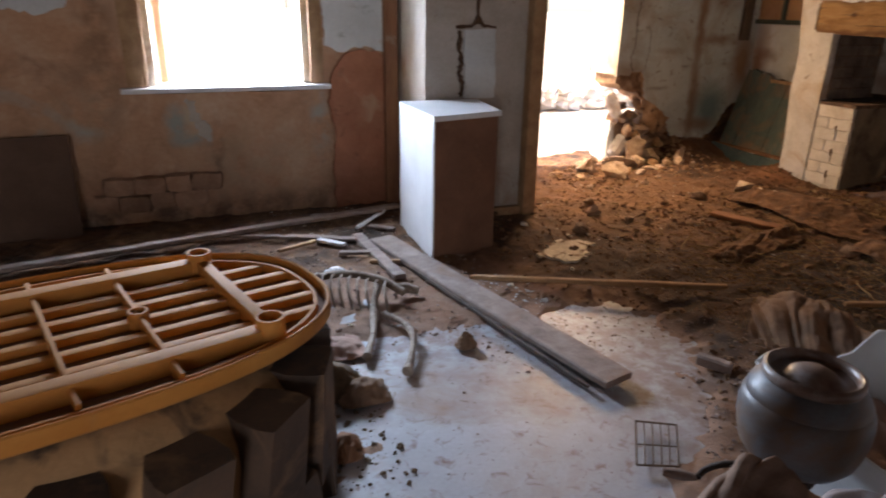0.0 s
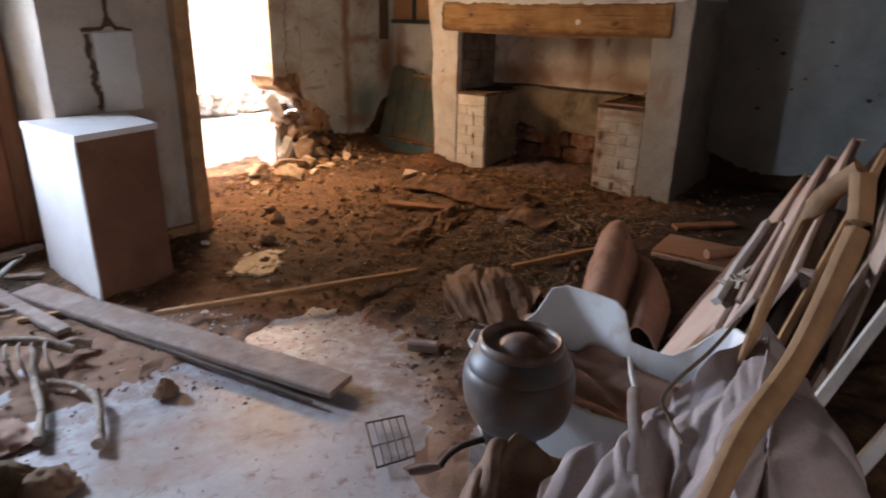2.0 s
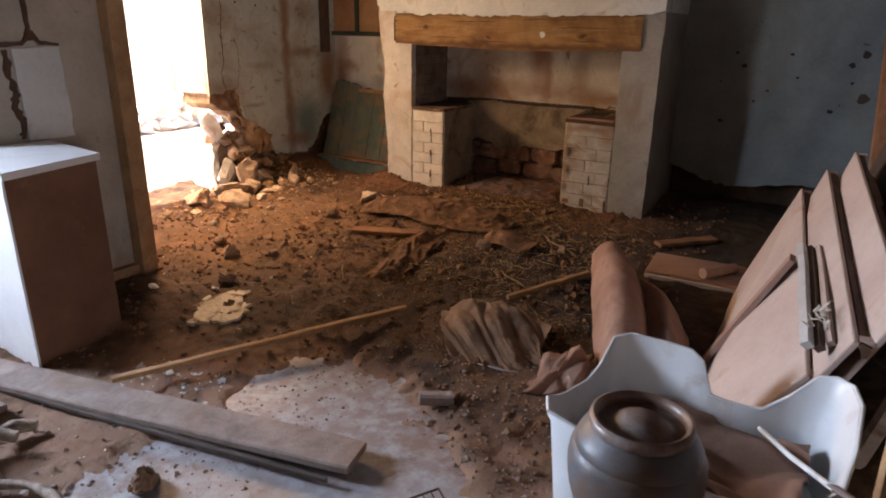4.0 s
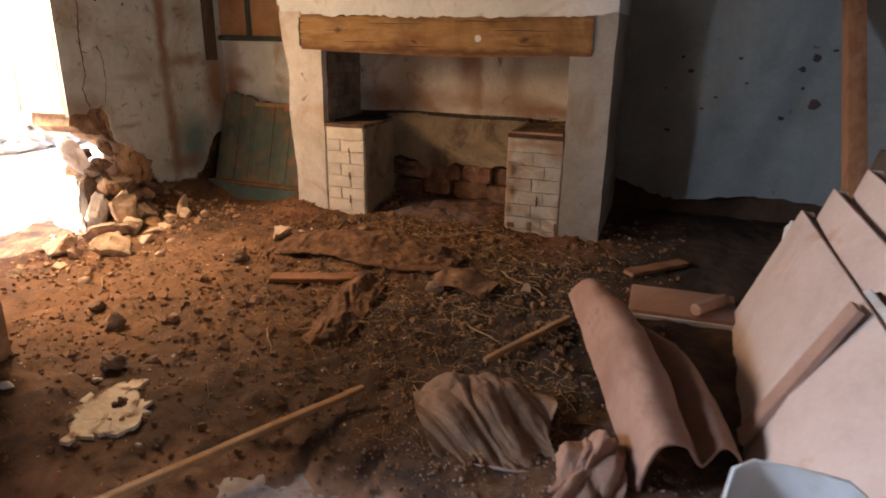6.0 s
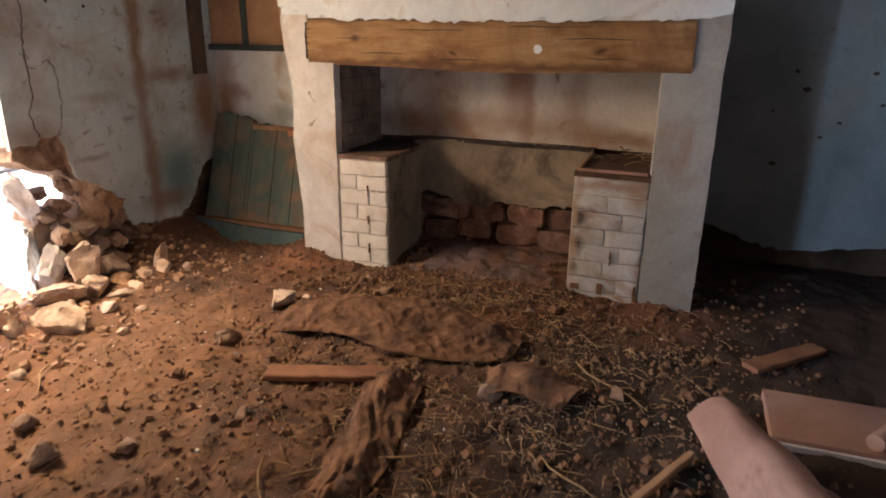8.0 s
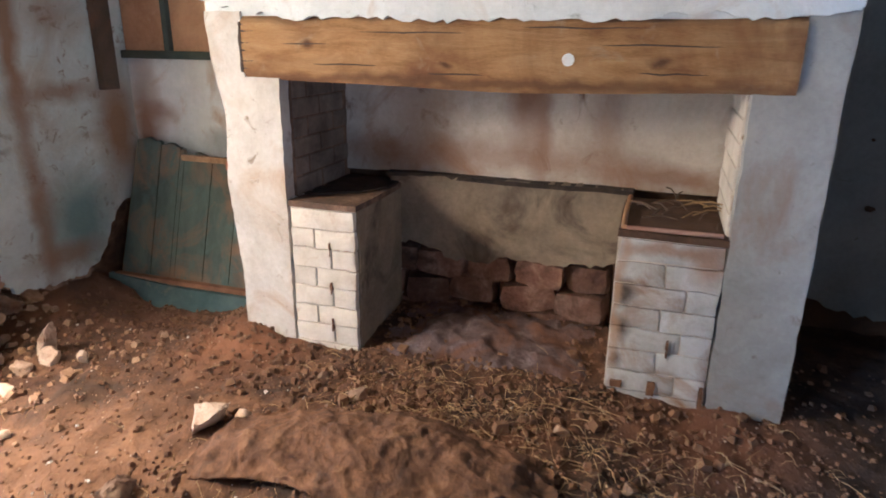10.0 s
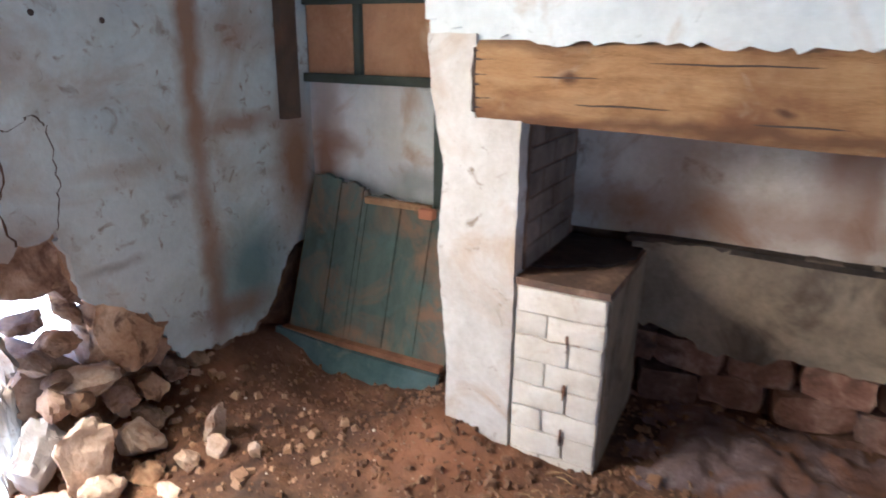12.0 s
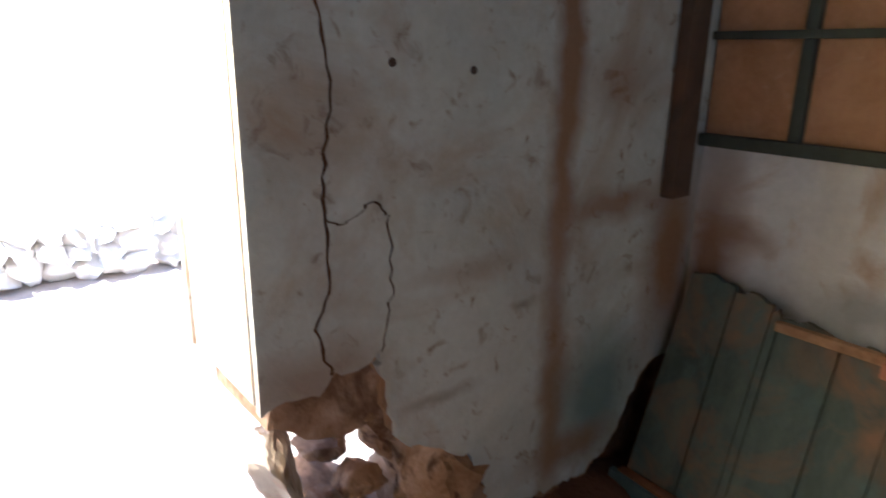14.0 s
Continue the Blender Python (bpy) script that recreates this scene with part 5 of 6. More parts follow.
def cupboard():
    c = thing("wall_cupboard", (5.3, 4.7, 1.4), "built-in cupboard frame with dark bars and clay-filled panes", "cupboard")
    o = Matrix.Translation((-5.3, -4.7, -1.4))
    for nm, lo, hi in (("stile", (5.09, 5.03, 1.25), (5.19, 5.074, 2.74)), ("stile", (5.26, 4.29, 0.15), (5.318, 4.375, 2.74)), ("rail", (5.265, 4.375, 1.405), (5.318, 5.07, 1.445)), ("rail", (5.275, 4.375, 1.74), (5.318, 5.07, 1.765)), ("rail", (5.275, 4.375, 2.08), (5.318, 5.07, 2.105)), ("mullion", (5.275, 4.755, 1.445), (5.318, 4.79, 1.74)), ("mullion", (5.275, 4.755, 1.765), (5.318, 4.79, 2.08))):
        part(nm, box(lo, hi, 0.004), M["brown_dark" if lo[0] < 5.15 else "green_dark"], c, smooth=40, m=o)
    for y0, y1 in ((4.375, 4.755), (4.79, 5.07)):
        for z0, z1 in ((1.445, 1.74), (1.765, 2.08)):
            part("pane", box((5.305, y0, z0), (5.318, y1, z1)), M["blocked_pane"], c, "clay-smeared pane", m=o)


def green_door():
    d = thing("batten_door", (5.1, 4.66, 0.2), "broken green-painted plank door leaning in the alcove", "door")
    o = Matrix.Translation((-5.1, -4.66, -0.2))
    xb, xt, zb = 5.03, 5.25, 0.25
    for y0, y1, zt, rag in ((4.86, 5.02, 0.975, 1), (4.73, 4.855, 0.955, 2), (4.70, 4.727, 0.93, 5), (4.52, 4.697, 0.915, 3), (4.355, 4.515, 0.90, 4), (4.19, 4.35, 0.90, 7)):
        top = ragged([(y1, zt), ((y0 + y1) / 2, zt + 0.01), (y0, zt - 0.01)], 0.02, 0.006, rag, closed=False)
        bm = prism([(y0, zb), (y1, zb)] + top, 0, 0.022, "x")
        for v in bm.verts:
            f = (v.co.z - zb) / 0.72
            v.co.x += xb + (xt - xb) * f
            if v.co.y > 4.9:
                v.co.y += 0.03 * (1 - f)
        part("plank", bm, M["green_paint"], d, "green-painted plank worn to bare wood", m=o)
    bm = prism([(4.19, 0.245), (4.6, 0.245), (4.85, 0.26), (5.08, 0.275), (5.08, 0.2), (4.95, 0.12), (4.75, 0.05), (4.19, 0.03)], 4.975, 5.0, "x")
    for v in bm.verts:
        v.co.x -= 0.45 * max(0, 0.25 - v.co.z)
    part("kick_board", bm, M["blue_green"], d, "blue-green curved kick board", m=o)
    part("ledger", box((4.99, 4.19, 0.25), (5.03, 5.06, 0.275), 0.004), M["clay_wood"], d, m=o)
    bm = box((5.20, 4.36, 0.885), (5.228, 4.70, 0.915), 0.004)
    part("batten", bm, M["tan_wood"], d, "bare wooden batten", m=o)
    part("latch_block", box((5.17, 4.33, 0.86), (5.215, 4.40, 0.905), 0.008), M["clay_red"], d, m=o, smooth=40)


def place_rock(x, y, z, s, seed, name="stone", label="broken tan fieldstone fallen from the wall", group="fallen stones", mat="stone", rz=None):
    rnd = random.Random(seed * 7 + 1)
    return solo(name, rock(s, seed, 3 if max(s) > 0.1 else 2), M[mat], label, "stone", group, smooth=33, m=pose(x, y, z, rnd.uniform(-20, 20), rnd.uniform(-20, 20), rnd.uniform(0, 360) if rz is None else rz))


def rubble():
    rnd = random.Random(12)
    k = 100
    # clay and small stone left standing inside the thickness of the wall, with two open gaps
    def fill(outline, y0, y1, seed, mat="clay_core"):
        bm = prism(ragged(outline, 0.025, 0.014, seed), y0, y1, "y")
        for v in bm.verts:
            v.co += noise.noise_vector(v.co * 9) * 0.022 + noise.noise_vector(v.co * 24) * 0.010
        solo("wall_fill", bm, M[mat], "brown clay and rubble left standing in the broken wall", "wall", kind="structure", smooth=45)
    solo("jamb_foot", rock((0.22, 0.40, 0.90), 9, 4, 0.2), M["plaster_white"], "whitewashed lump of the broken door jamb", "wall", kind="structure", smooth=40, m=pose(3.805, 5.27, 0.26))
    fill([(3.75, 0.86), (3.83, 0.82), (3.90, 0.80), (3.98, 0.79), (4.05, 0.74), (4.10, 0.72), (4.12, 0.82), (4.06, 0.96), (4.03, 1.02), (3.9, 1.0), (3.745, 0.95)], 5.12, 5.44, 32)
    fill([(3.86, 0.0), (4.50, 0.0), (4.50, 0.36), (4.36, 0.48), (4.20, 0.50), (4.15, 0.44), (4.09, 0.44), (4.06, 0.50), (3.98, 0.56), (3.90, 0.55), (3.85, 0.46)], 5.20, 5.40, 33)
    # stones bedded in it, bigger to the foot
    for x, y, z, w, d, h, mt in ((4.235, 5.19, 0.53, .31, .27, .38, "stone_ochre"), (4.33, 5.15, 0.44, .14, .16, .16, "stone_brown"), (4.08, 5.22, 0.68, .07, .12, .16, "stone_ochre"), (3.79, 5.22, 0.70, .17, .32, .32, "stone_grey"), (3.99, 5.34, 0.62, .18, .14, .09, "stone_brown"), (4.03, 5.24, 0.555, .15, .18, .11, "stone_ochre"), (3.92, 5.20, 0.53, .12, .16, .11, "stone"),
                                 (3.97, 5.06, 0.40, .10, .12, .09, "stone_ochre"), (3.885, 5.05, 0.44, .09, .12, .10, "stone_brown"), (4.06, 5.09, 0.42, .20, .15, .10, "stone"), (4.15, 5.10, 0.32, .15, .16, .13, "stone_brown"), (3.95, 5.12, 0.47, .10, .12, .07, "stone_brown"), (4.28, 5.10, 0.29, .13, .15, .12, "stone_ochre"), (4.42, 5.13, 0.31, .13, .14, .11, "stone_brown"), (4.54, 5.13, 0.30, .14, .12, .09, "stone_ochre"), (4.68, 5.13, 0.30, .15, .12, .08, "stone_brown"), (4.82, 5.13, 0.31, .13, .12, .08, "stone_brown"),
                                 (3.90, 4.93, 0.285, .19, .20, .23, "stone"), (4.09, 4.95, 0.21, .15, .17, .18, "stone"), (3.99, 5.03, 0.31, .11, .12, .10, "stone_brown"), (4.20, 5.02, 0.22, .12, .13, .12, "stone_brown"), (3.80, 5.08, 0.24, .19, .20, .25, "stone_grey"), (3.86, 4.82, 0.17, .17, .14, .12, "stone"), (4.02, 4.80, 0.16, .12, .12, .09, "stone_ochre"),
                                 (3.92, 5.17, 0.88, .15, .12, .08, "clay_core"), (4.0, 5.17, 0.93, .10, .10, .10, "clay_core"), (4.02, 5.16, 0.82, .12, .12, .09, "stone_ochre")):
        place_rock(x, y, z, (w * 1.1, d, h * 1.1), k, "wall_stone", "rough tan rubble stone bedded in the broken wall", "stones in the broken wall", mt, rz=rnd.uniform(-10, 10))
        k += 1
    for x, y, a, b, c in ((3.72, 4.88, .30, .24, .14), (3.48, 4.60, .27, .24, .19), (3.40, 4.98, .28, .22, .17), (3.36, 4.78, .13, .12, .1), (4.06, 3.74, .17, .15, .14), (4.10, 3.61, .08, .07, .08), (3.66, 3.80, .15, .10, .09),
                          (4.27, 4.74, .08, .08, .2), (3.86, 4.62, .14, .1, .05), (4.0, 4.68, .13, .09, .04), (4.13, 4.72, .1, .13, .08), (3.7, 4.56, .12, .1, .06), (4.28, 4.55, .08, .05, .07),
                          (4.22, 4.68, .12, .08, .09), (3.78, 4.42, .07, .1, .04), (3.55, 4.30, .09, .07, .06), (3.2, 4.75, .1, .12, .07), (3.1, 4.45, .08, .08, .05), (3.05, 4.9, .14, .1, .08), (2.86, 4.1, .12, .1, .07),
                          (2.75, 3.85, .14, .13, .1), (2.45, 3.55, .17, .13, .1), (2.55, 3.42, .08, .07, .06), (2.9, 3.62, .1, .09, .06), (3.66, 2.47, .12, .1, .1), (3.2, 3.35, .08, .07, .05), (2.75, 3.2, .07, .05, .05), (3.9, 3.35, .07, .07, .05),
                          (3.8, 2.0, .09, .07, .05), (4.2, 2.25, .08, .08, .05), (4.4, 2.5, .07, .06, .05), (4.4, 3.3, .09, .08, .06), (4.5, 3.5, .08, .06, .05)):
        place_rock(x, y, floor_height(x, y) + c * 0.2, (a, b, c), k, mat="stone" if y > 4.2 or (x > 4 and y > 3.5) else "stone_brown")
        k += 1
    # low ruined stone wall out in the yard
    w = thing("yard_wall", (4.2, 9.6, -0.09), "low ruined rubble wall outside in full sun", "wall", kind="structure")
    x = 1.5
    while x < 8:
        z = 0.0
        hmax = 0.38 + 0.25 * noise.noise(Vector((x * 0.8, 0, 2)))
        while z < hmax:
            s = rnd.uniform(0.12, 0.24)
            part("yard_stone", rock((s * 1.5, 0.45, s * 1.25), k, 2), M["yard_stone"], w, smooth=30, m=pose(x - 4.2 + rnd.uniform(-.06, .06), rnd.uniform(-0.08, 0.08), z + s * 0.42, 0, 0, rnd.uniform(-15, 15)))
            z += s * 0.8
            k += 1
        x += 0.21


def litter():
    """Uncountable bits on the floor: clods, straw and pale chips, each kind one joined mesh."""
    rnd = random.Random(77)

    def bits(name, n, area, size, mat, label, category, flat=0.6, keep=None):
        verts, faces = [], []
        cube = ((-1, -1, -1), (1, -1, -1), (1, 1, -1), (-1, 1, -1), (-1, -1, 1), (1, -1, 1), (1, 1, 1), (-1, 1, 1))
        quads = ((0, 3, 2, 1), (4, 5, 6, 7), (0, 1, 5, 4), (1, 2, 6, 5), (2, 3, 7, 6), (3, 0, 4, 7))
        made = 0
        while made < n:
            x, y = rnd.uniform(area[0], area[2]), rnd.uniform(area[1], area[3])
            if keep and not keep(x, y):
                continue
            s = (size[0] + (size[1] - size[0]) * rnd.random() ** 2.5) * (1.8 if rnd.random() < 0.03 else 1)
            m = pose(x, y, max(0.0, floor_height(x, y)) + s * flat * 0.3, rnd.uniform(-25, 25), rnd.uniform(-25, 25), rnd.uniform(0, 360))
            b = len(verts)
            for c in cube:
                j = [rnd.uniform(0.55, 1.0) for _ in range(3)]
                top = 0.65 if c[2] > 0 else 1
                verts.append(tuple(m @ Vector((c[0] * s * j[0] * top * 0.5, c[1] * s * j[1] * top * 0.42, c[2] * s * flat * j[2] * 0.5))))
            faces += [tuple(b + q for q in f) for f in quads]
            made += 1
        me = bpy.data.meshes.new(name)
        me.from_pydata(verts, [], faces)
        me.materials.append(M[mat])
        tagged(new(name, me), label, category, kind="stuff")

    def on_dirt(x, y):
        return floor_height(x, y) > 0.004 and (x > 1.75 or y > 2.6)

    bits("dirt_clods", 5200, (1.7, 1.2, 5.2, 5.0), (0.005, 0.036), "clod", "small clods of dung and earth over the floor", "clods", keep=on_dirt)
    bits("dirt_clods", 1500, (4.3, 2.35, 5.3, 4.9), (0.008, 0.04), "clod", "loose clods heaped before the hearth", "clods")
    bits("dung_crumbs", 6500, (2.3, 1.5, 4.75, 4.3), (0.004, 0.018), "clod", "fine crumbs of dry dung and earth", "crumbs", 0.5, keep=on_dirt)
    bits("dung_crumbs", 1800, (2.4, 1.6, 4.7, 4.4), (0.004, 0.016), "clod_pale", "pale crumbs of plaster and dry dung", "crumbs", 0.5, keep=on_dirt)
    bits("gravel", 1300, (1.6, 1.1, 2.6, 2.3), (0.004, 0.018), "clod_grey", "grit and crumbs beside the concrete", "gravel", keep=lambda x, y: floor_height(x, y) > -0.004)
    bits("dung_lumps", 900, (3.0, 1.6, 4.7, 3.8), (0.012, 0.05), "clod", "dark dry lumps of dung among the straw", "dung", 0.7, keep=on_dirt)
    bits("dark_crumbs", 380, (0.18, 1.4, 0.60, 2.75), (0.004, 0.03), "dark_rag", "dark crumbs and torn scraps beside the tyre", "crumbs", 0.5)
    bits("gravel", 900, (1.15, 2.15, 2.35, 3.0), (0.003, 0.014), "clod_grey", "grit along the edge of the concrete", "gravel")
    bits("gravel", 380, (0.3, 0.9, 1.75, 2.6), (0.003, 0.009), "clod_grey", "sparse crumbs scattered on the concrete", "gravel")
    bits("gravel", 900, (0.2, 2.5, 1.6, 4.3), (0.006, 0.03), "clod_grey", "grit and broken bits near the cabinet", "gravel")
    bits("pale_chips", 420, (0.5, 2.4, 4.6, 4.9), (0.006, 0.02), "chip", "pale plaster and glass chips", "chips", 0.3, keep=on_dirt)
    bits("pale_chips", 120, (1.3, 2.6, 1.75, 3.15), (0.008, 0.032), "glass_chip", "glinting broken glass chips", "glass chips", 0.15)
    bits("rubble_crumbs", 420, (3.0, 4.3, 4.6, 5.2), (0.015, 0.06), "stone_plain", "crumbled stone and mortar below the broken wall", "rubble")

    verts, faces = [], []

    def stalk(x, y, length, r, lift):
        a = rnd.uniform(0, 2 * math.pi)
        d = Vector((math.cos(a), math.sin(a), 0))
        side = Vector((-d.y, d.x, 0)) * r
        bend = rnd.uniform(-0.045, 0.045)
        prev = None
        for i in range(4):
            f = i / 3
            p = Vector((x, y, 0)) + d * length * (f - 0.5) + Vector((-d.y, d.x, 0)) * bend * length * (4 * f * (1 - f))
            p.z = max(0.0, floor_height(p.x, p.y)) + 0.006 + lift * (4 * f * (1 - f)) + rnd.uniform(0, 0.006)
            b = len(verts)
            verts.extend([tuple(p - side), tuple(p + side), tuple(p + Vector((0, 0, r * 1.7)))])
            if prev is not None:
                for q in range(3):
                    faces.append((prev + q, prev + (q + 1) % 3, b + (q + 1) % 3, b + q))
            prev = b
    for cx, cy, sx, sy, n in ((3.6, 2.9, 0.6, 0.8, 560), (4.45, 2.95, 0.25, 0.5, 380), (4.2, 2.3, 0.5, 0.5, 260), (2.75, 1.75, 0.25, 0.2, 240), (3.0, 3.7, 0.6, 0.7, 130), (4.1, 1.9, 0.5, 0.5, 120), (3.2, 4.4, 0.5, 0.4, 50), (3.0, 2.7, 0.45, 0.45, 240), (3.3, 2.2, 0.5, 0.5, 220)):
        for _ in range(n):
            x, y = rnd.gauss(cx, sx * 0.6), rnd.gauss(cy, sy * 0.6)
            if x < 5.1 and y < 5.0 and (x < 4.7 or 2.45 < y < 3.4):
                stalk(x, y, rnd.uniform(0.02, 0.10) * (2.6 if rnd.random() < 0.06 else 1), rnd.uniform(0.0006, 0.0017), rnd.uniform(0, 0.02))
    me = bpy.data.meshes.new("straw")
    me.from_pydata(verts, [], faces)
    me.materials.append(M["straw"])
    tagged(new("straw", me), "dry straw and grass stalks strewn over the dung", "straw", kind="stuff")
    for a, b in (((3.22, 4.38), (3.02, 4.24)), ((2.95, 3.0), (3.25, 2.55)), ((3.35, 2.2), (3.2, 2.0)), ((3.0, 3.1), (2.75, 2.95)), ((4.0, 2.2), (3.75, 1.9))):
        pa = [(a[0] + (b[0] - a[0]) * f, a[1] + (b[1] - a[1]) * f + 0.02 * math.sin(f * 5), floor_height(a[0] + (b[0] - a[0]) * f, a[1] + (b[1] - a[1]) * f) + 0.018) for f in (0, 0.25, 0.5, 0.75, 1)]
        solo("twig", tube(pa, [0.004, 0.0045, 0.004, 0.0035, 0.002], 6), M["straw"], "pale dry stalk lying on the dirt", "twig", "dry stalks", smooth=60)
    for q in range(22):
        x, y = rnd.uniform(4.86, 5.24), rnd.uniform(2.04, 2.32)
        a = rnd.uniform(0, 3.1)
        d = Vector((math.cos(a), math.sin(a), 0)) * rnd.uniform(0.04, 0.1)
        c = Vector((x, y, 0.872 + 0.0025 * q))
        solo("twig", tube([c - d, c + Vector((0, 0, 0.012)), c + d * 0.9], 0.0028, 5), M["straw"] if q % 4 == 0 else M["dark_rag"], "dry twig on the stove top", "twig", "twigs on the stove top", smooth=60)
    # pale spilled plaster
    out = ragged([(1.96, 3.26), (2.05, 3.36), (2.16, 3.42), (2.28, 3.38), (2.38, 3.37), (2.40, 3.30), (2.30, 3.27), (2.22, 3.12), (2.10, 3.14), (2.06, 3.2)], 0.018, 0.026, 41)
    bm = prism(out, 0.0, 1.0, "z")
    for v in bm.verts:
        v.co.z = floor_height(v.co.x, v.co.y) + (0.016 if v.co.z > 0.5 else -0.02)
    solo("plaster_spill", bm, M["spill"], "pale flat patch of broken plaster on the dirt", "plaster")
    for x, y, s in ((2.14, 3.81, .10), (1.63, 3.0, .06), (2.33, 3.52, .05), (2.45, 3.48, .05), (2.05, 3.02, .03), (2.6, 3.35, .03)):
        place_rock(x, y, max(0, floor_height(x, y)) + 0.012, (s, s * 0.6, 0.018), int(s * 1000 + x * 10), "plaster_chip", "flat pale plaster chip", "plaster chips", "chip")


def sacks():
    def fh(x, y, d):
        return (x, y, max(0.0, floor_height(x, y)) + d)
    rows = [[fh(3.80, 3.62, 0.0), fh(3.86, 3.3, 0.01), fh(3.80, 3.0, 0.01), fh(3.84, 2.7, 0.0), fh(3.9, 2.5, 0.0)],
            [fh(3.92, 3.66, 0.03), fh(3.96, 3.34, 0.09), fh(3.95, 3.0, 0.07), fh(3.98, 2.72, 0.07), fh(4.0, 2.46, 0.02)],
            [fh(4.06, 3.58, 0.04), fh(4.1, 3.3, 0.07), fh(4.12, 3.0, 0.10), fh(4.12, 2.72, 0.08), fh(4.1, 2.48, 0.01)],
            [fh(4.2, 3.5, 0.0), fh(4.26, 3.28, 0.01), fh(4.3, 3.0, 0.02), fh(4.25, 2.75, 0.01), fh(4.2, 2.5, 0.0)]]
    solo("earth_sack", sheet(rows, 160, 110, 0.010, 9, 0.01, 3, 0.007, 15, 0.035, 5, 0.5), M["mud_sack"], "mud-caked rumpled sack lying before the hearth", "sack", smooth=60)
    rows = [[fh(2.86, 2.95, 0), fh(3.05, 2.9, 0.02), fh(3.3, 2.95, 0.02), fh(3.6, 3.0, 0.01)], [fh(2.88, 2.84, 0.02), fh(3.05, 2.80, 0.06), fh(3.35, 2.86, 0.05), fh(3.6, 2.88, 0.07)], [fh(2.92, 2.72, 0), fh(3.1, 2.68, 0.02), fh(3.35, 2.72, 0.03), fh(3.62, 2.76, 0.02)]]
    solo("rag", sheet(rows, 110, 80, 0.006, 8, 0.006, 8, 0.006, 13, 0.035, 4, 0.7), M["mud_sack"], "crumpled dirt-caked rag on the straw", "rag", smooth=60)
    rows = [[fh(3.62, 2.5, 0), fh(3.66, 2.4, 0.04), fh(3.62, 2.2, 0.01)], [fh(3.74, 2.52, 0.03), fh(3.76, 2.38, 0.09), fh(3.74, 2.15, 0.03)], [fh(3.86, 2.5, 0), fh(3.88, 2.38, 0.03), fh(3.84, 2.2, 0)]]
    solo("leather_scrap", sheet(rows, 50, 50, 0.008, 6, 0.008, 5, 0.012, 8), M["mud_sack"], "stiff brown scrap of leather on the dirt", "scrap", smooth=60)
    # sacking bag by the roll
    rows = [[(2.72, 2.20, 0.06), (2.80, 2.0, 0.10), (2.84, 1.82, 0.12), (2.80, 1.62, 0.08)],
            [(2.60, 2.18, 0.17), (2.70, 2.0, 0.24), (2.72, 1.82, 0.24), (2.70, 1.62, 0.18)],
            [(2.47, 2.10, 0.14), (2.52, 1.95, 0.19), (2.56, 1.80, 0.17), (2.56, 1.62, 0.13)],
            [(2.36, 1.98, 0.05), (2.38, 1.84, 0.07), (2.40, 1.70, 0.07), (2.45, 1.55, 0.06)]]
    bag = solo("sacking_bag", sheet(rows, 150, 130, 0.010, 8, 0.006, 2, 0.010, 7, 0.05, 4.0, -0.9), M["sacking"], "crumpled brown sacking bag on the floor", "bag", smooth=60)
    part("hem", tube(smooth_path([(q[0], q[1], q[2] - 0.01) for q in rows[3]]), 0.006, 8), M["canvas"], bag, "frayed pale hem", 60)
    rows = [[(2.50, 1.60, 0.10), (2.58, 1.50, 0.16), (2.62, 1.38, 0.14)], [(2.38, 1.58, 0.10), (2.44, 1.46, 0.20), (2.48, 1.34, 0.15)], [(2.24, 1.62, 0.05), (2.28, 1.48, 0.08), (2.32, 1.34, 0.06)]]
    solo("cloth_scrap", sheet(rows, 90, 80, 0.006, 7, 0.006, 6, 0.004, 6, 0.06, 3.6, 0.6), M["brown_cloth"], "folded dusty brown cloth scrap", "cloth", smooth=60)
    # stiff rolled carpet, propped, with folds falling to the side
    rows = [[(3.62, 1.74, 0.24), (3.2, 1.60, 0.22), (2.78, 1.44, 0.16), (2.42, 1.30, 0.06)],
            [(3.62, 1.66, 0.33), (3.2, 1.53, 0.37), (2.78, 1.38, 0.34), (2.42, 1.26, 0.24)],
            [(3.56, 1.56, 0.30), (3.2, 1.42, 0.36), (2.80, 1.28, 0.33), (2.46, 1.18, 0.25)],
            [(3.50, 1.48, 0.20), (3.2, 1.34, 0.22), (2.84, 1.22, 0.20), (2.5, 1.12, 0.16)],
            [(3.42, 1.36, 0.20), (3.16, 1.24, 0.27), (2.84, 1.14, 0.28), (2.54, 1.05, 0.22)],
            [(3.30, 1.24, 0.10), (3.1, 1.12, 0.14), (2.85, 1.04, 0.14), (2.58, 0.98, 0.12)]]
    solo("carpet_roll", sheet(rows, 110, 110, 0.006, 5, 0.01, 4, 0.006, 6), M["brown_cloth"], "stiff brown carpet folded and half rolled", "carpet", smooth=60)


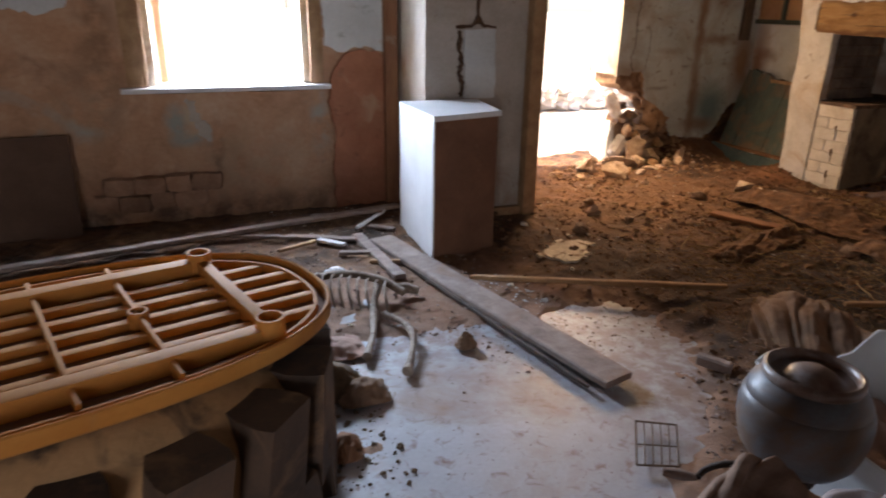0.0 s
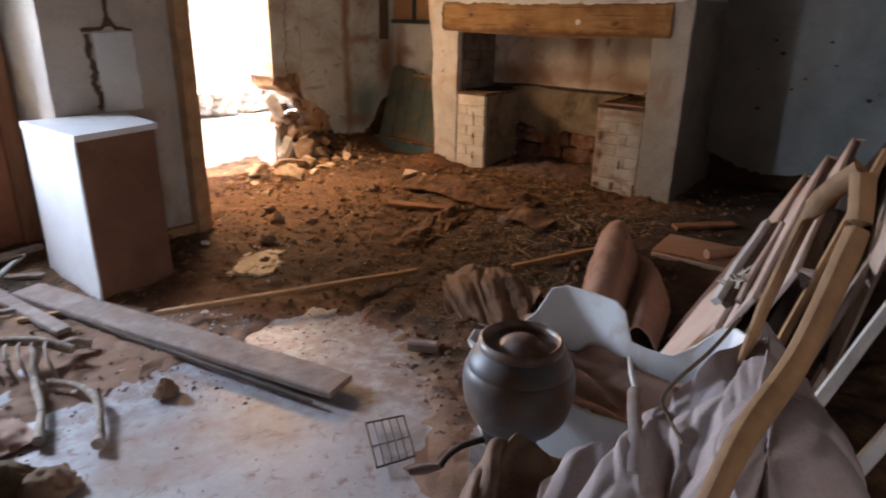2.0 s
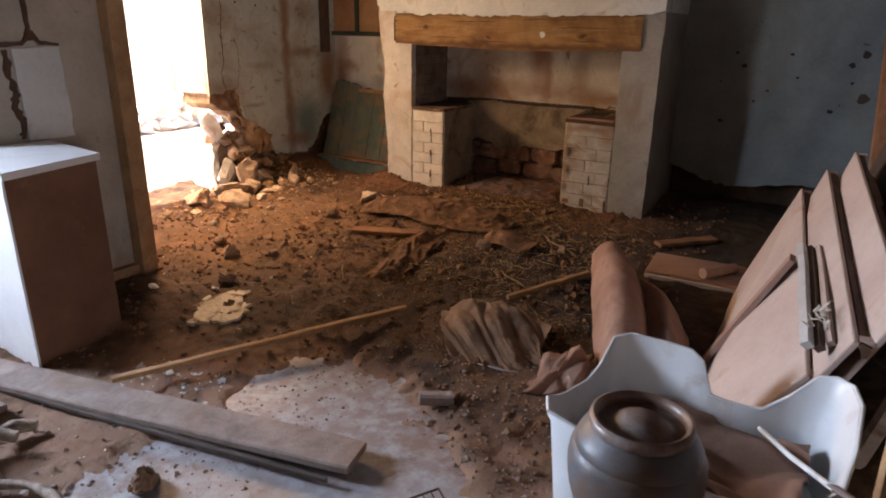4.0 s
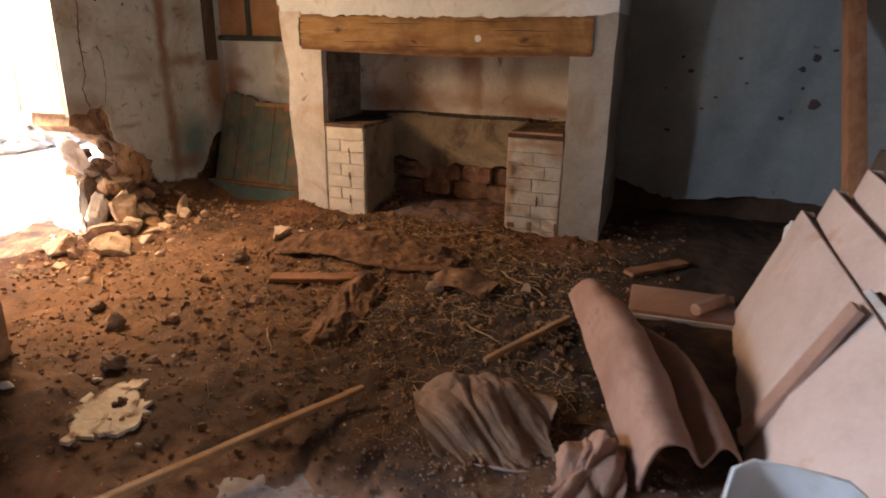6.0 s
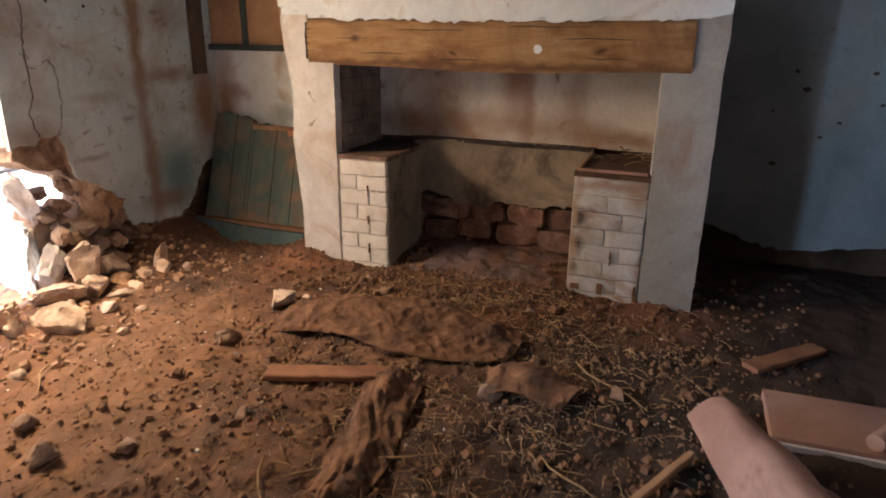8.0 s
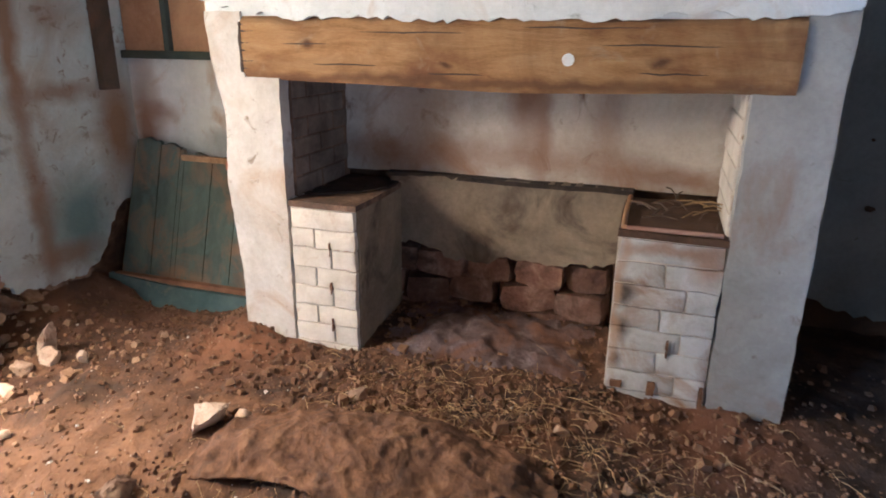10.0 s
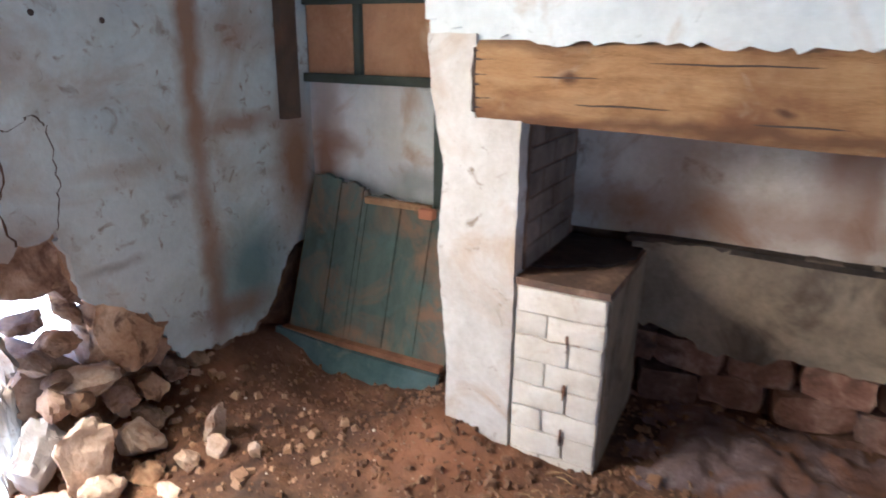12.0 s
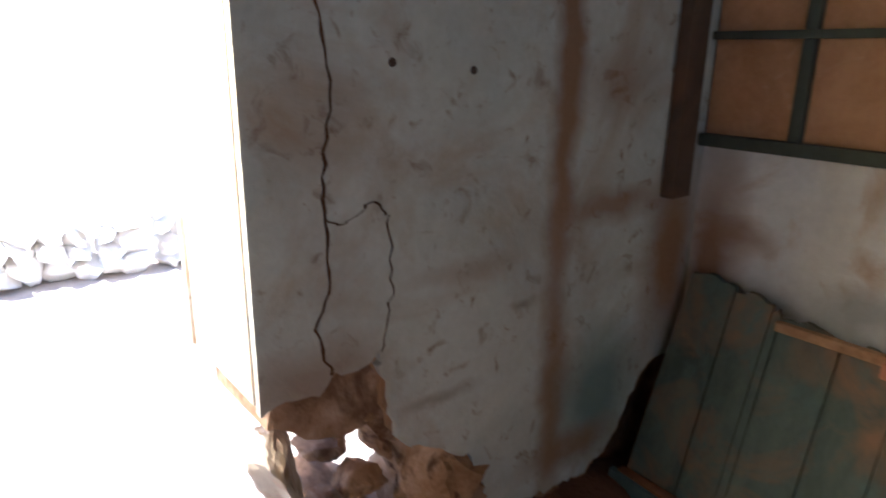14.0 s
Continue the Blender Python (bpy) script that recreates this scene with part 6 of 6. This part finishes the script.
def boards():
    b = thing("drawer_front", (3.88, 1.2, 0.0), "pinkish-brown wooden drawer board with a pale edge", "board")
    o = Matrix.Translation((-3.88, -1.2, 0))
    part("board", box((-0.16, -0.26, -0.022), (0.16, 0.26, 0.022), 0.008), M["red_board"], b, smooth=40, m=pose(0.0, 0.0, 0.165, 0, -3, 2))
    part("edge", box((-0.17, -0.26, -0.014), (-0.155, 0.26, 0.012), 0.003), M["laminate"], b, "pale edge strip", m=pose(0.0, 0.0, 0.155, 0, -3, 2))
    part("tube_leg", tube([(-0.15, -0.06, 0.215), (0.05, -0.2, 0.212)], 0.03, 16), M["red_board"], b, "round wooden leg", smooth=50)
    part("support", box((-0.05, -0.2, 0.0), (0.1, 0.2, 0.14), 0.006), M["dark_wood"], b)
    plank("slat", (3.47, 3.42), (3.64, 2.90), 0.10, 0.03, (0.145, 0.155), "clay_wood", "mud-caked brown slat half buried", "slat")
    plank("offcut", (2.0, 1.92), (2.08, 1.80), 0.05, 0.05, (0.06, 0.055), "old_wood", "short weathered wood offcut", "offcut")
    plank("stick", (3.0, 2.0), (3.5, 1.72), 0.03, 0.025, (0.13, 0.17), "tan_wood", "thin stick lying against the carpet", "stick")
    plank("slat", (4.2, 1.5), (4.5, 1.2), 0.09, 0.025, (0.19, 0.2), "clay_wood", "brown slat on the dark dirt", "slat")
    c = thing("white_bottle", (4.9, 0.60, 0.235), "small white plastic bottle standing on the dirt", "bottle")
    part("body", lathe([(0.001, 0), (0.036, 0), (0.04, 0.01), (0.04, 0.13), (0.03, 0.155), (0.016, 0.165), (0.016, 0.185), (0.001, 0.186)], 20), M["white_plastic"], c, smooth=40)
    # pieces near the cabinet
    for a, bb, w, z, mt in (((0.55, 4.1), (0.95, 3.9), .06, .07, "old_wood"), ((0.72, 3.98), (0.86, 3.82), .05, .07, "laminate"), ((0.75, 4.35), (1.25, 4.28), .025, .12, "old_wood"), ((1.0, 4.05), (1.28, 4.35), .025, .10, "laminate"), ((0.8, 3.72), (1.0, 3.66), .04, .06, "old_wood"), ((0.45, 3.85), (0.7, 3.95), .03, .07, "tan_wood"), ((1.1, 4.12), (1.24, 3.98), .05, .08, "old_wood"), ((0.2, 4.2), (0.6, 4.02), .03, .08, "old_wood"), ((0.95, 3.55), (1.12, 3.48), .03, .05, "tan_wood")):
        plank("splinter_board", a, bb, w, 0.02, (z, z + 0.005), mt, "broken pale splinter of board on the floor", "splinter", group="splinters by the cabinet")
    # flat sheet making the dark rectangle low on the wall
    leaning("leaning_board", -1.9, -0.70, (4.60, 0.05), (4.69, 0.70), (4.60, 0.05), (4.69, 0.70), 0.02, "earth_board", "dark brown flat sheet leaning against the wall", "board")
    k = 300
    rnd = random.Random(3)
    # stones bared under the window
    for r, z in enumerate((0.22, 0.33)):
        x = -0.62 + 0.06 * r
        while x < 0.06:
            w = rnd.uniform(0.12, 0.24)
            solo("wall_stone", block((w * 1.03, 0.10, 0.118), k), M["stone_red"], "reddish stone bared under fallen plaster", "stone", "stones bared under the window", smooth=35, m=pose(x + w / 2, 4.725 + rnd.uniform(-0.012, 0.012), z + rnd.uniform(-0.01, 0.01), 0, rnd.uniform(-5, 5), 0))
            x += w
            k += 1
    lumps = ((0.44, 2.30, .26, .2, .09, "dark_rag"), (0.55, 2.22, .2, .16, .05, "sacking"), (0.5, 2.62, .3, .22, .03, "red_board"), (0.30, 2.1, .12, .1, .05, "clay_wood"), (0.40, 1.9, .1, .14, .04, "clay_wood"), (0.72, 3.5, .14, .1, .03, "laminate"), (1.11, 2.45, .075, .055, .05, "sacking"))
    for n, (x, y, a, b2, h, mt) in enumerate(lumps):
        rows = [[(x + a * (i / 3 - 0.5), y + b2 * (j / 3 - 0.5), 0.006 + (h if 0 < i < 3 and 0 < j < 3 else 0.0)) for i in range(4)] for j in range(4)]
        solo("debris_lump", sheet(rows, 24, 24, 0.012, 16, 0.006, 20 + n), M[mt], "crumpled dusty scrap on the floor", "scrap", "scraps by the tyre", smooth=60)


def bones():
    b = thing("bone_pile", (0.75, 2.95, 0.0), "dried old bones lying in the dirt", "bones")
    o = Matrix.Translation((-0.75, -2.95, 0))
    part("spine", tube(smooth_path([(0.55, 3.28, 0.10), (0.72, 3.22, 0.13), (0.88, 3.10, 0.12), (0.98, 2.98, 0.08)]), 0.022, 8), M["bone"], b, m=o, smooth=60)
    for i in range(9):
        f = i / 8
        x, y = 0.58 + 0.32 * f, 3.27 - 0.17 * f - 0.06 * f * f
        part("rib", tube(smooth_path([(x, y, 0.13), (x - 0.03, y - 0.07, 0.145), (x - 0.05, y - 0.15, 0.11), (x - 0.045, y - 0.21, 0.035)]), [0.007] * 18 + [0.004], 6), M["bone"], b, m=o, smooth=60)
    for pts, r in (([(0.86, 3.05, 0.10), (0.80, 2.93, 0.07), (0.76, 2.80, 0.05), (0.72, 2.66, 0.04), (0.64, 2.48, 0.03)], [0.024, 0.014, 0.02, 0.013, 0.022]),
                   ([(0.82, 2.82, 0.05), (0.88, 2.72, 0.05), (0.89, 2.58, 0.05), (0.84, 2.44, 0.04), (0.77, 2.30, 0.03)], [0.02, 0.013, 0.02, 0.013, 0.026]),
                   ([(0.95, 3.05, 0.08), (1.02, 3.08, 0.06), (1.08, 3.04, 0.05)], [0.02, 0.03, 0.02])):
        n = len(pts)
        p = smooth_path(pts, 5)
        rr = [lerp_table(i / (len(p) - 1) * (n - 1), list(enumerate(r))) for i in range(len(p))]
        part("long_bone", tube(p, rr, 10), M["bone"], b, m=o, smooth=60)


def wire_rack():
    w = thing("wire_rack", (1.46, 1.52, 0.02), "small rusty wire rack lying on the concrete", "rack")
    o = Matrix.Translation((-1.46, -1.52, -0.02))
    A, B, C, D = Vector((1.475, 1.66, 0.03)), Vector((1.60, 1.58, 0.035)), Vector((1.45, 1.39, 0.03)), Vector((1.32, 1.45, 0.028))
    for p, q in ((A, B), (B, C), (C, D), (D, A)):
        part("frame_wire", tube([p, q], 0.004, 6), M["wire"], w, m=o)
    for f in (0.2, 0.4, 0.6, 0.8):
        p, q = A.lerp(B, f), D.lerp(C, f)
        part("wire", tube([p, p.lerp(q, 0.5) + Vector((0, 0, 0.006)), q], 0.0028, 6), M["wire"], w, m=o)
    p, q = A.lerp(D, 0.55), B.lerp(C, 0.55)
    part("wire", tube([p, q], 0.0028, 6), M["wire"], w, m=o)


def canvas_chair():
    c = thing("folding_chair", (0.95, 0.3, 0.0), "old wooden folding chair with bent arms, collapsed on the junk", "chair")
    o = Matrix.Translation((-0.95, -0.3, 0))
    part("arm", tube(smooth_path([(0.50, 0.30, 0.70), (0.67, 0.275, 0.94), (0.76, 0.265, 1.02), (0.86, 0.24, 1.09), (0.945, 0.225, 1.19), (0.985, 0.22, 1.25), (1.005, 0.23, 1.31)]), 0.022, 12, squash=(0.7, 1.1)), M["arm_wood"], c, "bent wooden arm", smooth=45, m=o)
    part("arm", tube(smooth_path([(1.005, 0.232, 1.315), (1.03, 0.28, 1.25), (1.05, 0.31, 1.13), (1.08, 0.33, 1.04), (1.14, 0.36, 0.85), (1.2, 0.38, 0.6)]), 0.014, 10, squash=(0.7, 1.1)), M["arm_wood"], c, "bent wooden arm", smooth=45, m=o)
    part("leg", tube(smooth_path([(0.52, 0.29, 0.72), (0.45, 0.25, 0.4), (0.44, 0.22, 0.0)]), 0.024, 8), M["arm_wood"], c, smooth=45, m=o)
    part("leg", tube(smooth_path([(1.2, 0.38, 0.62), (1.24, 0.36, 0.3), (1.24, 0.36, 0.0)]), 0.024, 8), M["arm_wood"], c, smooth=45, m=o)
    rows = [[(0.92, 0.60, 0.70), (0.97, 0.52, 0.79), (1.03, 0.45, 0.88), (1.10, 0.38, 0.97), (1.15, 0.33, 1.04), (1.22, 0.26, 0.92)],
            [(0.80, 0.57, 0.74), (0.88, 0.48, 0.80), (0.94, 0.41, 0.86), (1.0, 0.33, 0.93), (1.03, 0.28, 0.99), (1.10, 0.16, 0.9)],
            [(0.66, 0.55, 0.74), (0.73, 0.44, 0.79), (0.79, 0.36, 0.83), (0.86, 0.28, 0.88), (0.92, 0.23, 0.92), (0.98, 0.10, 0.8)],
            [(0.52, 0.52, 0.60), (0.58, 0.41, 0.68), (0.66, 0.31, 0.72), (0.72, 0.22, 0.74), (0.78, 0.16, 0.74), (0.84, 0.04, 0.6)],
            [(0.44, 0.50, 0.2), (0.5, 0.38, 0.25), (0.56, 0.27, 0.3), (0.62, 0.16, 0.3), (0.68, 0.10, 0.3), (0.74, 0.0, 0.2)]]
    cloth = solo("canvas_sheet", sheet(rows, 170, 150, 0.006, 6, 0.005, 9, 0.003, 5, 0.075, 4.2, 0.5), M["canvas"], "grey-mauve canvas sheet crumpled over the chair", "canvas", smooth=80)
    part("cord", tube(smooth_path([(1.09, 0.36, 1.03), (1.02, 0.38, 0.99), (0.95, 0.42, 0.93), (0.93, 0.40, 0.90), (0.88, 0.36, 0.90)]), 0.0035, 6), M["dark_rag"], cloth, "dark cord sewn along a seam", 60)
    rows = [[(0.66, 0.74, 0.50), (0.80, 0.76, 0.60), (0.94, 0.74, 0.63), (1.02, 0.64, 0.60)], [(0.70, 0.67, 0.66), (0.84, 0.70, 0.735), (0.94, 0.68, 0.745), (0.98, 0.58, 0.70)], [(0.62, 0.62, 0.64), (0.74, 0.62, 0.66), (0.84, 0.62, 0.66), (0.88, 0.54, 0.64)], [(0.55, 0.58, 0.3), (0.66, 0.56, 0.35), (0.78, 0.54, 0.35), (0.84, 0.5, 0.35)]]
    solo("canvas_flap", sheet(rows, 80, 70, 0.004, 6, 0.008, 13, 0.003, 6, 0.045, 3.0, 0.5), M["canvas_brown"], "stiff brown canvas flap folded over", "canvas", smooth=60)
    strap = thing("canvas_strap", (1.02, 0.47, 0.84), "pale webbing strap lying over the canvas", "strap")
    part("webbing", tube(smooth_path([(1.20, 0.555, 0.765), (1.12, 0.53, 0.80), (1.02, 0.49, 0.83), (0.93, 0.45, 0.845), (0.86, 0.42, 0.83)]), 0.012, 6, squash=(1.0, 0.25)), M["canvas"], strap, m=Matrix.Translation((-1.02, -0.47, -0.84)), smooth=50)
    # junk under the canvas that carries it
    j = thing("junk_box", (0.9, 0.25, 0.0), "dusty wooden box under the canvas", "box")
    for lo, hi in (((-0.30, -0.25, 0.0), (-0.28, 0.22, 0.5)), ((0.22, -0.25, 0.0), (0.24, 0.22, 0.5)), ((-0.28, 0.20, 0.0), (0.22, 0.22, 0.5)), ((-0.28, -0.25, 0.0), (0.22, -0.23, 0.5)), ((-0.30, -0.25, 0.5), (0.24, 0.22, 0.52))):
        part("side" if hi[2] == 0.5 else "lid", box(lo, hi, 0.003), M["old_wood"], j)
    for a, b2, r, mt, lb in (((1.05, 0.36, 0.5), (2.05, 0.14, 0.92), 0.022, "pale_board", "pale painted pole leaning among the boards"), ((1.25, 0.40, 0.45), (2.3, 0.22, 0.98), 0.02, "old_wood", "grey pole leaning among the boards"), ((1.30, 0.22, 0.5), (2.0, -0.05, 0.9), 0.025, "pale_board", "pale pole leaning among the boards"), ((1.4, 0.45, 0.4), (2.5, 0.32, 1.1), 0.02, "tan_wood", "brown pole leaning among the boards")):
        d = Vector(b2) - Vector(a)
        foot = Vector(a) - d * (a[2] / d.z) * 0.98
        solo("pole", tube([foot, a, b2], r, 8, squash=(0.6, 1.3)), M[mt], lb, "pole", "poles in the junk", smooth=40)
    solo("plastic_stick", tube([(1.49, 0.684, 0.664), (1.34, 0.62, 0.71), (1.19, 0.552, 0.765)], 0.006, 10), M["white_plastic"], "white plastic stick lying on tub and canvas", "stick", smooth=50)


def panel_details():
    rail = [Vector((2.80, 0.955, 0.11)), Vector((2.83, 0.685, 0.655))]
    # slat across the first sheet
    d = (rail[1] - rail[0])
    n = Vector((0, 0.92, 0.39)).normalized()
    side = d.cross(n).normalized() * 0.05
    bm = bmesh.new()
    for q in (rail[0], rail[1]):
        for s in (-1, 1):
            for h in (0.0, 0.022):
                bm.verts.new(q + side * s + n * (h + 0.012))
    v = list(bm.verts)
    for f in ((0, 1, 3, 2), (4, 6, 7, 5), (0, 4, 5, 1), (2, 3, 7, 6), (0, 2, 6, 4), (1, 5, 7, 3)):
        bm.faces.new([v[i] for i in f])
    solo("cross_slat", bm, M["red_board"], "brown slat lying across the beige sheet", "slat")
    for q, (owner, (x0, x1, f0, h0, f1, h1)) in enumerate(zip(PANELS, SHEETS)):
        # a dark hollow edge runs along the head of each sheet, broken off unevenly
        a, b = Vector((x0, *h0)), Vector((x1, *h1))
        up = (a - Vector((x0, *f0))).normalized()
        back = (b - a).cross(up).normalized()
        if back.y > 0:
            back = -back
        rnd = random.Random(90 + q)
        bm = bmesh.new()
        rings, wide = [], 0.03
        for i in range(64):
            f = i / 63
            if rnd.random() < 0.12:
                wide = rnd.choice((0.018, 0.026, 0.034, 0.042))
            w = wide + rnd.uniform(-0.0025, 0.0025)
            p = a.lerp(b, f) - up * 0.006
            rings.append([bm.verts.new(v) for v in (p + back * 0.019, p + up * 0.009 + back * 0.019, p + up * (0.009 + rnd.uniform(0, 0.003)) + back * (0.019 + w), p - up * 0.03 + back * (0.019 + w))])
        for r1, r2 in zip(rings, rings[1:]):
            for c in range(4):
                bm.faces.new((r1[c], r1[(c + 1) % 4], r2[(c + 1) % 4], r2[c]))
        bm.faces.new(rings[0])
        bm.faces.new(rings[-1][::-1])
        part("edging", bm, M["dark_edge"], owner, "dark broken edging strip", 30)
        for f in (0.015, 0.985):
            p = a.lerp(b, f) + back * 0.035
            part("corner_block", box((-0.018, -0.018, -0.015), (0.018, 0.018, 0.012), 0.002), M["panel"], owner, m=Matrix.Translation(p))
    # split lath with a torn end lying on the sheet heads
    lath = thing("broken_lath", (2.39, 0.64, 0.69), "pale split lath with a torn fibrous end", "lath")
    o = Matrix.Translation((-2.39, -0.64, -0.69))
    for nm, dy, dz, r, mt in (("lath", 0.012, 0.012, 0.017, "pale_board"), ("core", -0.018, 0.008, 0.016, "dark_edge"), ("lath", -0.045, 0.018, 0.012, "panel")):
        part(nm, tube([(2.835, 0.672 + dy, 0.705 + dz), (2.6, 0.652 + dy, 0.697 + dz), (2.3, 0.632 + dy, 0.688 + dz), (1.965 + abs(dy), 0.605 + dy, 0.665 + dz)], r, 4, squash=(1.1, 0.9)), M[mt], lath, m=o)
    rnd = random.Random(44)
    for q in range(16):
        c = Vector((2.10 + rnd.uniform(-0.06, 0.10), 0.60 + rnd.uniform(-0.03, 0.02), 0.70 + rnd.uniform(0, 0.02)))
        d = Vector((rnd.uniform(-1, 1), rnd.uniform(-0.7, 0.7), rnd.uniform(0.1, 0.9))).normalized() * rnd.uniform(0.025, 0.06)
        part("fibre", tube([c, c + d * 0.6 + Vector((0, 0, 0.006)), c + d], [0.007, 0.005, 0.001], 4, squash=(1, 0.4)), M["chip"], lath, m=o)
    # slatted dark grille and the screen-door leaf
    g = thing("dark_grille", (3.6, 0.45, 0.0), "dark ribbed grille leaf leaning behind the panels", "grille")
    o = Matrix.Translation((-3.6, -0.45, 0))
    foot, head = Vector((0, 0.60, 0.05)), Vector((0, 0.37, 1.00))
    up = head - foot
    bm = bmesh.new()
    for i in range(34):
        f = 0.35 + 0.62 * i / 33
        p = foot + up * f
        tube([(2.65, p.y + 0.012, p.z), (4.22, p.y + 0.012, p.z)], 0.006, 5, bm)
    part("ribs", bm, M["dark_wood"], g, "fine dark ribs", m=o)
    s = thing("screen_door", (3.7, 0.25, 0.0), "weathered pale screen door leaf with torn mesh", "door")
    o = Matrix.Translation((-3.7, -0.25, 0))
    A, B, C, D = Vector((2.45, 0.32, 0.35)), Vector((3.95, 0.40, 1.03)), Vector((3.42, 0.30, 1.72)), Vector((1.92, 0.22, 1.04))
    for p, q, r in ((A, B, 0.034), (B, C, 0.034), (C, D, 0.034), (D, A, 0.034), (A.lerp(B, 0.5), D.lerp(C, 0.5), 0.02)):
        part("stile", tube([p, q], r, 4, squash=(0.55, 1.3)), M["red_pale"], s, m=o)
    part("board", sheet([[A.lerp(D, f).lerp(B.lerp(C, f), g2) + Vector((0, -0.02, 0)) for g2 in (0.02, 0.5, 0.98)] for f in (0.02, 0.5, 0.98)], 4, 4, 0, 5, 0.006), M["panel"], s, "dusty backing board", m=o)
    for f in (0.25, 0.5, 0.75):
        p, q = A.lerp(D, f), B.lerp(C, f)
        part("bar", tube([p, q], 0.008, 6), M["red_pale"], s, m=o)
    for f in (0.2, 0.7):
        p, q = A.lerp(B, f), D.lerp(C, f + 0.1)
        part("wire", tube([p, q], 0.003, 5), M["wire"], s, m=o)
    part("foot", tube([A, (2.45, 0.40, 0.0)], 0.03, 6), M["red_pale"], s, m=o)
    solo("timber_post", box((-0.06, -0.05, 0.0), (0.06, 0.05, 2.1), 0.006), M["red_wood"], "reddish timber leaning against the wall", "timber", smooth=40, m=Matrix.Translation((4.25, 0.345, 0.16)) @ Euler((radians(-3), radians(33), 0)).to_matrix().to_4x4())


M["yard_stone"] = mk("yard_stone", [(0.3, (0.74, 0.69, 0.62)), (0.7, (0.86, 0.82, 0.76))], 4, 0.9, 0.5, 40, vary=0.08)
M["dark_edge"] = mk("dark_edge", [(0.3, (0.05, 0.03, 0.02)), (0.7, (0.13, 0.075, 0.05))], 9, 0.9, 0.4, 60)
M["blue_green"] = mk("blue_green", [(0.3, (0.045, 0.085, 0.09)), (0.7, (0.10, 0.15, 0.155))], 5, 0.9, 0.4, 50, ((0.34, 0.30, 0.22), 4, 0.55, 0.75))
M["clod"] = mk("clod", [(0.3, (0.11, 0.057, 0.029)), (0.7, (0.25, 0.14, 0.072))], 5, 0.97, 0.5, 80)
M["clod_grey"] = mk("clod_grey", [(0.3, (0.15, 0.095, 0.07)), (0.7, (0.36, 0.27, 0.23))], 14, 0.97, 0.5, 80)
M["clod_pale"] = mk("clod_pale", [(0.3, (0.26, 0.17, 0.10)), (0.7, (0.46, 0.34, 0.23))], 14, 0.97, 0.5, 80)
M["stone_red"] = mk("stone_red", [(0.3, (0.24, 0.125, 0.07)), (0.7, (0.44, 0.27, 0.17))], 5, 0.95, 0.6, 60, vary=0.2)
M["glass_chip"] = mk("glass_chip", [(0.3, (0.45, 0.48, 0.5)), (0.7, (0.7, 0.72, 0.74))], 9, 0.15, 0.0)
M["dark_rag"] = mk("dark_rag", [(0.3, (0.06, 0.04, 0.025)), (0.7, (0.17, 0.115, 0.07))], 9, 0.97, 0.4, 120)
M["earth_board"] = mk("earth_board", [(0.3, (0.085, 0.045, 0.028)), (0.7, (0.14, 0.08, 0.05))], 3, 0.9, 0.2, 50)
M["pale_board"] = mk("pale_board", [(0.3, (0.42, 0.42, 0.41)), (0.7, (0.60, 0.60, 0.58))], 5, 0.7, 0.2, 50, ((0.28, 0.18, 0.11), 4, 0.56, 0.74))
M["red_pale"] = mk("red_pale", [(0.3, (0.34, 0.24, 0.18)), (0.7, (0.52, 0.42, 0.35))], 5, 0.8, 0.3, 50, ((0.2, 0.12, 0.07), 5, 0.58, 0.75))
M["clay_core"] = mk("clay_core", [(0.3, (0.18, 0.105, 0.06)), (0.5, (0.34, 0.22, 0.14)), (0.7, (0.50, 0.37, 0.26))], 9, 0.97, 1.0, 45, ((0.10, 0.05, 0.028), 5, 0.54, 0.68))
M["stone_ochre"] = mk("stone_ochre", [(0.3, (0.24, 0.13, 0.065)), (0.5, (0.42, 0.27, 0.15)), (0.7, (0.60, 0.45, 0.31))], 6, 0.95, 0.9, 55, ((0.10, 0.05, 0.028), 7, 0.55, 0.66), vary=0.15)
M["stone_grey"] = mk("stone_grey", [(0.3, (0.30, 0.28, 0.26)), (0.7, (0.52, 0.49, 0.46))], 7, 0.95, 0.8, 50, ((0.26, 0.17, 0.10), 5, 0.54, 0.7), vary=0.1)
M["stone_brown"] = mk("stone_brown", [(0.3, (0.17, 0.10, 0.06)), (0.7, (0.40, 0.28, 0.19))], 11, 0.95, 1.0, 60, ((0.12, 0.06, 0.035), 6, 0.5, 0.7), vary=0.2)
patches()
cracks()
cupboard()
green_door()
sacks()
boards()
bones()
wire_rack()
canvas_chair()
panel_details()
rubble()
litter()
